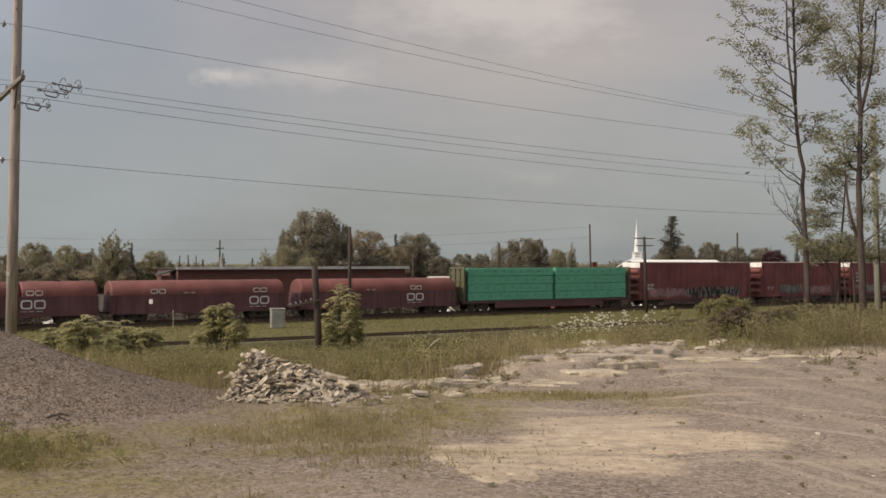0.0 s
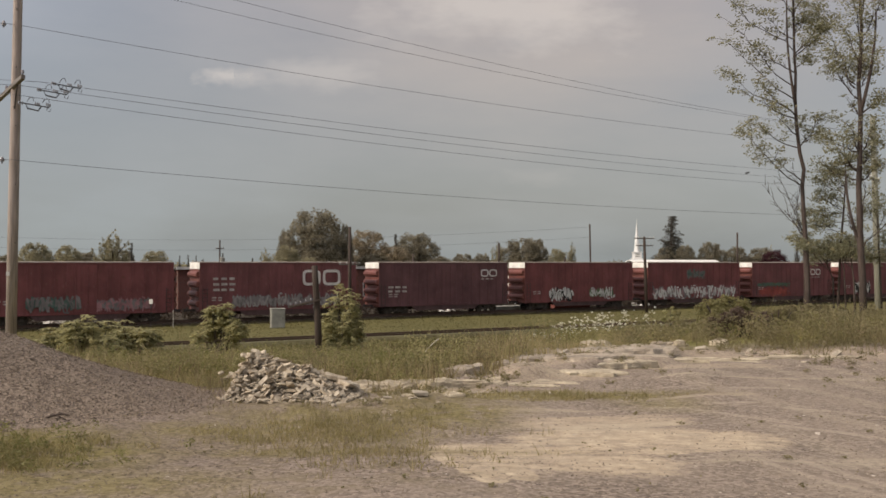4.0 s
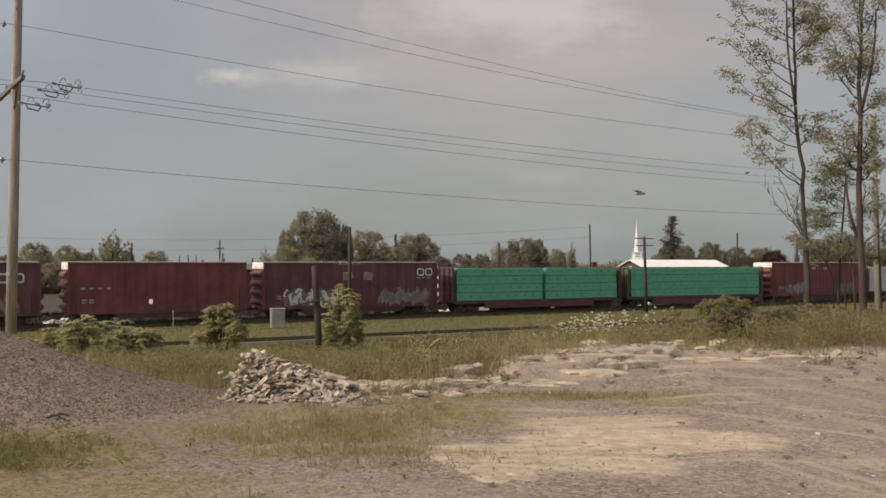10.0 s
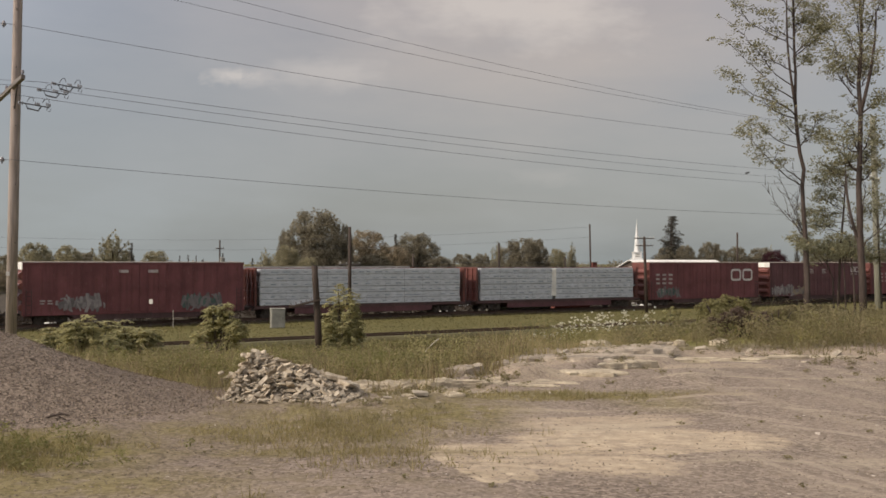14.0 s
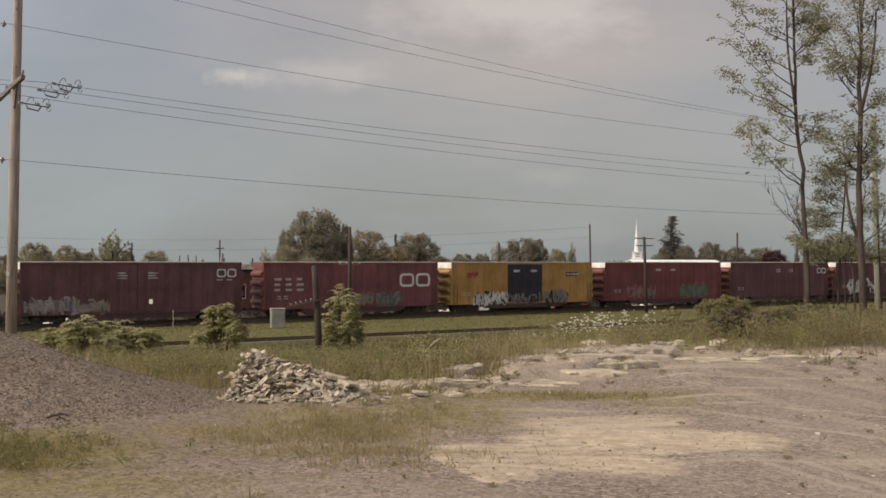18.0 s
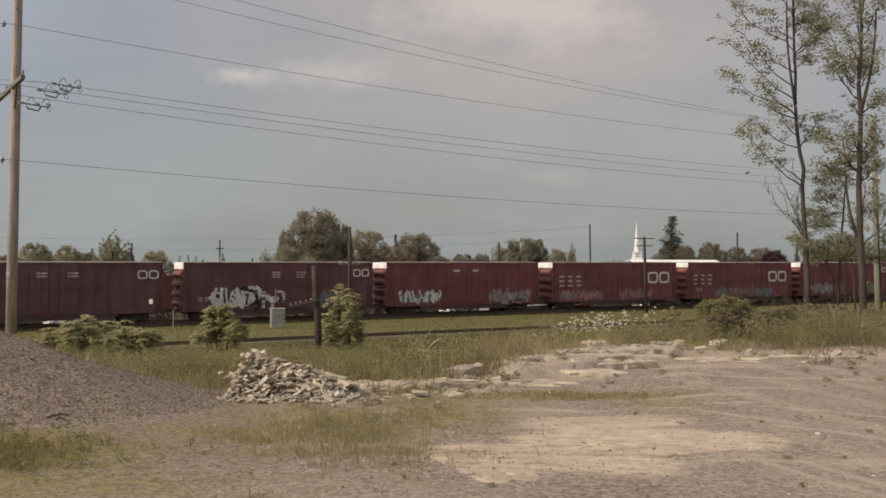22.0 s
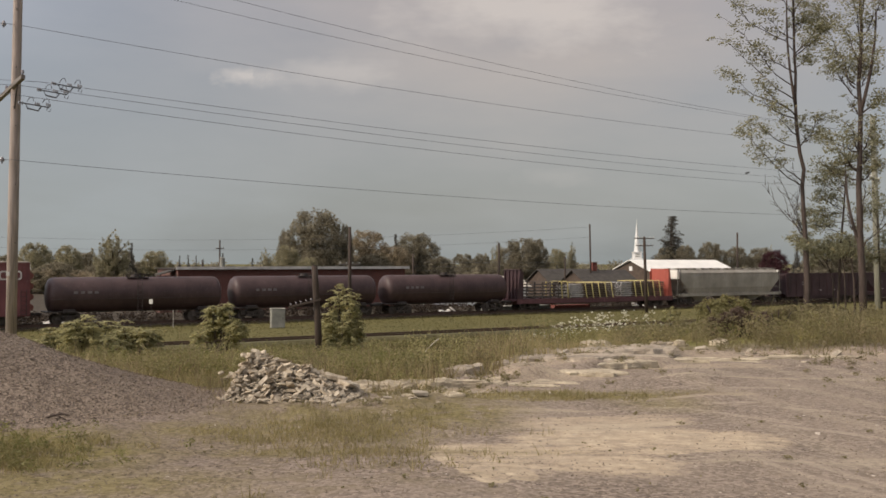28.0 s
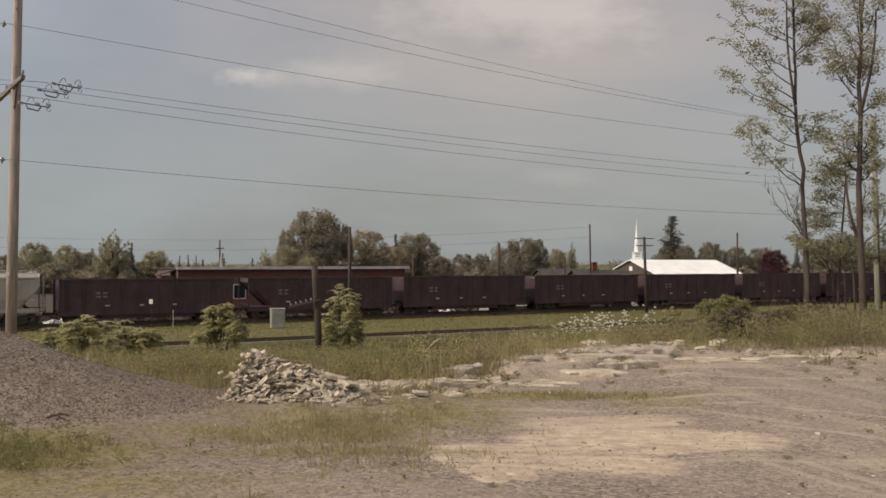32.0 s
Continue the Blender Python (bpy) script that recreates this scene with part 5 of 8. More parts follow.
# near-black leaves: the shade beneath the train is put into their colour
M_SHADELEAF = leafy("shade_dark_leaves", (0.048, 0.036, 0.028), (0.085, 0.064, 0.046), (0.09, 0.062, 0.045))
M_RANKGREEN = leafy("dark_green_weeds", (0.105, 0.100, 0.045), (0.20, 0.180, 0.085), (0.20, 0.15, 0.08))
M_STRAW = leafy("dry_straw", (0.20, 0.145, 0.085), (0.34, 0.26, 0.16), (0.3, 0.22, 0.13))
M_BROWNWEED = leafy("brown_bank_weeds", (0.19, 0.165, 0.085), (0.34, 0.29, 0.16), (0.32, 0.235, 0.15))
M_BRUSH = leafy("sunlit_brush", (0.265, 0.242, 0.112), (0.445, 0.395, 0.19), (0.37, 0.29, 0.15))
M_WEED = leafy("low_weed_leaves", (0.165, 0.148, 0.068), (0.29, 0.245, 0.12), (0.28, 0.21, 0.12))
M_STALK = leafy("dead_shrub_twigs", (0.10, 0.068, 0.05), (0.19, 0.135, 0.10), (0.34, 0.27, 0.2))


def grown(name, vf, material, parent, label=""):
    ob = new(name, quads(name, vf[0], vf[1], material))
    ob.parent = parent
    if label:
        ob["label"] = label
    return ob


def broad_crown(seed, count, size, shape="dome"):
    """A broad crown on z = 0, one wide and one high: lumps of leaves over a closed inner mass."""
    rnd = random.Random(seed)
    cs, rs = [], []
    lumps = {"dome": 190, "feather": 190, "low": 120}[shape]
    # leaders of a feathery tree, tallest near the middle
    spires = []
    for k in range(13):
        a, d = rnd.uniform(0, 2 * math.pi), 0.42 * rnd.random() ** 0.6
        spires.append((d * math.cos(a), d * math.sin(a), 0.97 * (1 - 0.75 * d * rnd.uniform(0.7, 1.2))))
    spires[0] = (0.03, 0.0, 0.97)
    for k in range(lumps):
        v = (k + rnd.random()) / lumps
        if shape == "dome":
            reach, r = 0.47 * (math.sin(math.pi * min(0.95, 0.22 + 0.74 * v)) ** 0.5), rnd.uniform(0.05, 0.10)
        elif shape == "feather":
            spire = spires[k % len(spires)]
            up = spire[2] * (1 - 0.8 * (1 - v) ** 1.2)
            thin = 0.19 * (1 - 0.72 * v)
            cs.append((spire[0] * (0.6 + 0.4 * v) + rnd.gauss(0, 0.5) * thin, spire[1] * (0.6 + 0.4 * v) + rnd.gauss(0, 0.5) * thin, up))
            rs.append(max(0.028, thin * rnd.uniform(0.35, 0.65)))
            continue
        else:
            reach, r = 0.48 * (1 - v ** 3) ** 0.6, rnd.uniform(0.06, 0.11)
        a = rnd.uniform(0, 2 * math.pi)
        rad = reach * rnd.uniform(0.8, 1.08)
        cs.append((rad * math.cos(a), rad * math.sin(a), 0.10 + (0.92 - 0.10) * v))
        rs.append(r)
        if k % 5 == 0:
            cs.append((0.4 * rad * math.cos(a + 2), 0.4 * rad * math.sin(a + 2), 0.06 + 0.74 * v))
            rs.append(max(0.05, 0.40 * reach))
    return leaf_cloud(cs, rs, count, size, rnd, 0.8)


def conifer_crown(w, h, seed, count, size):
    rnd = random.Random(seed)
    cs, rs = [], []
    levels = 24
    for i in range(levels):
        v = i / (levels - 1)
        r = w / 2 * (1 - v) ** 0.9 + 0.035 * w
        for k in range(max(3, int(11 * (1 - v)) + 2)):
            a = rnd.uniform(0, 2 * math.pi)
            rr = r * rnd.uniform(0.35, 0.98)
            cs.append((rr * math.cos(a), rr * math.sin(a), h * (0.08 + 0.90 * v) - 0.25 * rr))
            rs.append(max(0.085 * w, r * 0.46))
    return leaf_cloud(cs, rs, count, size, rnd, 0.7)


FAR_TREES = {}


def far_tree(kind, x, y, z, w, h, label, turn=0.0):
    """A tree far behind the railway: trunk, limbs and a crown of many small leaves."""
    if kind not in FAR_TREES:
        base = new("tree")
        seed = len(FAR_TREES) * 7 + 3
        if kind.startswith("conifer"):
            tube("trunk", [(0, 0, 0), (0.02, 0, 0.5), (0, 0.01, 0.97)], [0.03, 0.02, 0.004], M_BARK, base)
            vf = conifer_crown(0.42, 1.0, seed, 20000, 0.014)
            grown("crown", vf, M_CONIFER, base)
        else:
            tube("trunk", [(0, 0, 0), (0.015, 0, 0.3), (0, 0.02, 0.6)], [0.035, 0.026, 0.012], M_BARK, base)
            for k in range(5):
                a = k * 1.3 + seed
                tube("limb", [(0, 0, 0.22 + 0.05 * k), (0.12 * math.cos(a), 0.12 * math.sin(a), 0.42 + 0.05 * k), (0.28 * math.cos(a), 0.28 * math.sin(a), 0.55 + 0.05 * k)],
                     [0.016, 0.010, 0.004], M_BARK, base, 5)
            shape = "feather" if kind.startswith("feather") else "low" if kind.startswith("low") else "dome"
            vf = broad_crown(seed, 26000, 0.0125 if shape == "feather" else 0.0175, shape)
            tint = {"plum": M_PLUM, "ligh": M_FARLIGHT, "feat": M_FARLIGHT, "brow": M_FARBROWN}
            grown("crown", vf, tint.get(kind[:4], M_FAR), base)
        FAR_TREES[kind] = base
        ob = base
        ob.matrix_basis = pose(x, y, z, 0, 0, turn)
    else:
        ob = copy_thing(FAR_TREES[kind], pose(x, y, z, 0, 0, turn))
    ob.scale = (w / (0.42 if kind.startswith("conifer") else 1.0), w / (0.42 if kind.startswith("conifer") else 1.0), h)
    return tagged(ob, label, "tree", "trees beyond the railway")


# base of every far tree lies on the plain behind the tracks
PLAIN = -3.85
LAB = {"broad": "dense dark green broadleaf tree in the distance", "low": "low rounded dark tree in the distance",
       "brown": "thin brownish green tree in the distance", "feather": "pointed feathery light green tree in the distance", "light": "lighter green broadleaf tree in the distance", "conifer": "dark conifer in the distance", "plum": "purple-leaved tree beyond the hall"}
WESTERN_TREES = (
    ("broad", -84.30, 185, 7.04, 3.68),
    ("light", -77.31, 180, 7.07, 5.88),
    ("light", -75.84, 192, 5.94, 5.70),
    ("broad", -82.33, 200, 7.61, 4.32),
    ("broad", -77.07, 205, 8.05, 4.38),
    ("feather", -59.06, 170, 8.49, 8.17),
    ("broad", -61.60, 182, 6.06, 4.51),
    ("conifer", -59.00, 180, 2.36, 5.55),
    ("light", -55.91, 185, 6.60, 4.45),
    ("low", -60.36, 190, 7.91, 2.15),
    ("conifer", -60.99, 220, 1.44, 3.40),
    ("conifer", -59.56, 222, 1.58, 3.68),
    ("conifer", -57.45, 221, 1.18, 3.54),
    ("conifer", -56.75, 225, 1.20, 2.77),
    ("conifer", -49.88, 215, 1.79, 4.00),
    ("conifer", -45.11, 225, 1.61, 2.90),
)
MIDDLE_TREES = (
    ("feather", -29.89, 160, 5.14, 4.56),
    ("light", -25.61, 156, 4.83, 5.04),
    ("broad", -29.06, 177, 4.21, 8.33),
    ("broad", -23.53, 175, 12.49, 12.01),
    ("broad", -18.85, 178, 4.24, 9.64),
    ("light", -21.33, 150, 4.10, 2.95),
    ("brown", -14.83, 186, 9.29, 8.56),
    ("conifer", -9.49, 190, 2.94, 7.46),
    ("broad", -5.31, 190, 10.62, 8.03),
    ("brown", -9.19, 184, 7.66, 5.42),
    ("low", -0.44, 186, 6.64, 3.25),
    ("broad", 4.93, 230, 6.84, 4.30),
    ("broad", 8.98, 222, 5.28, 4.21),
)
HALL_TREES = (
    ("feather", 11.83, 205, 4.39, 6.82),
    ("broad", 16.42, 200, 10.95, 7.29),
    ("broad", 20.05, 203, 5.56, 7.26),
    ("light", 25.84, 215, 5.12, 5.28),
    ("feather", 27.80, 205, 3.41, 6.58),
    ("conifer", 57.97, 240, 11.6, 13.55),
    ("broad", 55.78, 238, 6.23, 5.95),
    ("broad", 60.09, 236, 5.90, 6.61),
    ("broad", 67.96, 240, 8.57, 7.41),
    ("broad", 75.80, 246, 6.73, 6.38),
    ("broad", 82.10, 246, 8.20, 6.09),
    ("feather", 83.84, 243, 3.47, 6.76),
    ("plum", 69.72, 200, 6.19, 4.79),
)
BACK_TREES = (
    ("conifer", 85.65, 230, 2.74, 6.63),
    ("broad", 95.09, 240, 9.99, 5.41),
    ("broad", 103.65, 240, 11.42, 5.98),
    ("broad", 112.22, 240, 11.42, 6.27),
    ("broad", 122.21, 240, 12.85, 6.84),
    ("low", 64.02, 236, 8.42, 2.82),
    ("low", 10.85, 190, 6.78, 2.15),
    ("low", -13.28, 180, 9.64, 3.63),
    ("low", -19.85, 172, 8.19, 3.13),
    ("low", -69.99, 172, 9.21, 2.11),
    ("low", -62.52, 174, 8.28, 2.11),
    ("low", -77.15, 172, 8.19, 2.11),
    ("broad", -119.07, 240, 14.28, 6.84),
    ("broad", -133.35, 240, 15.70, 5.98),
)
for kind, x, y, w, top in itertools.chain(WESTERN_TREES, MIDDLE_TREES, HALL_TREES, BACK_TREES):
    variant = kind if kind in ("conifer", "plum") else kind + "xyz"[int(abs(x)) % 3]
    far_tree(variant, x, y, PLAIN, w, top - PLAIN, LAB[kind], (x * 37 + y * 11) % 360)

# dark leaf strip added beyond the main line as the shade under the cars
rnd = random.Random(6)
tc, tr = [], []
for k in range(1500):
    a = rnd.uniform(-25, 170)
    p = on_track(a, rnd.uniform(89.0, 95.0))
    tc.append((p.x, p.y, land(p.x, p.y) + rnd.uniform(0.1, 0.9)))
    tr.append(rnd.uniform(0.4, 0.7))
tagged(new("trackside_growth", quads("trackside_growth", *leaf_cloud(tc, tr, 60000, 0.13, rnd), M_SHADELEAF)), "dark leaf strip added as the shade beneath the train", "weeds", kind="stuff")

# brown undergrowth at the feet of the western trees
cs, rs = [], []
for k in range(260):
    y = rnd.uniform(168, 176)
    x = rnd.uniform(-0.49, -0.325) * y
    cs.append((x, y, PLAIN + rnd.uniform(2.0, 5.3) * (0.75 + 0.4 * noise.noise((x * 0.2, 1, 3)))))
    rs.append(rnd.uniform(0.6, 1.2))
tagged(new("undergrowth", quads("undergrowth", *leaf_cloud(cs, rs, 16000, 0.2, rnd), M_FARBROWN)), "brownish undergrowth at the feet of distant trees", "undergrowth", kind="stuff")

# a hedge line closes the distance
rnd = random.Random(8)
hc, hr = [], []
for k in range(420):
    a = -62 + 124 * k / 419
    d = rnd.uniform(300, 360)
    hc.append((d * math.sin(radians(a)), d * math.cos(radians(a)), PLAIN + rnd.uniform(1.0, 4.5)))
    hr.append(rnd.uniform(2.0, 4.2))
for k in range(200):
    a = -27 + 56 * k / 199
    d = rnd.uniform(205, 235)
    hc.append((d * math.sin(radians(a)), d * math.cos(radians(a)), PLAIN + rnd.uniform(0.6, 3.6)))
    hr.append(rnd.uniform(1.2, 2.2))
hedge = new("far_woods", quads("far_woods", *leaf_cloud(hc, hr, 60000, 0.5, rnd), M_FAR))
tagged(hedge, "low band of distant woods on the horizon", "woods", kind="stuff")

# ------------------------------------------------------------ the locust trees on the bank


def bough(tree, start, end, r, rnd, pads, leafy_from, thick, bow=0.12):
    """A limb that bows from its start to its end, forks into twigs, and carries flat pads of leaves on its outer part."""
    a, b = Vector(start), Vector(end)
    d = b - a
    n = 8
    swing = Vector((rnd.uniform(-1, 1), rnd.uniform(-1, 1), rnd.uniform(-0.4, 0.4))) * 0.06 * d.length
    pts = []
    for k in range(n + 1):
        v = k / n
        sag = -bow * d.length * math.sin(math.pi * v)
        pts.append(a + d * v + swing * math.sin(2 * math.pi * v) + Vector((0, 0, sag)) + Vector((rnd.uniform(-1, 1), rnd.uniform(-1, 1), rnd.uniform(-1, 1))) * 0.025 * (0 < k < n))
    tube("limb", pts, [r * (1 - 0.82 * k / n) for k in range(n + 1)], M_BARK, tree, 6)
    for k in range(2, n + 1):
        for q in range(2):
            if rnd.random() < 0.25:
                continue
            w = Vector((rnd.uniform(-1, 1), rnd.uniform(-1, 1), rnd.uniform(-0.35, 0.6))).normalized()
            e = pts[k] + (w * 0.8 + d.normalized() * 0.5) * rnd.uniform(0.18, 0.42)
            tube("twig", [pts[k], pts[k].lerp(e, 0.5) + Vector((0, 0, 0.03)), e], [0.009, 0.006, 0.003], M_BARK, tree, 4)
            if k / n >= leafy_from:
                pads.append((e, thick * rnd.uniform(0.55, 1.15)))
    if leafy_from <= 1:
        pads.append((pts[-1], thick * 1.1))


def stem_at(pts, z):
    """The point of a stem at the height z."""
    for p, q in zip(pts[:-1], pts[1:]):
        if p.z <= z <= q.z:
            return p.lerp(q, (z - p.z) / (q.z - p.z))
    return pts[-1]


def locust(x, y, rise, r, limbs, seed, label, leaves=46, bark=None, fork=()):
    """A locust tree: a bent stem through (sideways, height above the datum), boughs (from height, sideways, height, leafiness) and leaf pads."""
    z = land(x, y) - 0.08
    rnd = random.Random(seed)
    tree = thing("locust_tree", label, "tree", pose(x, y, z), "locust trees on the bank")
    pts = [Vector((dx, 0.10 * math.sin(seed + 0.5 * k), h - z)) for k, (dx, h) in enumerate(rise)]
    pts[0].z = 0.0
    top = pts[-1].z
    tube("trunk", pts, [r * (1.0 - 0.72 * p.z / top) for p in pts], bark or M_BARK, tree, 10)
    pads = [(pts[-1], 0.3), (pts[-1] + Vector((0.1, 0, 0.25)), 0.3)]
    stems = [pts]
    for h0, dx, h1 in fork:
        a = stem_at(pts, h0 - z)
        b = Vector((dx, rnd.uniform(-0.3, 0.3), h1 - z))
        side = [a.lerp(b, v) + Vector((0.10 * math.sin(3.1 * v) * (1 if dx > a.x else -1), 0, 0)) for v in np.linspace(0, 1, 7)]
        tube("trunk", side, [r * 0.52 * (1 - 0.6 * v) for v in np.linspace(0, 1, 7)], bark or M_BARK, tree, 8)
        stems.append(side)
    for h0, dx, h1, much in limbs:
        a = stem_at(pts, h0 - z - 0.30 * abs(dx - stem_at(pts, h0 - z).x))
        d = rnd.uniform(-0.7, 0.7)
        bough(tree, a, (dx, d, h1 - z), max(0.012, r * 0.24), rnd, pads, 0.36 if much > 0 else 2.0, 0.235 * max(much, 0.2), 0.05 if h1 > h0 else -0.08)
    cs = [tuple(p) for p, _ in pads]
    grown("crown", leaf_cloud(cs, [q for _, q in pads], leaves * len(pads), 0.041, rnd, 0.6), M_LOCUST, tree, "sparse feathery leaf clusters")
    return tree


locust(10.34, 27, [(0.0, 0.43), (-0.02, 1.15), (-0.06, 2.28), (-0.11, 3.08), (-0.13, 3.88), (-0.06, 4.37), (-0.16, 4.85), (-0.24, 5.65), (-0.27, 6.45), (-0.26, 7.1), (-0.31, 7.74), (-0.34, 8.54), (-0.37, 9.35), (-0.42, 10.47)], 0.082,
       [(4.45, -1.93, 5.33, 1.3), (4.37, -1.25, 4.98, 1.0), (5.36, -1.45, 5.78, 1.1), (5.33, -0.9, 5.97, 1.1), (5.25, 0.55, 5.92, 1.0), (5.17, 0.19, 5.36, 0.8), (5.57, 0.06, 5.84, 0.8), (6.37, -1.86, 7.13, 1.2), (6.29, -1.49, 6.78, 0.9), (6.21, -1.57, 6.39, 0.5), (6.94, -2.18, 8.12, 1.1), (7.26, -2.06, 8.48, 0.8), (7.42, -1.25, 7.98, 1.2), (8.22, -1.9, 9.06, 1.0), (8.38, -1.33, 8.9, 1.0), (7.42, 0.19, 7.61, 0.9), (7.9, 0.67, 8.57, 1.4), (7.74, 0.19, 8.38, 1.5), (8.7, 0.43, 8.99, 1.2), (8.78, -0.93, 9.35, 1.1), (8.22, -0.05, 8.7, 1.3), (8.86, 0.19, 9.83, 1.2)],
       4, "tall thin locust tree with sparse leaves on the bank", fork=((6.13, -0.58, 9.51),))
locust(10.40, 27.2, [(0.0, 0.5), (-0.05, 1.47), (-0.1, 2.44), (-0.13, 2.85)], 0.055,
       [(2.85, -0.89, 4.63, 0), (2.77, -0.68, 4.06, 0), (2.61, -0.52, 3.66, 0), (2.28, -0.47, 3.42, 0), (2.77, -0.99, 3.98, 0), (2.85, -0.44, 4.39, 0), (2.28, 0.05, 2.44, 0.9), (2.36, -0.24, 2.19, 0.9), (2.28, 0.21, 2.12, 0.8)],
       9, "dead bare shoots beside the tall locust", fork=())
locust(11.09, 25, [(0.0, 0.08), (-0.04, 1.19), (-0.12, 2.24), (-0.15, 2.98), (-0.18, 3.72), (-0.15, 4.32), (-0.13, 4.91), (-0.09, 5.66), (-0.12, 6.4), (-0.04, 7.14), (0.0, 7.89), (-0.03, 8.78), (-0.06, 9.67)], 0.105,
       [(6.55, -0.71, 7.5, 1.2), (6.7, -0.37, 7.37, 1.2), (6.25, -0.86, 6.85, 1.1), (6.4, -0.52, 7.08, 1.1), (6.7, 0.45, 7.41, 1.3), (6.4, 0.27, 6.88, 1.2), (7.74, -0.45, 8.45, 1.2), (7.74, 0.33, 8.51, 1.4), (5.8, 0.45, 6.07, 1.2), (5.66, -0.33, 5.86, 0.5), (4.76, -0.77, 5.09, 1.3), (4.69, -0.45, 5.27, 1.2), (4.69, 0.22, 5.24, 1.4), (4.47, 0.48, 4.79, 1.2), (4.32, -0.95, 4.76, 0.9), (4.17, -0.3, 4.44, 1.4), (4.02, -0.77, 4.29, 1.2), (4.02, 0.39, 4.29, 1.2), (7.14, -0.33, 7.98, 1.0), (8.18, -0.07, 9.08, 1.4), (2.24, -0.45, 2.98, 0), (2.24, 0.37, 2.9, 0), (2.68, 0.27, 3.72, 0)],
       15, "dark-trunked locust tree with feathery leaves", fork=((2.09, -0.36, 4.17), (5.66, 0.22, 8.33)))
locust(11.63, 28, [(0.0, 0.55), (0.08, 1.63), (0.1, 2.3), (0.17, 3.3), (0.22, 4.13), (0.2, 4.8), (0.13, 5.46)], 0.05,
       [(2.8, -0.77, 2.77, 1.0), (2.88, -0.45, 2.8, 0.8), (3.13, -0.58, 3.23, 1.2), (3.3, -0.23, 3.1, 1.0), (3.47, -0.53, 3.72, 1.1), (3.63, -0.17, 3.6, 1.0), (3.97, -0.7, 4.17, 1.1), (4.13, -0.33, 4.37, 1.1), (3.97, 0.38, 3.97, 1.0), (4.47, -0.07, 4.33, 0.9), (2.97, 0.3, 2.73, 0.8), (4.63, 0.3, 5.1, 0.9), (2.13, -0.53, 2.2, 1.3), (2.13, -0.03, 2.13, 1.3), (2.13, 0.47, 2.2, 1.2)],
       21, "young locust with tiers of drooping leaves", 34, fork=())
locust(11.35, 27.5, [(0.0, 0.57), (-0.03, 1.23), (-0.2, 1.63), (-0.43, 1.93)], 0.045,
       [(1.63, -0.69, 2.16, 1.2), (1.72, -0.38, 2.26, 1.2), (1.55, -0.07, 2.13, 1.1)],
       27, "crooked locust sapling with drooping leaves", fork=())
locust(11.48, 26.5, [(0.0, 0.34), (-0.06, 1.16), (-0.13, 1.79), (-0.19, 2.11)], 0.045,
       [(1.64, -0.43, 2.08, 1.2), (1.72, 0.09, 2.17, 1.2), (1.79, -0.19, 2.35, 1.0)],
       29, "low locust sapling before the track", fork=())
locust(12.32, 29, [(0.0, 0.6), (-0.07, 1.46), (-0.14, 1.98)], 0.045,
       [(1.72, -0.35, 2.15, 1.1), (1.72, 0.12, 2.05, 1.1)],
       31, "leafy locust sapling on the bank", fork=())
locust(13.47, 29, [(0.0, 0.34), (-0.09, 1.46), (-0.16, 2.49), (-0.22, 3.36)], 0.045,
       [(2.84, -0.43, 3.39, 1.4), (2.84, 0.02, 3.67, 1.4), (2.15, -0.43, 2.22, 1.3), (2.15, 0.17, 2.49, 1.4), (3.18, -0.16, 3.96, 1.2), (1.8, -0.26, 1.94, 1.2)],
       33, "yellowish locust at the end of the bank", fork=())

# ------------------------------------------------------------ shrubs


def shrub(x, y, w, top, label, material, seed, leaves, size, stems=5, name="shrub", clumps=16, low=0.25):
    z = land(x, y) - 0.05
    h = top - z
    rnd = random.Random(seed)
    bush = thing(name, label, "shrub", pose(x, y, z), "shrubs along the railway")
    cs, rs = [], []
    for k in range(stems):
        a = rnd.uniform(0, 2 * math.pi)
        q = (w * 0.33 * math.cos(a), w * 0.25 * math.sin(a), h * rnd.uniform(0.6, 0.85))
        tube("stem", [(0.1 * q[0], 0.1 * q[1], 0), (0.6 * q[0], 0.6 * q[1], q[2] * 0.5), q], [0.035, 0.022, 0.008], M_BARK, bush, 5)
    for k in range(clumps * 2):
        a = rnd.uniform(0, 2 * math.pi)
        v = rnd.random()
        rad = w * 0.42 * math.sqrt(rnd.random())
        cs.append((rad * math.cos(a), rad * math.sin(a) * 0.7, h * (low + (0.86 - low) * v) * (1 - 0.35 * (rad / (w * 0.5)) ** 2)))
        rs.append(min(w, h) * rnd.uniform(0.09, 0.17))
    grown("foliage", leaf_cloud(cs, rs, leaves, size, rnd, 0.75), material, bush)
    return bush


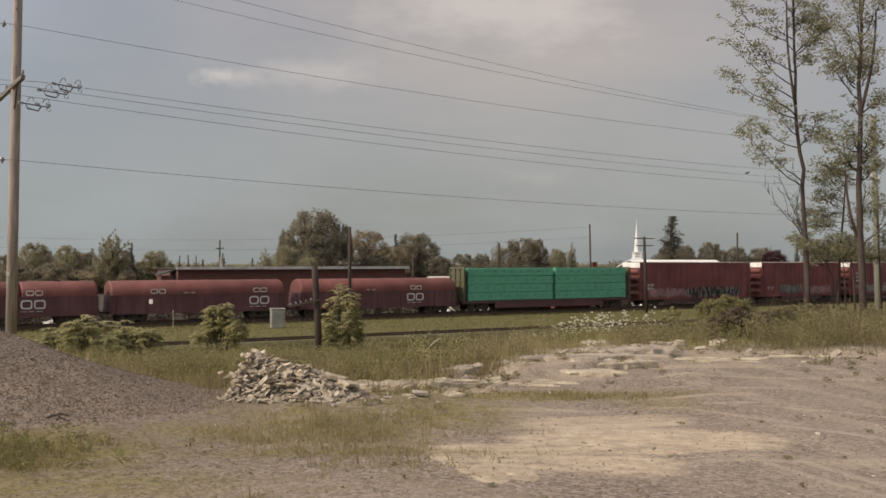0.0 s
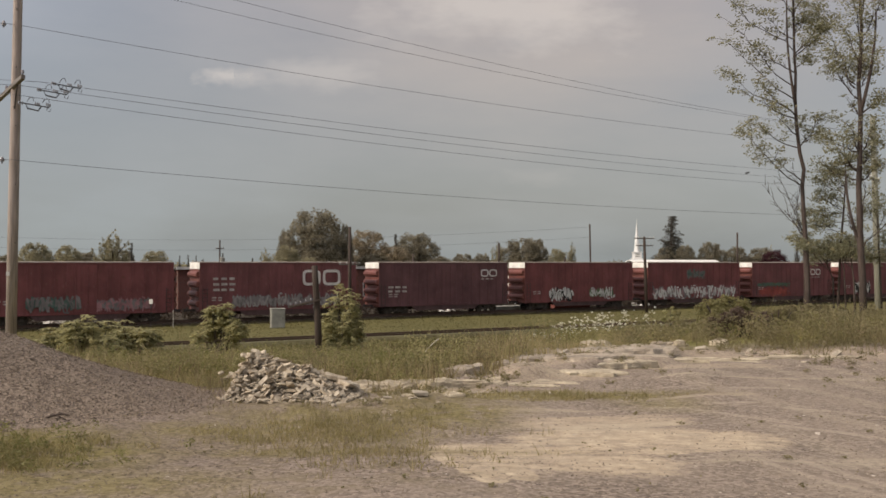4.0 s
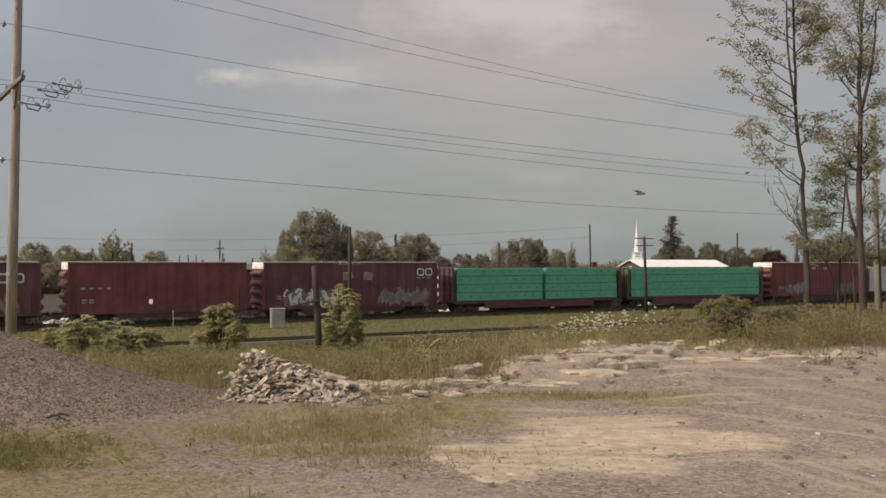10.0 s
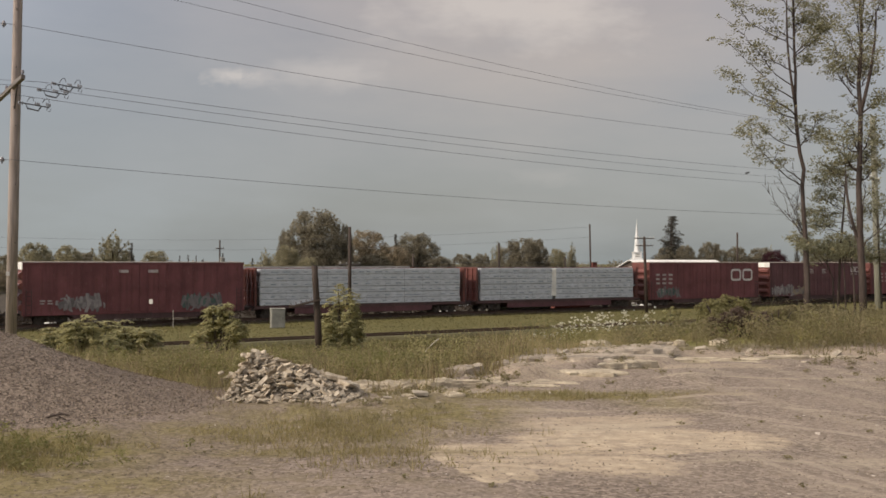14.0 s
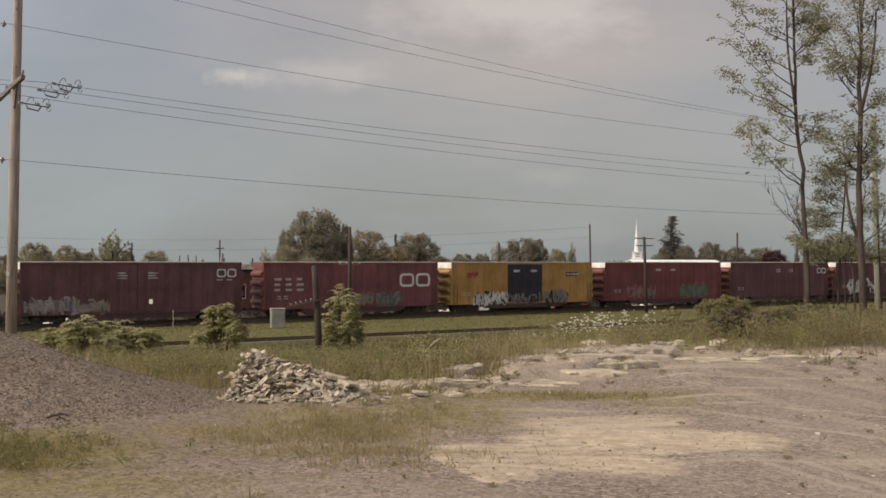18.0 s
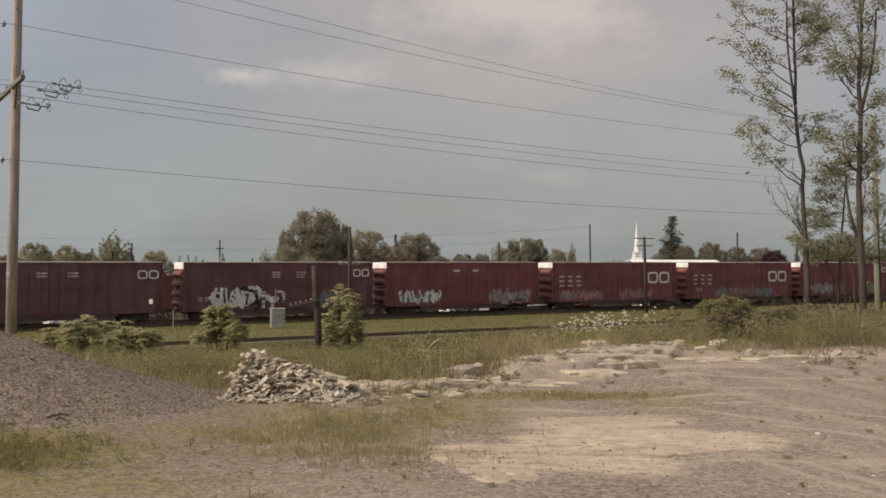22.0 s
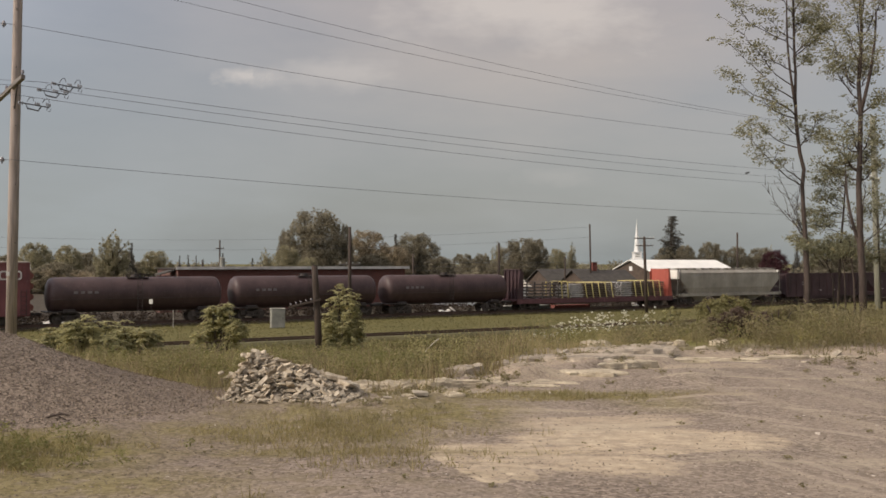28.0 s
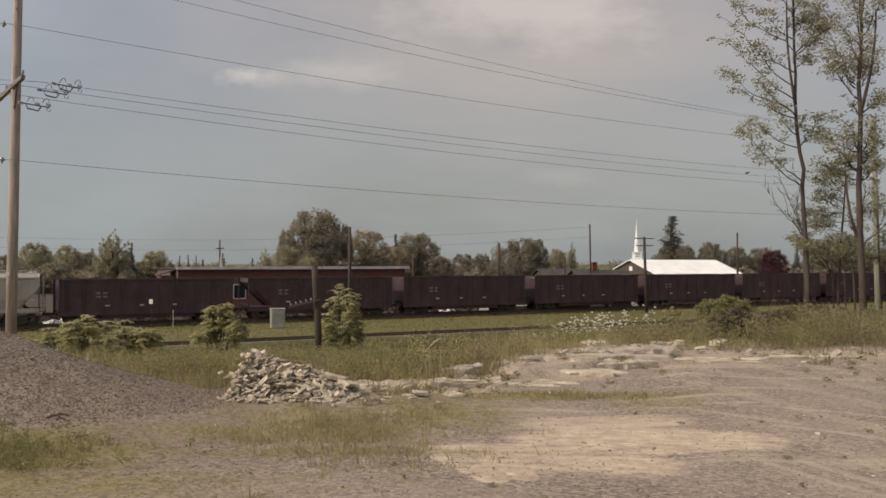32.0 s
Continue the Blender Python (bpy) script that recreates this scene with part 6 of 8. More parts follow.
def sumac(x, y, w, top, label, seed, stems, fronds, length, low=0.35, deep=0.6):
    """A sumac: crooked stems that end in tufts of long drooping fronds with paired leaflets."""
    z = land(x, y) - 0.05
    h = top - z
    rnd = random.Random(seed)
    bush = thing("sumac", label, "shrub", pose(x, y, z), "shrubs along the railway")
    verts, faces = [], []

    def leaflet(p, way, size):
        side = way.cross(Vector((rnd.uniform(-0.6, 0.6), rnd.uniform(-0.6, 0.6), 1))).normalized() * size * 0.21
        i = len(verts)
        verts.extend([p, p + way * size * 0.45 + side, p + way * size, p + way * size * 0.45 - side])
        faces.append((i, i + 1, i + 2, i + 3))

    for k in range(stems):
        u = (k + 0.5) / stems * 2 - 1
        e = Vector((0.5 * w * u * rnd.uniform(0.75, 1.0), w * deep * 0.4 * rnd.uniform(-1, 1), h * (low + (0.93 - low) * rnd.random() ** 0.7) * (1 - 0.30 * u * u)))
        tube("stem", [(0.25 * e.x, 0.25 * e.y, 0), (0.6 * e.x, 0.6 * e.y, 0.55 * e.z), e], [0.032, 0.022, 0.010], M_BARK, bush, 5)
        for q in range(int(2.8 * fronds)):
            a = rnd.uniform(0, 2 * math.pi)
            d = Vector((math.cos(a), math.sin(a), rnd.uniform(-0.1, 0.75))).normalized()
            p = e + Vector((rnd.uniform(-0.1, 0.1), rnd.uniform(-0.1, 0.1), rnd.uniform(-0.7, 0.05) * e.z * (1 - low)))
            ln = length * rnd.uniform(0.6, 1.15)
            across = d.cross(Vector((0, 0, 1))).normalized()
            for j in range(1, 8):
                v = j / 7
                c = p + d * ln * v - Vector((0, 0, 0.55 * ln * v * v))
                for s in (-1, 1):
                    leaflet(c, (across * s + d * 0.5 - Vector((0, 0, rnd.uniform(0.2, 0.9)))).normalized(), length * 0.44 * math.sin(math.pi * (0.2 + 0.7 * v)))
    grown("foliage", (verts, faces), M_SUMAC, bush)
    return bush


sumac(-4.39, 41.5, 1.73, 1.13, "upright leafy sumac beside a broken pole", 41, 22, 11, 0.42, 0.10)
sumac(-4.30, 40.5, 1.35, -0.2, "low dark leafy sumac beside a taller one", 40, 12, 9, 0.40, 0.12)
sumac(-10.5, 45, 2.30, 0.02, "small sumac with flat-topped leaves and bare stems", 42, 13, 13, 0.48, 0.42)
sumac(-10.36, 28, 1.83, 0.38, "low spreading sumac beside the gravel heap", 44, 13, 12, 0.36, 0.25)
sumac(-9.42, 29, 1.66, 0.20, "low leafy sumac in the weeds", 45, 11, 11, 0.36, 0.30)
sumac(-11.97, 29, 1.28, -0.03, "low sumac behind the gravel heap", 46, 8, 9, 0.34, 0.30)
sumac(-9.7, 27, 1.12, -0.29, "low sumac shoots at the foot of the heap", 43, 8, 9, 0.32, 0.2)
shrub(7.40, 24.4, 1.90, 1.0, "spreading green bush on the bank", M_BUSH, 47, 8800, 0.042, 8, clumps=38, low=0.25)
shrub(6.47, 20.6, 1.60, 0.80, "dead brown twiggy growth in a bush", M_STALK, 48, 8200, 0.032, 18, clumps=34)
shrub(7.45, 21.2, 1.25, 0.76, "brownish leafy bush beside dead twigs", M_BROWNWEED, 55, 3800, 0.034, 7, clumps=24, low=0.15)
shrub(8.45, 21.6, 1.9, 0.86, "brownish leafy brush on the bank", M_BROWNWEED, 53, 5200, 0.036, 8, clumps=30, low=0.15)
shrub(9.95, 22.4, 1.8, 0.84, "tall brownish weeds under the locust trees", M_BROWNWEED, 54, 4600, 0.036, 8, clumps=28, low=0.15)
shrub(6.58, 24, 0.71, 0.53, "low green bush on the bank", M_BUSH, 52, 2000, 0.042, 5)
shrub(9.16, 25, 1.19, 0.67, "low bank shrub under the locust trees", M_BUSH, 49, 2600, 0.045, 5)
shrub(10.61, 26, 1.39, 0.63, "yellow-green shrub under the locust trees", M_SUMAC, 50, 3400, 0.045, 6)
shrub(14.38, 60, 1.214, -0.58, "small round bush beside the track", M_SUMAC, 51, 700, 0.09, 3, clumps=8)

# ------------------------------------------------------------ poles and wires


def insulator(bm, p, s=1.0):
    x, y, z = p
    rod(bm, (x, y, z), (x, y, z + 0.06 * s), 0.018 * s, n=6)
    rod(bm, (x, y, z + 0.05 * s), (x, y, z + 0.10 * s), 0.055 * s, 0.045 * s, n=10)
    rod(bm, (x, y, z + 0.10 * s), (x, y, z + 0.15 * s), 0.045 * s, 0.02 * s, n=10)
    return bm


def plain_pole(name, x, y, base, top, r, label, arms=(), lean=0.0, material=None, arm_turn=35.0):
    p = thing(name, label, "utility pole", pose(x, y, base))
    h = top - base
    tube("pole", [(0, 0, -0.3), (lean * 0.5, 0, h * 0.5), (lean, 0, h)], [r * 1.1, r, r * 0.85], material or M_OLDPOLE, p, 10)
    for z, w, pins in arms:
        m = pose(lean * (z - base) / h, 0, z - base, 0, 0, arm_turn)
        arm = part("crossarm", boxed(-w / 2, w / 2, -0.05, 0.05, -0.06, 0.06, bevel=0.01), M_ARM, p)
        arm.matrix_basis = m
        for k in range(pins):
            bm = insulator(bmesh.new(), ((k / (pins - 1) - 0.5) * (w - 0.2), 0, 0.06), 1.0)
            part("insulator", bm, M_PALEPORC, arm)
    return p


def wire(name, p, q, sag, r, label, group="overhead wires"):
    """A hanging wire between two points."""
    p, q = Vector(p), Vector(q)
    pts = []
    for k in range(25):
        v = k / 24
        s = p.lerp(q, v)
        pts.append((s.x, s.y, s.z - 4 * sag * v * (1 - v)))
    ob = tube(name, pts, [r] * 25, M_WIRE, None, 5)
    return tagged(ob, label, "wire", group)


# the near line: one pole beside the gravel heap, the next behind the locust trees
PX, PY = -11.82, 26.0
QX, QY = 22.96, 50.0
near_pole = thing("utility_pole", "weathered wooden utility pole behind the gravel heap", "utility pole", pose(PX, PY, -0.75))
tube("pole", [(0, 0, -0.3), (0.06, 0, 4.5), (0.14, 0, 9.5), (0.17, 0, 11.6)], [0.145, 0.136, 0.118, 0.105], M_POLE, near_pole, 16)
arm = part("crossarm", boxed(-2.9, 1.5, -0.055, 0.055, -0.06, 0.06, bevel=0.012), M_ARM, near_pole)
arm.matrix_basis = pose(0.12, -0.19, 6.53 + 0.75, 0, 0, -57)
for k in (-2.8, -1.2, 1.42):
    part("insulator", insulator(bmesh.new(), (k, 0, 0.06), 0.9), M_PORCELAIN, arm)
for s in (-1, 1):
    part("brace", rodded((0.6 * s, 0.0, -0.04), (0, 0.03, -0.62), 0.02), M_IRON, arm)
for zz, side in ((8.23, -0.2), (4.50, -0.22)):
    part("side_insulator", insulator(bmesh.new(), (side, -0.1, zz + 0.75 - 0.08), 1.2), M_PORCELAIN, near_pole)
for k in range(5):
    part("pole_step", rodded((0.14, -0.1, 3.0 + 1.6 * k), (0.2, -0.2, 3.0 + 1.6 * k), 0.012), M_IRON, near_pole)
part("tag_plate", boxed(-0.05, 0.05, -0.19, -0.165, 2.1, 2.22), M_ALU, near_pole)
plain_pole("utility_pole", QX, QY, land(QX, QY) - 0.2, 9.4, 0.17, "tall wooden utility pole behind the locust trees",
           ((8.3, 2.2, 4), (6.1, 2.2, 4)), -0.3, M_GREYPOLE, 55)
A = Vector((PX, PY, 0))
B = Vector((QX - 0.25, QY, 0))
for dx, za, zb, sag, dy in ((0.12, 8.23, 7.77, 0.42, -0.1), (0.65, 6.73, 6.25, 0.32, 0.3), (0.25, 6.56, 5.89, 0.35, -0.1), (0.1, 6.25, 5.60, 0.40, -0.6),
                            (0.1, 4.51, 4.14, 0.30, -0.2)):
    wire("overhead_wire", (A.x + dx, A.y + dy, za), (B.x, B.y, zb), sag, 0.0065, "thin dark wire strung between utility poles")
    wire("overhead_wire", (A.x + dx, A.y + dy, za), (A.x - 24, A.y - 14, za + 0.1), 0.3, 0.0065, "thin dark wire running on past the pole")
for dy, za, zb in ((2.6, 10.52, 8.54), (0.2, 10.55, 8.48)):
    wire("overhead_wire", (A.x + 0.2, A.y + dy, za), (B.x, B.y, zb), 0.55, 0.0065, "high power wire above the lot")
wire("overhead_wire", (A.x, A.y, 11.0), (A.x - 24, A.y - 14, 11.0), 0.3, 0.011, "high power wire running on past the pole")


def fuse(x, y, z, label):
    """A line fuse cluster hung in a wire: bar, three insulator bells and looped jumpers."""
    f = thing("line_fuse", label, "line hardware", pose(x, y, z, 0, 0, 35), "line hardware by the pole")
    part("bar", rodded((-0.5, 0, 0.0), (0.55, 0, -0.10), 0.022), M_WIRE, f)
    for k, s in ((-0.45, 1), (0.12, 1), (0.5, -1)):
        bm = bmesh.new()
        for j in range(3):
            rod(bm, (k - 0.06 + 0.06 * j, 0, -0.01 * j), (k - 0.03 + 0.06 * j, 0, -0.01 * j), 0.075, 0.045, n=10)
        part("insulator_bell", bm, M_PORCELAIN, f)
    for k in (-0.12, 0.42):
        pts = [(k + 0.11 * math.cos(a) + 0.05 * math.sin(a), 0.02, 0.02 + 0.21 * math.sin(a)) for a in np.linspace(0.3, math.pi * 0.95, 9)]
        tube("jumper_loop", pts, [0.013] * 9, M_WIRE, f, 5)
    tube("fuse_tube", [(-0.28, 0.02, -0.02), (-0.20, 0.02, -0.19), (0.16, 0.02, -0.25), (0.27, 0.02, -0.08)], [0.024, 0.03, 0.03, 0.024], M_WIRE, f, 6)
    tube("hook", [(0.50, 0, -0.08), (0.45, 0, -0.22), (0.56, 0, -0.26), (0.60, 0, -0.14)], [0.014] * 4, M_WIRE, f, 5)
    f.scale = (0.72, 0.72, 0.72)
    return f


fuse(-10.39, 26.1, 6.62, "dark line fuse with looped jumpers on a wire")
fuse(-10.53, 25.5, 6.34, "dark line fuse hanging beside the pole")
fuse(-10.80, 25.0, 5.91, "dark line fuse below the crossarm")
splice = thing("wire_marker", "small dark marker clipped on a wire", "line hardware", pose(14.11, 44, 5.86))
part("marker", rodded((-0.08, 0, 0), (0.1, 0, 0.06), 0.05, 0.03), M_WIRE, splice)

# the old telegraph pole with a fallen crossarm
old = thing("telegraph_pole", "tarred old telegraph pole with a sagging crossarm", "utility pole", pose(-5.26, 40, land(-5.26, 40) - 0.1))
hh = 1.70 - land(-5.26, 40)
tube("pole", [(0.06, 0, -0.3), (0, 0, hh * 0.4), (-0.10, 0, hh * 0.8), (-0.15, 0, hh)], [0.155, 0.145, 0.135, 0.125], M_OLDPOLE, old, 12)
arm = part("crossarm", boxed(-1.25, 0.12, -0.04, 0.04, -0.045, 0.045, bevel=0.01), M_OLDPOLE, old)
arm.matrix_basis = pose(0.03, -0.2, 0.25 - land(-5.26, 40), 0, -14, 0)
for k in range(5):
    part("insulator", insulator(bmesh.new(), (-1.15 + 0.22 * k, 0, 0.045), 0.75), M_PORCELAIN, arm)

plain_pole("telegraph_pole", -8.05, 82, -3.7, 4.82, 0.15, "telegraph pole with crossarm between the tracks", ((1.60, 1.9, 4),), 0.0, None, 20)
plain_pole("telegraph_pole", 22.70, 106, -3.7, 4.66, 0.17, "telegraph pole with two crossarms beside the track", ((4.47, 2.6, 6), (3.65, 2.2, 6)), -0.25, None, 20)
plain_pole("utility_pole", -26.32, 112, -3.8, 4.43, 0.10, "pole with transformer before the brick building", ((3.43, 1.0, 2),), 0.0)
transformer = thing("transformer", "grey can transformer on a pole", "transformer", pose(-25.92, 111.6, 1.30))
part("can", rodded((0, 0, 0), (0, 0, 1.0), 0.3, n=14), M_BOX, transformer)
part("lid", rodded((0, 0, 1.0), (0, 0, 1.08), 0.32, 0.2, n=14), M_BOX, transformer)
plain_pole("utility_pole", 23.38, 150, PLAIN, 7.86, 0.14, "bare pole behind the train", (), -0.2)
plain_pole("utility_pole", 49.59, 160, PLAIN, 6.84, 0.17, "bare pole behind the hall", ())
plain_pole("utility_pole", 8.83, 150, PLAIN, 4.91, 0.18, "thin pole in front of distant trees", ())
plain_pole("utility_pole", -4.10, 130, PLAIN, 2.94, 0.16, "short post beside the brick building", ())
plain_pole("utility_pole", -28.38, 112, PLAIN, 2.10, 0.09, "thin post before the brick building", ())
plain_pole("utility_pole", 19.27, 150, PLAIN, 2.68, 0.15, "short post near the houses", ())
plain_pole("utility_pole", -71.12, 140, PLAIN, 6.20, 0.18, "distant pole carrying two wires", ())
for za, zb in ((5.70, 7.41), (4.20, 5.80)):
    wire("overhead_wire", (-71.12, 140, za), (23.11, 150, zb), 1.2, 0.014, "distant wire above the trees")
for za in (0.70, 1.28, 1.87):
    wire("overhead_wire", (-4.10, 130, za), (23.38, 150, za), 0.1, 0.016, "distant low wire behind the train")

# ------------------------------------------------------------ things by the tracks
cab = thing("relay_cabinet", "grey concrete relay cabinet on the grass between the tracks", "cabinet", pose(-14.09, 81, land(-14.09, 81) - 0.05, 0, 0, 18))
part("body", boxed(-0.58, 0.58, -0.45, 0.45, 0, 1.62, bevel=0.03), M_BOX, cab)
part("lid", boxed(-0.62, 0.62, -0.49, 0.49, 1.62, 1.74, bevel=0.03), M_BOX, cab)
part("door", boxed(-0.48, 0.48, -0.48, -0.45, 0.12, 1.52, bevel=0.01), M_BOX, cab)
part("handle", boxed(0.36, 0.40, -0.53, -0.48, 0.8, 1.0), M_IRON, cab)
sign = thing("marker_sign", "small white square sign on a dark post", "sign", pose(-23.33, 76, land(-23.33, 76)))
part("post", boxed(-0.015, 0.015, -0.03, 0.0, -0.2, -1.28 - land(-23.33, 76), bevel=0.004), M_IRON, sign)
part("plate", boxed(-0.15, 0.15, -0.05, -0.032, -1.56 - land(-23.33, 76), -1.19 - land(-23.33, 76), bevel=0.004), M_WHITEP, sign)
stake = thing("marker_post", "short pale post beside the far track", "post", pose(-22.98, 81, land(-22.98, 81)))
part("post", rodded((0, 0, -0.2), (0, 0, -2.30 - land(-22.98, 81)), 0.04, 0.035), M_CONC, stake)


# ------------------------------------------------------------ buildings beyond the tracks
def brick_material():
    n = Nodes("dark_red_brick", 0.9)
    b = n.add("ShaderNodeTexBrick")
    b.inputs["Scale"].default_value = 4.0
    b.inputs["Color1"].default_value = (0.16, 0.055, 0.042, 1)
    b.inputs["Color2"].default_value = (0.11, 0.042, 0.035, 1)
    b.inputs["Mortar"].default_value = (0.13, 0.10, 0.085, 1)
    m = n.add("ShaderNodeMapping")
    m.inputs["Rotation"].default_value = (radians(90), 0, 0)
    n.link(n.local, m.inputs[0])
    n.link(m.outputs[0], b.inputs[0])
    col = n.mix(n.ramp(n.noise(0.6, 4), 0.4, 0.7, 0, 0.5), b.outputs[0], (0.09, 0.04, 0.033))
    return n.done(col)


M_BRICK = brick_material()
M_FASCIA = plain("pale_roof_edge", (0.55, 0.52, 0.48), 0.7)
M_WHITEROOF = plain("white_metal_roof", (0.82, 0.80, 0.74), 0.5, 0, 0.5, 3, 0.12)
M_BROWNWALL = plain("brown_board_wall", (0.085, 0.062, 0.048), 0.85)
M_SHINGLE = plain("dark_grey_shingles", (0.062, 0.055, 0.048), 0.9)
M_WHITEWALL = plain("white_siding", (0.66, 0.655, 0.63), 0.6, 0, 0.8, 6, 0.15)
M_GLASS = plain("dark_window_glass", (0.02, 0.024, 0.028), 0.12, 0, 1, 3, 0.2, 0.0, 0.5)
M_REDCHIM = plain("red_chimney_brick", (0.17, 0.058, 0.045), 0.9)

bld = thing("brick_building", "long low dark red brick building with a pale roof edge", "building",
            Matrix.Translation(on_track(28.7, 105.5, -3.7)) @ Matrix.Rotation(HEADING, 4, "Z"))
BH = 4.75
part("wall", boxed(0, 28.6, 0, 9.0, -0.3, BH), M_BRICK, bld)
part("roof", boxed(-0.3, 28.9, -0.5, 9.4, BH, BH + 0.10), M_SHINGLE, bld)
part("fascia", boxed(-0.35, 28.95, -0.56, -0.5, BH - 0.06, BH + 0.26), M_FASCIA, bld, "pale painted roof edge")
for k in range(6):
    win = part("window", boxed(2.2 + k * 4.1, 3.7 + k * 4.1, -0.03, 0.02, 1.3, 3.0), M_FASCIA, bld)
    part("pane", boxed(2.3 + k * 4.1, 3.6 + k * 4.1, -0.045, -0.032, 1.4, 2.9), M_GLASS, win)
part("door", boxed(27.2, 28.2, -0.04, 0.02, 0, 2.1), M_BROWNWALL, bld)
shed = thing("brick_shed", "small brick shed with a sloping roof", "building", Matrix.Translation(on_track(26.5, 106.5, -3.7)) @ Matrix.Rotation(HEADING, 4, "Z"))
part("wall", boxed(0.6, 2.0, 0, 2.0, -0.3, 4.0), M_BRICK, shed)
bm = bmesh.new()
rv = [bm.verts.new(p) for p in ((0.4, -0.3, 4.05), (2.05, -0.3, 4.55), (2.05, 2.3, 4.55), (0.4, 2.3, 4.05), (0.4, -0.3, 4.17), (2.05, -0.3, 4.67), (2.05, 2.3, 4.67), (0.4, 2.3, 4.17))]
for f in ((0, 3, 2, 1), (4, 5, 6, 7), (0, 1, 5, 4), (1, 2, 6, 5), (2, 3, 7, 6), (3, 0, 4, 7)):
    bm.faces.new([rv[i] for i in f])
part("roof", bm, M_SHINGLE, shed)


def gable_house(name, label, category, m, L, W2, eave, ridge, wall_mat, roof_mat, over=0.4):
    """A house with its ridge along x, from the gable at x = 0."""
    h = thing(name, label, category, m)
    bm = bmesh.new()
    pro = [(-W2, -0.3), (W2, -0.3), (W2, eave), (0, ridge - 0.15), (-W2, eave)]
    a = [bm.verts.new((0, y, z)) for y, z in pro]
    b = [bm.verts.new((L, y, z)) for y, z in pro]
    bm.faces.new(a[::-1]), bm.faces.new(b)
    for i in range(5):
        bm.faces.new((a[i], a[(i + 1) % 5], b[(i + 1) % 5], b[i]))
    bmesh.ops.recalc_face_normals(bm, faces=bm.faces)
    part("wall", bm, wall_mat, h)
    drop = (ridge - eave) / W2 * over
    for s in (-1, 1):
        bm = bmesh.new()
        v = [(-over, 0, ridge), (L + over, 0, ridge), (L + over, s * (W2 + over), eave - drop), (-over, s * (W2 + over), eave - drop)]
        lo = [bm.verts.new(p) for p in v]
        hi = [bm.verts.new((p[0], p[1], p[2] + 0.14)) for p in v]
        bm.faces.new(lo), bm.faces.new(hi[::-1])
        for i in range(4):
            bm.faces.new((lo[i], lo[(i + 1) % 4], hi[(i + 1) % 4], hi[i]))
        bmesh.ops.recalc_face_normals(bm, faces=bm.faces)
        part("roof", bm, roof_mat, h)
    return h


hall = gable_house("church_hall", "church hall with a bright white roof and brown gable", "church", Matrix.Translation((34.6, 175, -3.7)) @ Matrix.Rotation(HEADING, 4, "Z"),
                   21.5, 6.6, 3.4, 5.9, M_BROWNWALL, M_WHITEROOF)
for k in range(3):
    part("window", boxed(-0.05, 0.02, -4.4 + k * 3.6, -2.9 + k * 3.6, 0.9, 2.4), M_GLASS, hall)
part("vent", boxed(-0.05, 0.02, -0.4, 0.4, 4.0, 4.8), M_WHITEWALL, hall)
spire = thing("church_spire", "slender white church spire with a louvred belfry", "church spire", pose(38.77, 190, -3.7))
part("tower", boxed(-0.95, 0.95, -0.95, 0.95, 0, 6.4, bevel=0.03), M_WHITEWALL, spire)
part("belfry", boxed(-0.8, 0.8, -0.8, 0.8, 6.4, 7.5, bevel=0.03), M_WHITEWALL, spire)
for k in range(2):
    part("louvre", boxed(-0.45, 0.45, -0.85, -0.802, 6.65 + 0.4 * k, 6.85 + 0.4 * k), M_BOX, spire)
part("cornice", boxed(-0.92, 0.92, -0.92, 0.92, 7.5, 7.65, bevel=0.03), M_WHITEWALL, spire)
part("steeple", rodded((0, 0, 7.65), (0, 0, 13.6), 0.60, 0.03, n=8), M_WHITEWALL, spire)
part("finial", rodded((0, 0, 13.5), (0, 0, 14.2), 0.03), M_WHITEWALL, spire)
ho = gable_house("house", "small house with a dark roof and red chimney", "house", pose(20.61, 150, -3.7, 0, 0, 20), 9.0, 4.0, 2.4, 4.2, M_BROWNWALL, M_SHINGLE)
chim = part("chimney", boxed(3.2, 4.0, -0.4, 0.4, 3.6, 5.5, bevel=0.02), M_REDCHIM, ho, "red brick chimney")
part("chimney_cap", boxed(3.1, 4.1, -0.5, 0.5, 5.5, 5.62), M_CONC, chim)
gable_house("house", "low house with a dark grey roof", "house", pose(26.60, 165, -3.7, 0, 0, 200), 11.0, 4.0, 2.4, 4.3, M_BROWNWALL, M_SHINGLE)
M_CREAMROOF = plain("cream_sheet_roof", (0.50, 0.455, 0.375), 0.6, 0, 0.6, 4, 0.2)
gable_house("house", "low house with a cream sheet roof and white gable", "house", pose(-1.56, 125, -3.85, 0, 0, 20), 12.2, 3.8, 2.5, 3.68, M_WHITEWALL, M_CREAMROOF)

# ------------------------------------------------------------ heaps on the lot


def gravel_material():
    n = Nodes("crushed_grey_gravel", 0.95, 0, 0.15)
    v = n.add("ShaderNodeTexVoronoi")
    v.inputs["Scale"].default_value = 42.0
    n.link(n.place, v.inputs[0])
    col = n.mix(n.ramp(v.outputs["Color"], 0.2, 0.8), (0.092, 0.070, 0.054), (0.268, 0.213, 0.165))
    col = n.mix(n.ramp(n.noise(22.0, 4, n.place), 0.55, 0.8, 0, 0.5), col, (0.27, 0.22, 0.18))
    col = n.mix(n.ramp(n.noise(0.9, 4, n.place), 0.4, 0.7, 0, 0.4), col, (0.16, 0.125, 0.10))
    n.bump(v.outputs[0], 0.55, 0.025)
    return n.done(col)


M_GRAVEL = gravel_material()


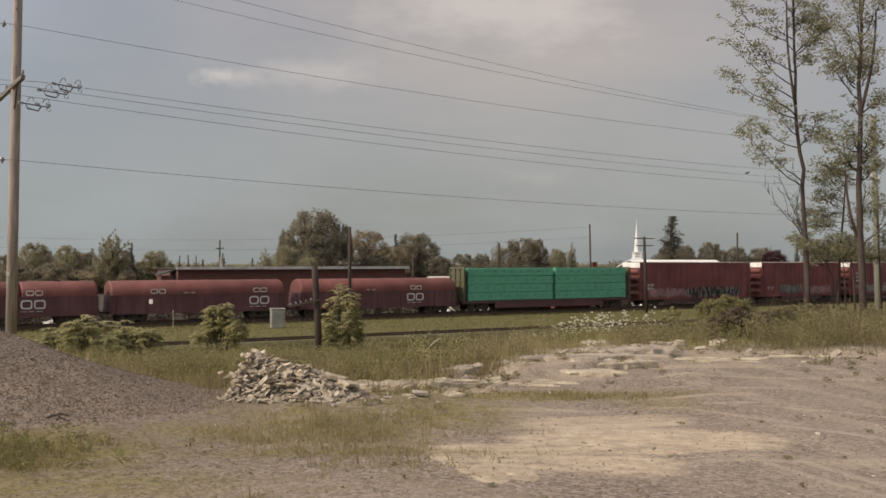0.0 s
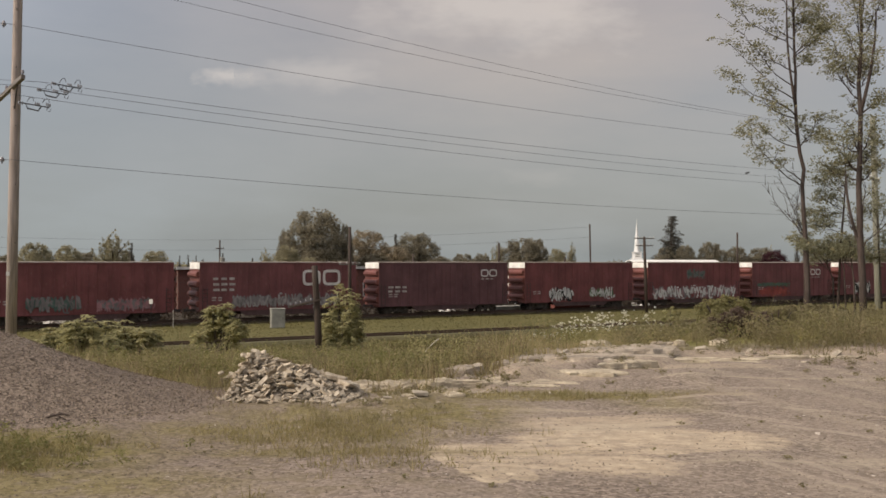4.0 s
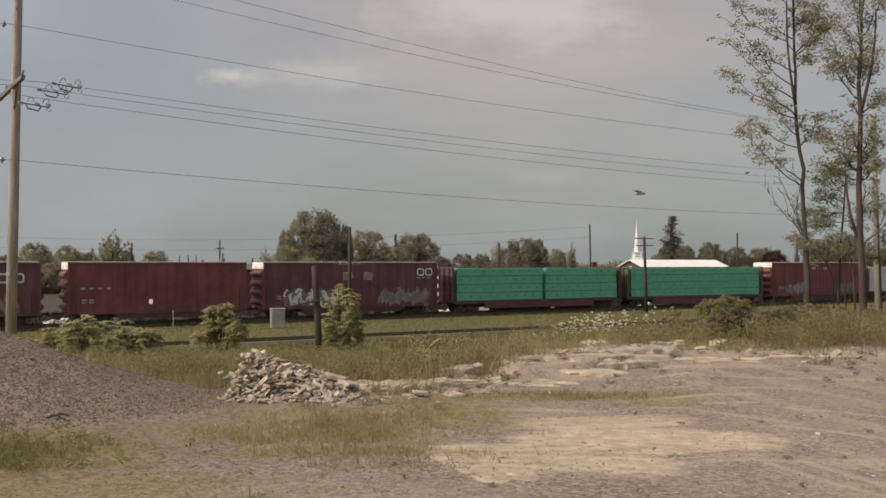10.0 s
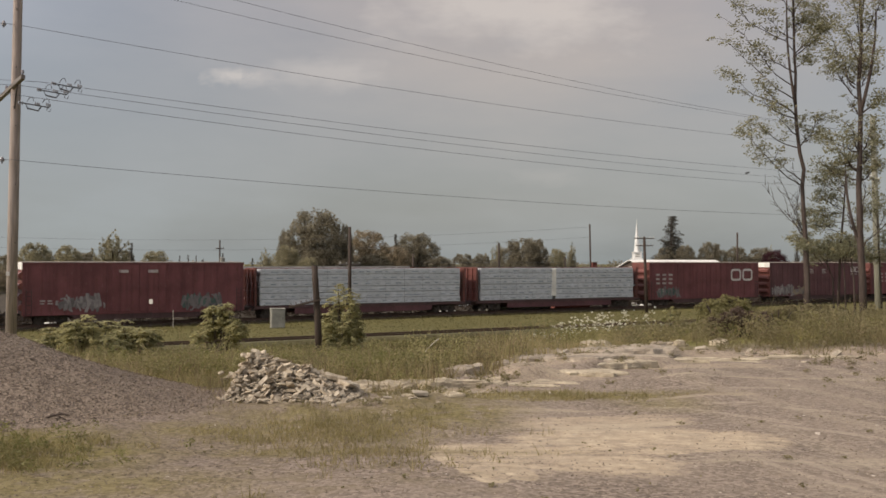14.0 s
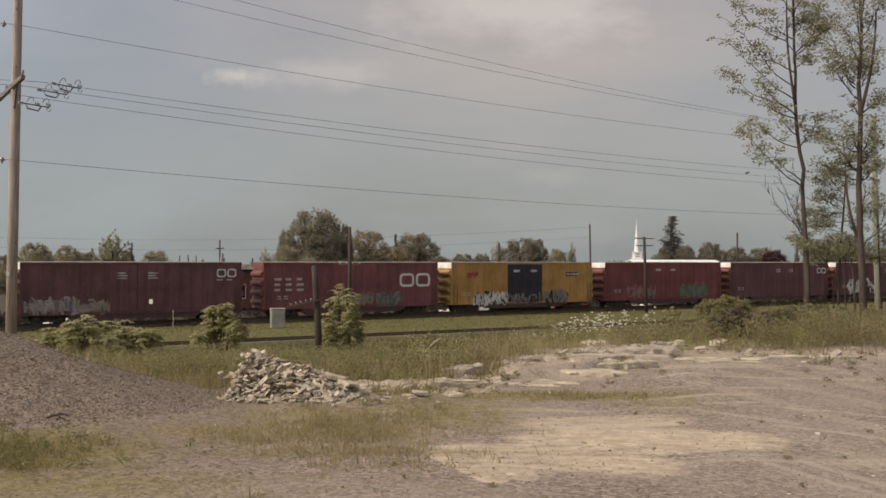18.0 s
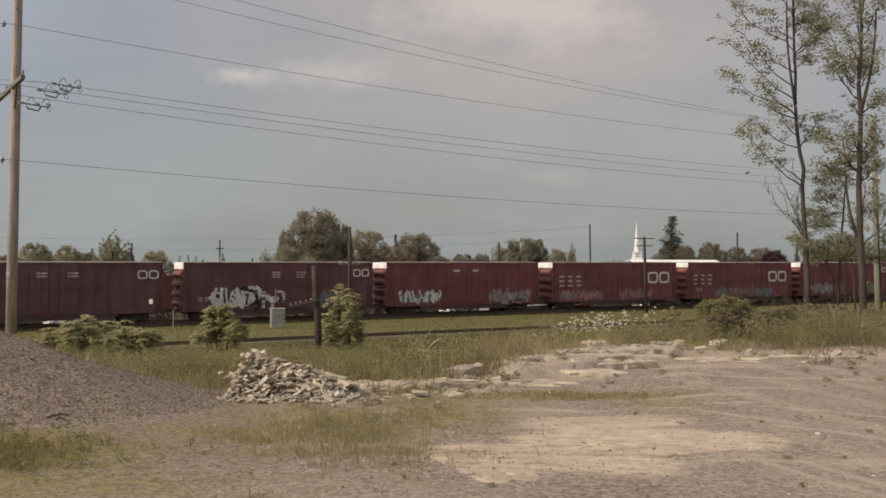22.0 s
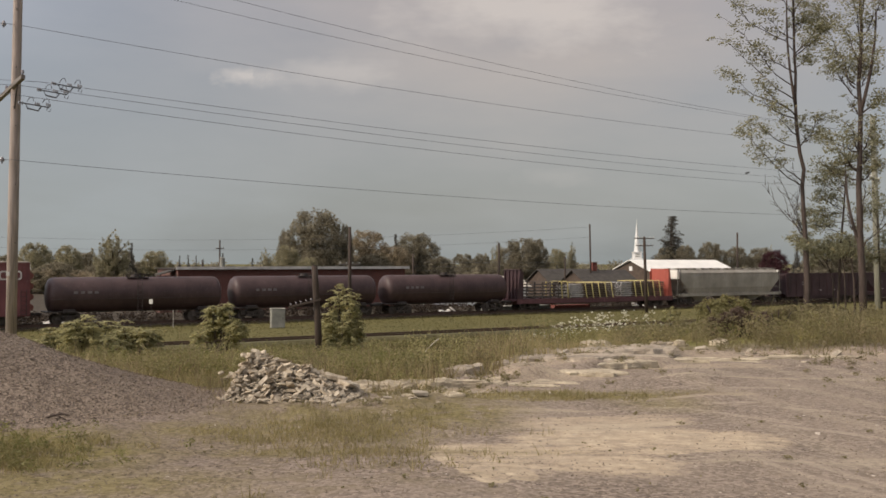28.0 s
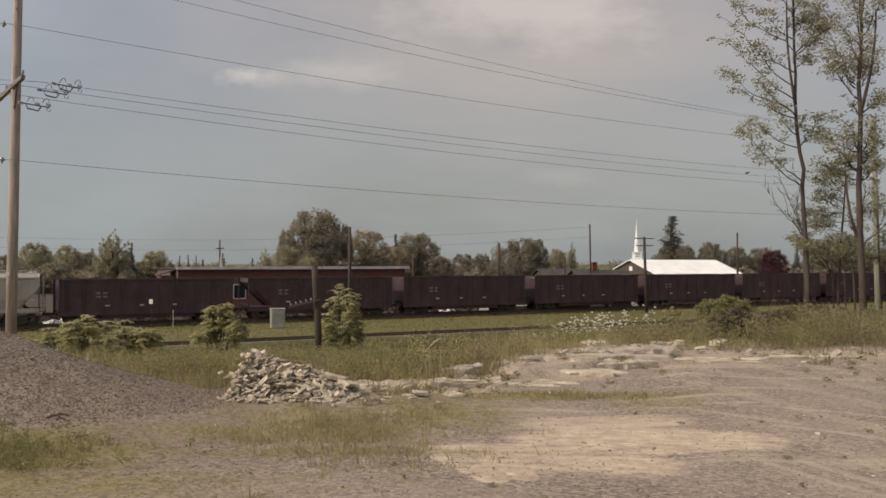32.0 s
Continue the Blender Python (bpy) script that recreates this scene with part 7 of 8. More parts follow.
def heap_height(x, y):
    """The gravel heap: a ridge that rises to the left of the lot."""
    d = math.hypot((x + 8.6) / 5.62, (y - 11.9) / 3.0)
    u = 1 - d
    h = 1.74 * 0.5 * (u + math.sqrt(u * u + 0.012))
    return h * (1 + 0.10 * noise.noise((x * 1.1, y * 1.1, 9))) - 0.05


hv, hf = [], []
hx = list(np.arange(-15.2, -0.8, 0.1))
hy = list(np.arange(7.6, 17.2, 0.09))
for y in hy:
    for x in hx:
        hv.append((x, y, land(x, y) + heap_height(x, y) + 0.018 * noise.noise((x * 9, y * 9, 2)) - 0.01))
for j in range(len(hy) - 1):
    for i in range(len(hx) - 1):
        k = j * len(hx) + i
        if max(heap_height(hx[i], hy[j]), heap_height(hx[i + 1], hy[j + 1])) > -0.02:
            hf.append((k, k + 1, k + len(hx) + 1, k + len(hx)))
heap = new("gravel_heap", quads("gravel_heap", hv, hf, M_GRAVEL, True))
tagged(heap, "long heap of grey crushed gravel on the lot", "gravel heap", kind="stuff")

STONES = []


def stone_mesh(seed):
    """An angular broken lump: the hull of a few points."""
    rnd = random.Random(seed)
    bm = bmesh.new()
    sx, sy, sz = rnd.uniform(0.9, 1.4), rnd.uniform(0.6, 1.0), rnd.uniform(0.30, 0.75)
    for k in range(13):
        c = [rnd.uniform(-1, 1) for _ in range(3)]
        m = max(abs(q) for q in c)
        c = [q / m * rnd.uniform(0.8, 1.0) for q in c]
        bm.verts.new((c[0] * sx, c[1] * sy, c[2] * sz))
    got = bmesh.ops.convex_hull(bm, input=bm.verts[:])
    bmesh.ops.delete(bm, geom=[v for v in got["geom_interior"] if isinstance(v, bmesh.types.BMVert)], context="VERTS")
    me = bpy.data.meshes.new("stone")
    bm.to_mesh(me)
    bm.free()
    return me


def rubble_material():
    n = Nodes("broken_concrete", 0.92, 0, 0.2)
    tone = n.mix(n.random(), (0.30, 0.243, 0.175), (0.58, 0.50, 0.385))
    col = n.mix(n.ramp(n.noise(11.0, 7, n.place, rough=0.7), 0.40, 0.64, 0, 0.85), tone, (0.19, 0.15, 0.10))
    n.bump(n.noise(30.0, 4, n.place), 0.5, 0.01)
    return n.done(col)


def chunk_mesh(seed):
    """A broken piece of slab: a skewed block with knocked-off corners."""
    r = random.Random(seed)
    bm = bmesh.new()
    sx, sy, sz = r.uniform(1.0, 1.9), r.uniform(0.55, 1.0), r.uniform(0.22, 0.5)
    for i in (-1, 1):
        for j in (-1, 1):
            for k in (-1, 1):
                p = Vector((i * sx * r.uniform(0.55, 1.1), j * sy * r.uniform(0.5, 1.1), k * sz * r.uniform(0.7, 1.1)))
                bm.verts.new(p)
                if r.random() < 0.5:
                    bm.verts.new((p.x * r.uniform(0.4, 0.8), p.y * r.uniform(0.9, 1.15), p.z * r.uniform(0.7, 1.1)))
    got = bmesh.ops.convex_hull(bm, input=bm.verts[:])
    bmesh.ops.delete(bm, geom=[v for v in got["geom_interior"] if isinstance(v, bmesh.types.BMVert)], context="VERTS")
    me = bpy.data.meshes.new("chunk")
    bm.to_mesh(me)
    bm.free()
    return me


M_RUBBLE = rubble_material()
M_FRAG = plain("concrete_fragments", (0.38, 0.325, 0.25), 0.95, 0, 5.0, 24, 0.5, 0.5)
for k in range(9):
    me = stone_mesh(100 + k)
    me.materials.append(M_RUBBLE)
    STONES.append(me)
CHUNKS = []
for k in range(14):
    me = chunk_mesh(300 + k)
    me.materials.append(M_RUBBLE)
    CHUNKS.append(me)

M_LIME = plain("white_limestone", (0.62, 0.60, 0.56), 0.9, 0, 2.0, 12, 0.3, 0.4)
pile = thing("rubble_pile", "pile of broken pale concrete chunks at the lot's edge", "rubble pile", kind="")
rnd = random.Random(77)


def pile_top(x, y):
    """The rubble's height: steep at one end, trailing off to the other."""
    u = (x + 2.70) / 1.66
    if not 0 < u < 1:
        return 0.0
    top = 0.53 * ease(-0.04, 0.14, u) * (1 - 0.30 * ease(0.12, 0.45, u)) * (1 - ease(0.42, 1.12, u))
    return top * max(0.0, 1 - ((y - 12.45 + 0.35 * u) / 0.85) ** 2)


for k in range(300):
    for _ in range(40):
        x, y = rnd.gauss(-2.05, 0.48), rnd.gauss(12.1, 0.42)
        t = pile_top(x, y)
        if t > 0.03 or rnd.random() < 0.05:
            break
    s = rnd.uniform(0.018, 0.046) * (1.7 if rnd.random() < 0.10 else 1.0)
    ob = new("chunk", CHUNKS[k % 14])
    ob.parent = pile
    ob.matrix_basis = pose(x, y, land(x, y) + t * rnd.uniform(0.82, 1.06) + 0.3 * s, rnd.uniform(-60, 60), rnd.uniform(-32, 32), rnd.uniform(0, 360)) @ Matrix.Diagonal((1.1 * s, 1.05 * s, s, 1))
for x, y, z, w, a, b, c in ((-2.52, 12.42, 0.52, 0.10, 8, 14, 12), (-2.22, 12.40, 0.47, 0.15, -6, 5, 4), (-2.45, 12.12, 0.30, 0.13, 35, -28, 150), (-1.36, 12.2, 0.27, 0.11, 10, 14, 5), (-1.62, 12.25, 0.24, 0.10, 18, -8, 10), (-1.2, 12.15, 0.20, 0.12, 12, 8, 60)):
    slab = new("slab", CHUNKS[int(abs(x) * 100) % 14])
    slab.parent = pile
    slab["label"] = "flat broken slab"
    slab.matrix_basis = pose(x, y, land(x, y) + z - 0.04, a, b, c) @ Matrix.Diagonal((w, w, w * 0.7, 1))


# a small outlier of the rubble in the weeds
outlier = thing("rubble_pile", "few pale broken slabs lying in the weeds", "rubble pile")
for k in range(18):
    x, y = rnd.gauss(-3.02, 0.11), rnd.gauss(13.35, 0.08)
    s = rnd.uniform(0.03, 0.06)
    ob = new("chunk", CHUNKS[k % 14])
    ob.parent = outlier
    ob.matrix_basis = pose(x, y, land(x, y) + max(0.0, heap_height(x, y)) + 0.22 * (k / 18) ** 2, rnd.uniform(-30, 30), rnd.uniform(-30, 30), rnd.uniform(0, 360)) @ Matrix.Diagonal((s, s, s, 1))


def rock_heap(x, y, w, count, label, seed):
    """A short row of white stones beyond the main line."""
    r = random.Random(seed)
    h = thing("stone_heap", label, "stones", pose(x, y, land(x, y)))
    for k in range(count):
        s = r.uniform(0.22, 0.42)
        ob = new("stone", WHITE_STONES[k % 9])
        ob.parent = h
        ob.matrix_basis = pose(r.uniform(-w / 2, w / 2), r.uniform(-0.4, 0.4), 0.45 * s + r.choice((0, 0, 0.3)), r.uniform(-30, 30), r.uniform(-30, 30), r.uniform(0, 360)) @ Matrix.Diagonal((s, s, s, 1))
    return h


WHITE_STONES = []
for me in STONES:
    me = me.copy()
    me.materials[0] = M_LIME
    WHITE_STONES.append(me)
rock_heap(-33.93, 84, 2.499, 16, "white limestone blocks beyond the main line", 5)
rock_heap(0.12, 103, 2.083, 12, "white limestone blocks on the darkened ground", 6)
rock_heap(24.64, 118, 2.527, 10, "white limestone blocks near a pole", 7)
stack = thing("brick_stack", "low stack of red bricks beyond the main line", "bricks", pose(14.92, 112, land(14.92, 112), 0, 0, 30.8))
for k in range(12):
    for q in range(3):
        part("brick_pack", boxed(-2.6 + k * 0.44, -2.2 + k * 0.44, -0.5, 0.5, q * 0.21, q * 0.21 + 0.2, bevel=0.01), M_REDCHIM, stack) if k + q == 0 else share("brick_pack", stack.children[0], stack, pose(k * 0.44, random.uniform(-0.03, 0.03), q * 0.21))
platform = part("loading_platform", boxed(-4.2, 4.2, -1.0, 1.0, -0.2, 0.72, bevel=0.03), M_BOX)
platform.matrix_basis = pose(8.15, 107, land(8.15, 107), 0, 0, 30.8)
tagged(platform, "low grey concrete loading platform beyond the tracks", "platform")

core_v, core_f = [], []
rnd = random.Random(78)
for k in range(2600):
    for _ in range(40):
        x, y = rnd.uniform(-3.1, -1.0), rnd.uniform(11.2, 13.3)
        t = pile_top(x, y)
        if t > 0.02:
            break
    s = rnd.uniform(0.016, 0.045)
    base = len(core_v)
    turn = Euler((rnd.uniform(-0.8, 0.8), rnd.uniform(-0.8, 0.8), rnd.uniform(0, 6.28))).to_matrix()
    at = Vector((x, y, land(x, y) + t * rnd.uniform(0.1, 1.04)))
    for v in CHUNKS[k % 14].vertices:
        core_v.append(at + turn @ (v.co * s))
    core_f += [tuple(base + i for i in f.vertices) for f in CHUNKS[k % 14].polygons]
core = new("broken_concrete", quads("broken_concrete", core_v, core_f, M_FRAG))
core.parent = pile
core["kind"] = "stuff"

# scattered stones, slabs of old concrete along the lot's edge
EDGE_STONES = []
M_OLDSLAB = plain("lime_stained_concrete", (0.42, 0.362, 0.282), 0.95, 0, 0.8, 9, 0.3, 0.5)
for me in CHUNKS:
    me = me.copy()
    me.materials[0] = M_OLDSLAB
    EDGE_STONES.append(me)
rnd = random.Random(31)


def slab_mesh(w, d, h, seed):
    """A broken, worn lump of slab with an uneven back."""
    bm = bmesh.new()
    n, rings = 20, 5
    rows = []
    for j in range(rings + 1):
        q = 1 - j / rings
        row = []
        for k in range(n):
            a = 2 * math.pi * k / n
            e = 1 + 0.28 * noise.noise((2 * math.cos(a) + seed, 2 * math.sin(a), 1)) + 0.12 * noise.noise((6 * math.cos(a) + seed, 6 * math.sin(a), 3))
            x, y = w * e * math.cos(a) * q, d * e * math.sin(a) * q
            z = -0.10 if j == 0 else h * (0.55 + 0.45 * math.sqrt(1 - q * q)) * (1 + 0.5 * noise.noise((x * 4, y * 4, seed)))
            if j == rings:
                x, y = 0.02 * math.cos(a), 0.02 * math.sin(a)
            row.append(bm.verts.new((x, y, z)))
        rows.append(row)
    for a, b in zip(rows[:-1], rows[1:]):
        for k in range(n):
            m = (k + 1) % n
            bm.faces.new((a[k], a[m], b[m], b[k]))
    bm.faces.new(rows[-1])
    return bm


def plate_mesh(w, d, h, seed):
    """A flat layer of broken stone: ragged outline, steep broken sides and a slightly stepped top."""
    r = random.Random(seed)
    bm = bmesh.new()
    n = 40
    turn = r.uniform(0, 6)
    out = []
    for k in range(n):
        a = 2 * math.pi * k / n
        c, q = math.cos(a), math.sin(a)
        e = (abs(c) ** 3 + abs(q) ** 3) ** (-1 / 3) * (1 + 0.42 * noise.noise((1.4 * c + seed, 1.4 * q, turn)) + 0.30 * noise.noise((5 * c + seed, 5 * q, turn)))
        out.append((0.5 * w * e * c, 0.5 * d * e * q))
    rows = []
    for k, z in ((1.06, -0.12), (1.0, 0.45 * h), (0.93, 0.55 * h), (0.87, 0.9 * h), (0.7, h), (0.45, 1.05 * h), (0.2, h)):
        rows.append([bm.verts.new((x * k * r.uniform(0.97, 1.03), y * k * r.uniform(0.95, 1.05), z + 0.7 * h * noise.noise((x * 4 * k, y * 6 * k, seed)) + 0.012 * noise.noise((x * 15 * k, y * 19 * k, seed)))) for x, y in out])
    for a, b in zip(rows[:-1], rows[1:]):
        for k in range(n):
            m = (k + 1) % n
            bm.faces.new((a[k], a[m], b[m], b[k]))
    bm.faces.new(rows[-1])
    return bm


def bedded_stone(name, c, pale):
    """Weathered layered stone: thin streaks along the bedding, pits and lichen-grey stains."""
    n = Nodes(name, 0.95, 0, 0.15)
    bed = n.noise(3.0, 7, n.place, stretch=(0.6, 2.2, 5.0), rough=0.68)
    pit = n.noise(21.0, 5, n.place)
    col = n.mix(n.ramp(bed, 0.34, 0.66), shade(c, 0.66), pale)
    col = n.mix(n.ramp(pit, 0.52, 0.72, 0, 0.6), col, shade(c, 0.5))
    n.bump(n.math("ADD", bed, n.math("MULTIPLY", pit, 0.5)), 0.7, 0.05)
    return n.done(col)


M_SHELF = bedded_stone("grey_bedded_stone", (0.33, 0.275, 0.215), (0.44, 0.375, 0.295))
M_CREAM = bedded_stone("cream_broken_stone", (0.40, 0.335, 0.245), (0.56, 0.48, 0.355))
LEDGES = ((-0.83, 12.72, 0.85, 0.42, 0.30, 1), (-0.15, 12.35, 0.60, 0.34, 0.12, 1), (-0.75, 12.3, 0.7, 0.25, 0.03, 0), (0.15, 13.1, 1.15, 0.40, 0.16, 1),
          (0.72, 13.8, 0.42, 0.26, 0.14, 1), (1.15, 15.7, 0.5, 0.6, 0.16, 0), (1.95, 16.2, 1.5, 1.2, 0.15, 0), (3.0, 17.5, 1.8, 1.3, 0.16, 0))
MORE_LEDGES = ((1.35, 13.75, 1.1, 0.42, 0.09, 1), (2.15, 14.55, 1.0, 0.5, 0.09, 1), (2.85, 15.3, 0.9, 0.45, 0.10, 1), (3.95, 16.2, 0.9, 0.5, 0.05, 1), (4.8, 16.3, 1.0, 0.35, 0.035, 1),
               (5.9, 16.9, 1.3, 0.4, 0.04, 1), (7.1, 17.2, 1.2, 0.35, 0.04, 0), (4.6, 19.6, 0.5, 0.3, 0.22, 0), (3.5, 16.5, 0.8, 0.4, 0.10, 0), (0.05, 12.1, 0.4, 0.2, 0.08, 1), (-0.55, 12.05, 0.5, 0.2, 0.07, 1), (0.45, 12.7, 0.5, 0.25, 0.08, 0),
               (2.5, 15.9, 1.7, 0.30, 0.12, 1), (4.1, 16.7, 1.8, 0.28, 0.10, 1), (5.5, 16.5, 1.5, 0.24, 0.09, 1), (6.6, 17.0, 1.4, 0.26, 0.10, 1), (0.95, 13.35, 1.2, 0.26, 0.11, 1))
for k, (x, y, w, d, h, pale) in enumerate(LEDGES + MORE_LEDGES):
    ob = part("stone_slab", plate_mesh(1.2 * w, 1.05 * d, 0.36 * h, 60 + k), M_CREAM if pale else M_SHELF)
    ob.matrix_basis = pose(x, y, land(x, y) - 0.015, random.uniform(-3, 2), random.uniform(-3, 3), random.uniform(-12, 18))
    tagged(ob, "broken cream-coloured stone slab in the lot's edge" if pale else "flat grey bedded stone slab in the lot's edge", "slab", "slabs along the lot's edge")
for k, (x, y, w, d, h) in enumerate(((0.29, 14.6, 0.46, 0.26, 0.17), (3.1, 19.3, 0.44, 0.3, 0.20), (4.72, 19.0, 0.14, 0.1, 0.16), (5.6, 19.3, 0.25, 0.2, 0.14))):
    ob = part("boulder", slab_mesh(w, d, h, 80 + k), M_SHELF if k == 0 else M_CREAM)
    ob.matrix_basis = pose(x, y, land(x, y) - 0.02, random.uniform(-4, 4), random.uniform(-4, 4), random.uniform(0, 40))
    tagged(ob, "rounded pale boulder half sunk among the weeds", "boulder", "boulders at the lot's edge")

# broken shards along the lot's edge
rnd = random.Random(64)
for k in range(110):
    x = rnd.uniform(-1.3, 7.9)
    y = lot_edge(x) + rnd.gauss(-0.5, 0.6)
    w = rnd.uniform(0.018, 0.055) * (1.9 if rnd.random() < 0.15 else 1)
    ob = new("concrete_shard", EDGE_STONES[k % 14])
    ob.matrix_basis = pose(x, y, land(x, y) + 0.25 * w, rnd.uniform(-25, 25), rnd.uniform(-14, 14), rnd.uniform(0, 360)) @ Matrix.Diagonal((w, w, w * 0.8, 1))
    tagged(ob, "broken pale concrete shard at the lot's edge", "concrete shard", "shards along the lot's edge")

# loose stones on the heap and the lot: spreads of many


def stone_spread(count, place, lo, hi, seed):
    r = random.Random(seed)
    verts, faces = [], []
    while count > 0:
        got = place(r)
        if got is None:
            continue
        count -= 1
        x, y, z = got
        s = r.uniform(lo, hi)
        base = len(verts)
        c, sn = math.cos(count), math.sin(count)
        me = STONES[count % 9]
        for v in me.vertices:
            p = v.co * s
            verts.append((x + c * p.x - sn * p.y, y + sn * p.x + c * p.y, z + p.z))
        faces += [tuple(base + i for i in f.vertices) for f in me.polygons]
    return verts, faces


def on_heap(r):
    y = r.uniform(8.8, 13.2)
    x = r.uniform(-0.52, -0.17) * y
    h = heap_height(x, y)
    return (x, y, land(x, y) + h + 0.005) if h > -0.03 else None


def pebble_tones(name, a, b):
    n = Nodes(name, 0.95, 0, 0.2)
    return n.done(n.mix(n.island(), a, b))


tagged(new("heap_pebbles", quads("heap_pebbles", *stone_spread(6000, on_heap, 0.005, 0.012, 90), pebble_tones("heap_stone", (0.10, 0.077, 0.059), (0.27, 0.215, 0.166)))),
       "crushed stones lying on the gravel heap", "stones", kind="stuff")


def on_lot(r):
    y = 6.3 + 11 * r.random() ** 1.2
    x = r.uniform(-0.5, 0.52) * y
    if x < -2 and heap_height(x, y) > 0 or math.hypot((x - 1.35) / 1.6, (y - 9.3) / 1.6) < r.uniform(0.2, 1.0) and r.random() < 0.7:
        return None
    return x, y, land(x, y) + 0.002


tagged(new("lot_gravel", quads("lot_gravel", *stone_spread(9000, on_lot, 0.004, 0.010, 91), pebble_tones("lot_stone", (0.12, 0.094, 0.073), (0.34, 0.28, 0.215)))),
       "crushed gravel strewn over the lot", "gravel", kind="stuff")

# larger loose stones
sv, sf = [], []
for k in range(300):
    y = 6.2 + 12.5 * rnd.random() ** 1.3
    x = rnd.uniform(-0.56, 0.56) * y
    s = rnd.uniform(0.006, 0.018) * (1.8 if rnd.random() < 0.06 else 1)
    z = land(x, y) + (max(0, heap_height(x, y)) if x < -2 else 0)
    me = STONES[k % 9]
    base = len(sv)
    c, sn = math.cos(k), math.sin(k)
    for v in me.vertices:
        p = v.co * s
        sv.append((x + c * p.x - sn * p.y, y + sn * p.x + c * p.y, z + p.z))
    sf += [tuple(base + i for i in f.vertices) for f in me.polygons]


def pebble_material():
    n = Nodes("loose_pebbles", 0.95, 0, 0.2)
    return n.done(n.mix(n.island(), (0.16, 0.125, 0.10), (0.50, 0.44, 0.37)))


tagged(new("loose_stones", quads("loose_stones", sv, sf, pebble_material())), "loose pebbles and stones scattered over the lot", "stones", kind="stuff")

# ------------------------------------------------------------ grass and weeds


def blades(spots, rnd, lo, hi, width, lean=0.35):
    """Tapered bent blades at the spots; vertices and faces."""
    verts, faces = [], []
    for x, y, z, k in spots:
        h = rnd.uniform(lo, hi) * k
        a = rnd.uniform(0, 2 * math.pi)
        w = width * rnd.uniform(0.6, 1.3)
        dx, dy = math.cos(a) * lean * h * rnd.random(), math.sin(a) * lean * h * rnd.random()
        b = rnd.uniform(0, math.pi)
        wx, wy = w * math.cos(b), w * math.sin(b)
        i = len(verts)
        verts += [(x - wx, y - wy, z), (x + wx, y + wy, z), (x + dx * 0.4 + wx * 0.7, y + dy * 0.4 + wy * 0.7, z + h * 0.55),
                  (x + dx * 0.4 - wx * 0.7, y + dy * 0.4 - wy * 0.7, z + h * 0.55), (x + dx, y + dy, z + h)]
        faces += [(i, i + 1, i + 2, i + 3), (i + 3, i + 2, i + 4)]
    return verts, faces


rnd = random.Random(12)
spots = []
while len(spots) < 80000:
    y = 12.3 + 34 * rnd.random() ** 1.8
    x = rnd.uniform(-0.5, 0.55) * y
    e = lot_edge(x)
    if y < e + rnd.gauss(0.3, 0.45):
        continue
    if heap_height(x, y) > (0.07 if y > 12 else 0.02) and x < -2:
        continue
    if pile_top(x, y) > 0.05:
        continue
    tall = 0.50 + 0.55 * noise.noise((x * 0.5, y * 0.5, 7)) + 0.60 * noise.noise((x * 1.7, y * 1.7, 9)) + 0.25 * ease(0.0, 2.0, y - e)
    if 4.9 < x < 7.4 and y < 21.5:
        tall *= 0.5
    spots.append((x, y, land(x, y) - 0.03, max(0.22, tall)))
tagged(new("tall_weeds", quads("tall_weeds", *blades([p for p in spots if p[0] < 0.26 * p[1]], rnd, 0.12, 0.60, 0.0075, 0.9), M_GRASS)), "tall green and dry weeds beyond the lot", "weeds", kind="stuff")
tagged(new("bank_weeds", quads("bank_weeds", *blades([p for p in spots if p[0] >= 0.26 * p[1]], rnd, 0.16, 0.74, 0.0075, 0.8), M_BANKGRASS)), "tall olive weeds along the bank", "weeds", kind="stuff")
tagged(new("dry_stalks", quads("dry_stalks", *blades([p for p in spots if rnd.random() < (0.15 if p[0] < 1.5 else 0.03)], rnd, 0.25, 0.85, 0.006, 0.6), M_STRAW)), "dry brown seed stalks standing in the weeds", "weeds", kind="stuff")
cs, rs = [], []
while len(cs) < 1300:
    y = 12.8 + 26 * rnd.random() ** 1.5
    x = rnd.uniform(-0.48, 0.52) * y
    if y < lot_edge(x) + rnd.uniform(0.1, 1.2) or (heap_height(x, y) > 0.06 and x < -2) or pile_top(x, y) > 0.05:
        continue
    cs.append((x, y, land(x, y) + rnd.uniform(0.05, 0.42)))
    rs.append(rnd.uniform(0.10, 0.38))
tagged(new("bushy_weeds", quads("bushy_weeds", *leaf_cloud(cs, rs, 120000, 0.021, rnd, 0.7), M_FORB)), "leafy green weeds among the tall grass", "weeds", kind="stuff")

cs, rs = [], []
while len(cs) < 420:
    y = 18.3 + 9 * rnd.random() ** 1.4
    x = rnd.uniform(0.19, 0.50) * y
    if y < lot_edge(x) + 0.25:
        continue
    cs.append((x, y, land(x, y) + rnd.uniform(0.05, 0.45)))
    rs.append(rnd.uniform(0.10, 0.34))
tagged(new("brown_weeds", quads("brown_weeds", *leaf_cloud(cs, rs, 26000, 0.026, rnd, 0.8), M_BROWNWEED)), "brownish leafy weeds along the bank", "weeds", kind="stuff")
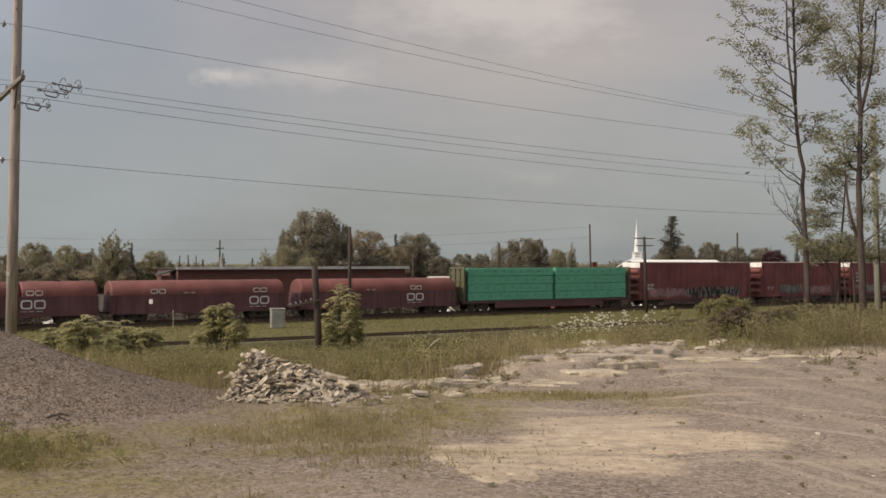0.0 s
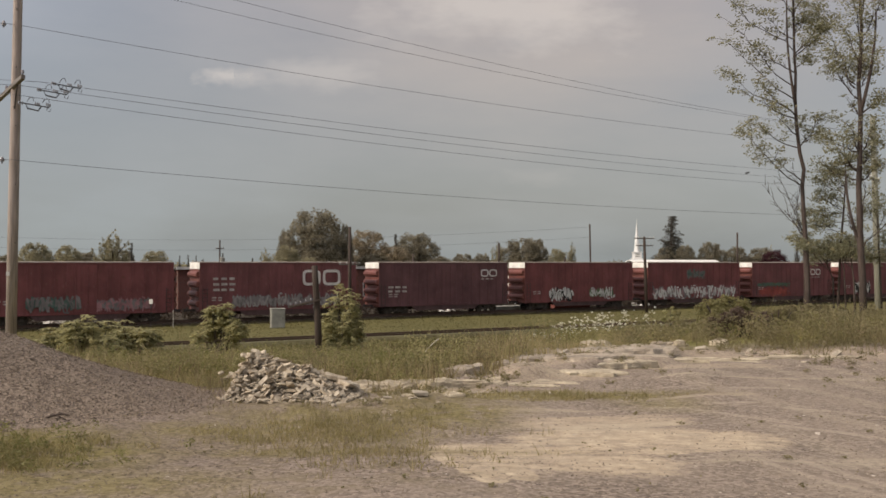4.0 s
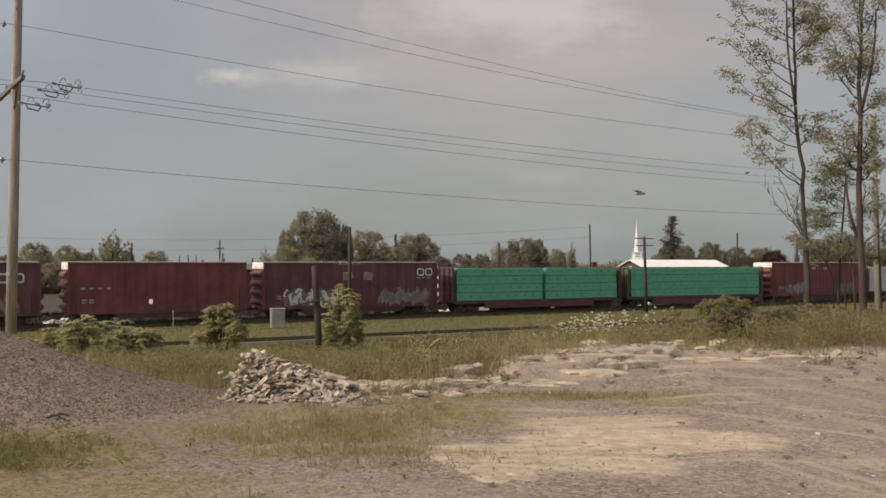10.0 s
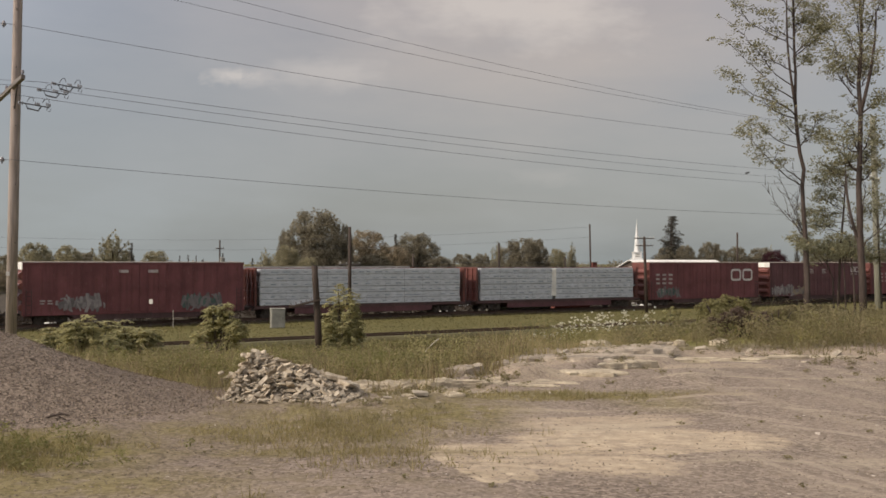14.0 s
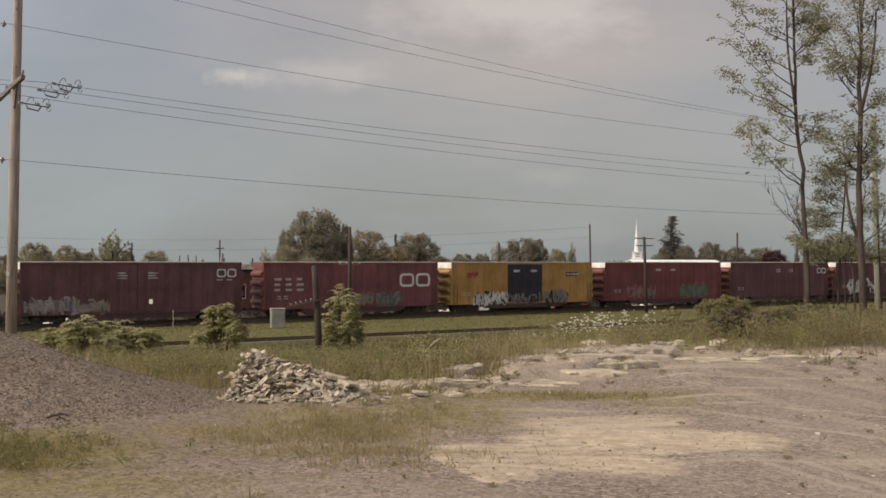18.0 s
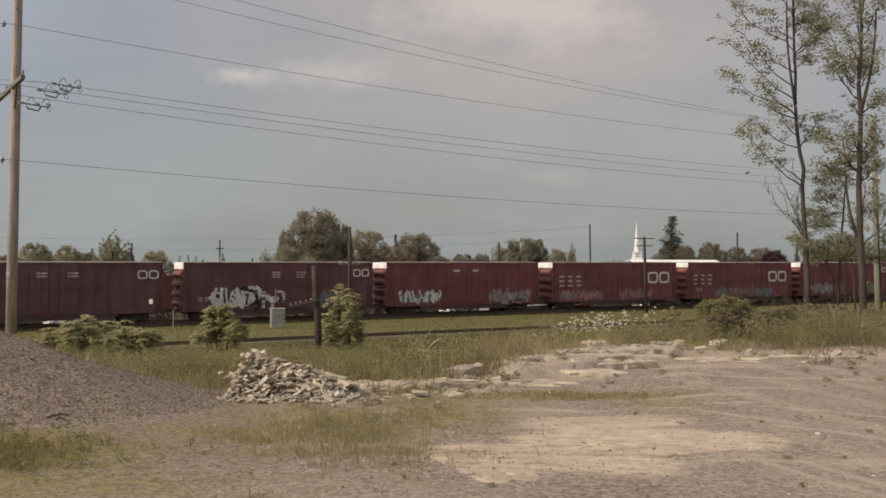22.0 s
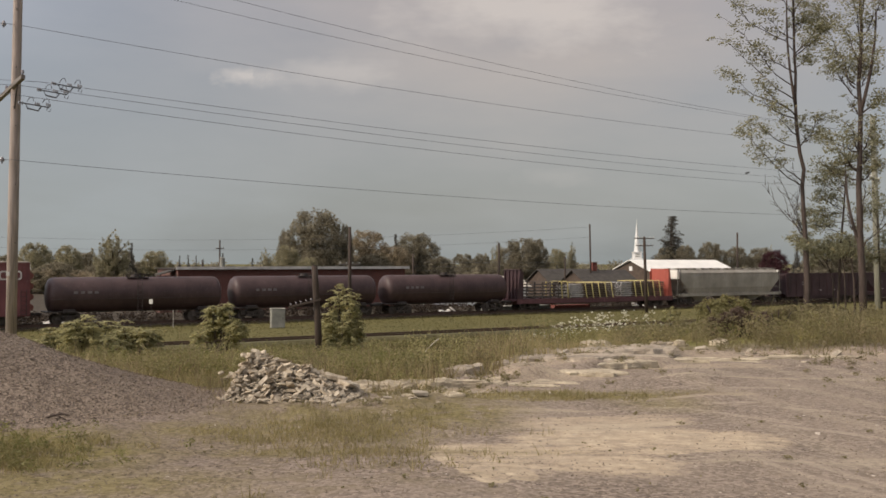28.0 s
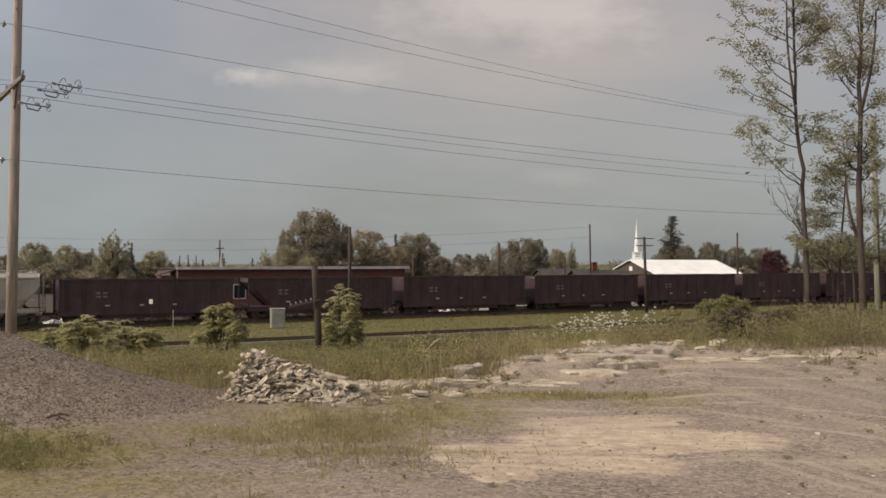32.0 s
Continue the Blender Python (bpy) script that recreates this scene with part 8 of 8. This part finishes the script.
# bushy brush behind the rubble, in clumps of three tints
for name, label, tint, count, lean, seed in (("green_brush", "bushy green brush behind the rubble pile", M_BRUSH, 230, -0.03, 51), ("brown_brush", "brownish dry brush among the green", M_BROWNWEED, 150, -0.12, 52),
                                             ("dark_brush", "dark leafy weeds in scattered clumps", M_RANKGREEN, 80, -0.02, 53)):
    rnd = random.Random(seed)
    cs, rs = [], []
    while len(cs) < count * 3:
        y = 14.8 + 24 * rnd.random() ** 1.3
        x = rnd.gauss(lean, 0.12) * y
        if y < lot_edge(x) + 0.8 or x < -0.36 * y or (x < -2 and heap_height(x, y) > 0.0):
            continue
        top = rnd.uniform(0.25, 0.8) * (0.5 + 0.9 * abs(noise.noise((x * 0.7, y * 0.7, seed))))
        for q in range(3):
            cs.append((x + rnd.gauss(0, 0.16), y + rnd.gauss(0, 0.2), land(x, y) + top * rnd.uniform(0.2, 1.0)))
            rs.append(rnd.uniform(0.10, 0.26))
    tagged(new(name, quads(name, *leaf_cloud(cs, rs, count * 130, 0.026, rnd, 1.0), tint)), label, "brush", kind="stuff")
# tufts rooted in the broken ledges
cs, rs = [], []
while len(cs) < 150:
    x = rnd.uniform(-1.0, 8.0)
    y = lot_edge(x) - abs(rnd.gauss(0, 1.3))
    cs.append((x, y, land(x, y) + 0.03))
    rs.append(rnd.uniform(0.03, 0.11))
tagged(new("ledge_weeds", quads("ledge_weeds", *leaf_cloud(cs, rs, 7000, 0.017, rnd, 0.7), M_WEED)), "low tufts of weeds rooted in the broken ledge", "weeds", kind="stuff")

spots = []
while len(spots) < 44000:
    y = 46 + 62 * rnd.random()
    x = rnd.uniform(-0.5, 0.52) * y
    off = y * math.cos(HEADING) - x * math.sin(HEADING)
    if abs(off - NEAR_OFF) < 0.85 and rnd.random() < 0.6 or off > FAR_OFF - 3.0:
        continue
    bed = max(land(x, y), RAIL_Z - 0.13) if abs(off - NEAR_OFF) < 1.5 else land(x, y)
    spots.append((x, y, bed - 0.03, 1.0 if off < NEAR_OFF - 1.5 else 0.42))
for k in range(16000):
    a, off = rnd.uniform(-45, 130), FAR_OFF - rnd.uniform(1.5, 3.0)
    q = on_track(a, off)
    spots.append((q.x, q.y, min(land(q.x, q.y), RAIL_Z - 0.45) - 0.05, 1.0))
tagged(new("meadow_grass", quads("meadow_grass", *blades(spots, rnd, 0.15, 0.45, 0.022, 1.2), M_MEADOW)), "mown grass between the two tracks", "grass", kind="stuff")

spots = []
while len(spots) < 16000:
    y = 6.4 + 8.2 * rnd.random()
    x = rnd.uniform(-0.52, 0.5) * y
    v = noise.noise((x * 0.55 + 3, y * 0.8, 5)) + 0.7 * noise.noise((x * 2.6, y * 3.0, 8)) + 0.5 * noise.noise((x * 7, y * 7, 2))
    corner = 1.1 - math.hypot((x + 4.2) / 1.3, (y - 8.2) / 1.1)
    mid = 0.66 - math.hypot((x + 1.2) / 2.9, (y - 9.9) / 2.6)
    foot = 0.9 - math.hypot((x + 2.1) / 1.3, (y - 11.75) / 0.35)
    strip = 0.9 - math.hypot((x - 1.0) / 3.0, (y - 12.3) / 0.6)
    want = max(corner * 1.0, mid, strip, foot) + 0.75 * v
    if want < rnd.uniform(0.1, 1.2) or (heap_height(x, y) > 0.03 and x < -2 and corner < 0.1):
        continue
    k = rnd.uniform(0.5, 1.4) if corner > 0.05 else (0.5 if rnd.random() < 0.75 else 1.1)
    for q in range(2):
        spots.append((x + rnd.gauss(0, 0.02), y + rnd.gauss(0, 0.02), land(x, y) - 0.01, k))
tagged(new("lot_grass", quads("lot_grass", *blades(spots, rnd, 0.03, 0.12, 0.0034, 1.0), M_DRYGRASS)), "sparse dry grass growing through the gravel", "grass", kind="stuff")

cs, rs = [], []
for k in range(120):
    x, y = rnd.gauss(-4.2, 0.6), rnd.gauss(8.3, 0.5)
    if heap_height(x, y) > 0.02:
        continue
    cs.append((x, y, land(x, y) + rnd.uniform(0.02, 0.14)))
    rs.append(rnd.uniform(0.04, 0.12))
tagged(new("corner_weeds", quads("corner_weeds", *leaf_cloud(cs, rs, 5200, 0.016, rnd, 0.8), M_FORB)), "leafy low weeds growing beside the gravel heap", "weeds", kind="stuff")

# small broad-leaved weeds dotted over the gravel
cs, rs = [], []
for k in range(120):
    y = 6.6 + 11.5 * rnd.random()
    x = rnd.uniform(-0.4, 0.5) * y
    if heap_height(x, y) > 0.03 and x < -2:
        continue
    cs.append((x, y, land(x, y) + 0.02))
    rs.append(0.012 + 0.032 * rnd.random() ** 2)
tagged(new("lot_weeds", quads("lot_weeds", *leaf_cloud(cs, rs, 1300, 0.013, rnd, 0.5), M_WEED)), "small dark weeds dotted over the gravel", "weeds", kind="stuff")

# white umbel flowers among the weeds
fv, ff = [], []
rnd = random.Random(19)
for k in range(280):
    px = rnd.gauss(0.158, 0.034) if k % 4 else rnd.gauss(0.10, 0.06)
    y = rnd.uniform(20.5, 26.0)
    x = px * y
    if not 0.04 < px < 0.235:
        continue
    z = land(x, y) + rnd.uniform(0.42, 0.80) * (1.0 if px > 0.11 else 0.75)
    r = rnd.uniform(0.015, 0.045)
    for q in range(7):
        a = rnd.uniform(0, 6.28)
        d = r * math.sqrt(rnd.random())
        s = 0.011
        cx, cy, cz = x + d * math.cos(a), y + d * math.sin(a), z + 0.4 * rnd.uniform(-r, r)
        i = len(fv)
        fv += [(cx - s, cy, cz), (cx, cy - s, cz + 0.01), (cx + s, cy, cz), (cx, cy + s, cz + 0.01), (cx, cy, cz + s), (cx, cy, cz - s)]
        ff += [(i, i + 1, i + 4), (i + 1, i + 2, i + 4), (i + 2, i + 3, i + 4), (i + 3, i, i + 4), (i + 1, i, i + 5), (i + 2, i + 1, i + 5), (i + 3, i + 2, i + 5), (i, i + 3, i + 5)]
M_PETAL = plain("white_petals", (0.78, 0.76, 0.66), 0.7)
tagged(new("white_flowers", quads("white_flowers", fv, ff, M_PETAL)), "white wild flowers among the weeds", "flowers", kind="stuff")

# a dead stick on the gravel heap
sx, sy = -4.14, 10.15
stick = thing("dead_branch", "bent dark dead branch on the gravel", "branch", pose(sx, sy, land(sx, sy) + heap_height(sx, sy) + 0.015))
tube("stick", [(-0.12, 0, -0.03), (-0.02, 0, 0.012), (0.08, 0, 0.03), (0.15, 0, 0.012)], [0.010, 0.012, 0.011, 0.006], M_OLDPOLE, stick, 6)
tube("twig", [(0.02, 0, 0.02), (0.07, -0.05, 0.01), (0.14, -0.08, -0.015)], [0.007, 0.006, 0.003], M_OLDPOLE, stick, 5)
# one tall pale stalk arching out of the brush
stalk = thing("dry_stalk", "tall pale arching dead stalk in the brush", "stalk", pose(-0.50, 20, land(-0.50, 20)))
zz = land(-0.50, 20)
tube("stem", [(0, 0, -0.05), (0.03, 0, -0.37 - zz), (0.16, 0, -0.11 - zz), (0.36, 0, 0.08 - zz), (0.48, 0, 0.14 - zz)], [0.012, 0.011, 0.009, 0.008, 0.004], M_LUMBER, stalk, 6)

# ------------------------------------------------------------ clouds that drift slowly
CLOUDS = []


def cloud_material(name, strength):
    n = Nodes(name, 1.0)
    d = n.add("ShaderNodeVectorMath")
    d.operation = "LENGTH"
    m = n.add("ShaderNodeMapping")
    m.inputs["Scale"].default_value = (1 / 230.0, 0, 1 / 62.0)
    n.link(n.local, m.inputs[0])
    n.link(m.outputs[0], d.inputs[0])
    puff = n.noise(1.0, 7, stretch=(0.008, 0.008, 0.02), rough=0.6)
    edge = n.math("ADD", d.outputs["Value"], n.math("MULTIPLY", n.math("SUBTRACT", puff, 0.5), 1.9))
    alpha = n.ramp(edge, 0.95, 0.2, 0.0, strength)
    em = n.add("ShaderNodeEmission")
    em.inputs[0].default_value = (0.60, 0.585, 0.575, 1)
    clear = n.add("ShaderNodeBsdfTransparent")
    mx = n.add("ShaderNodeMixShader")
    n.link(alpha, mx.inputs[0])
    n.link(clear.outputs[0], mx.inputs[1])
    n.link(em.outputs[0], mx.inputs[2])
    n.link(mx.outputs[0], n.tree.nodes["Material Output"].inputs[0])
    return n.mat


M_CLOUD = cloud_material("sunlit_cloud", 0.55)
M_VEIL = cloud_material("thin_cloud_veil", 0.30)
M_HAZE = cloud_material("faint_cloud_haze", 0.10)
for x, z, w, h, sc, stuff in ((-580.00, 512.0, 250, 75, 0.56, M_CLOUD), (-345.0, 520.0, 250, 70, 0.95, M_VEIL), (186.32, 685.94, 300, 80, 2.0, M_CLOUD), (250.0, 235.0, 250, 45, 0.6, M_HAZE)):
    me = quads("cloud", [(-w, 0, -h), (w, 0, -h), (w, 0, h), (-w, 0, h)], [(0, 1, 2, 3)], stuff)
    c = new("cloud", me)
    c.location = (x, 2600, z)
    c.scale = (sc, 1, sc)
    c.visible_shadow = False
    tagged(c, "thin bright cloud drifting in a hazy sky", "cloud", kind="structure")
    CLOUDS.append((c, 70.0))


# ------------------------------------------------------------ an insect that flies past
def flying_insect():
    fly = thing("flying_insect", "small dark insect flying past in the air", "insect", pose(-66, 0.9, 1.766))
    bm = bmesh.new()
    bmesh.ops.create_uvsphere(bm, u_segments=10, v_segments=6, radius=1.0)
    bmesh.ops.scale(bm, verts=bm.verts, vec=(0.0055, 0.0017, 0.0016))
    part("body", bm, M_BOX, fly, smooth=True)
    for s in (-1, 1):
        bm = bmesh.new()
        v = [bm.verts.new(p) for p in ((0.002, 0.001 * s, 0.001), (-0.004, 0.005 * s, 0.003), (-0.007, 0.003 * s, 0.002), (-0.002, 0.0005 * s, 0.001))]
        bm.faces.new(v)
        got = bmesh.ops.extrude_face_region(bm, geom=bm.faces[:])
        bmesh.ops.translate(bm, vec=(0, 0, 0.0002), verts=[q for q in got["geom"] if isinstance(q, bmesh.types.BMVert)])
        part("wing", bm, M_BOX, fly)
    return fly


insect = flying_insect()

# ------------------------------------------------------------ movement


def run(t):
    """Metres that the train has gone by t seconds."""
    return 22.308 * (t - 0.000249 * (t - 16) ** 2 + 0.0000159 * (t - 16) ** 3)


def motions():
    for at, car in CARS:
        rows = []
        for t in range(0, 33, 4):
            p = on_track(-140.8 + at - run(t), FAR_OFF, RAIL_Z)
            rows.append((float(t), pose(p.x, p.y, p.z, 0, 0, math.degrees(HEADING))))
        walk(car, rows)
    walk(insect, [(float(t), pose(0.187 + 6.6 * (t - 10), 0.9, 1.766)) for t in (0, 4, 8, 10, 12, 16, 20, 24, 28, 32)])
    for cloud, drift in CLOUDS:
        home = cloud.location.copy()
        walk(cloud, [(t, Matrix.Translation(home + Vector((drift * t / 32.0, 0, 0)))) for t in (0.0, 16.0, 32.0)])


motions()
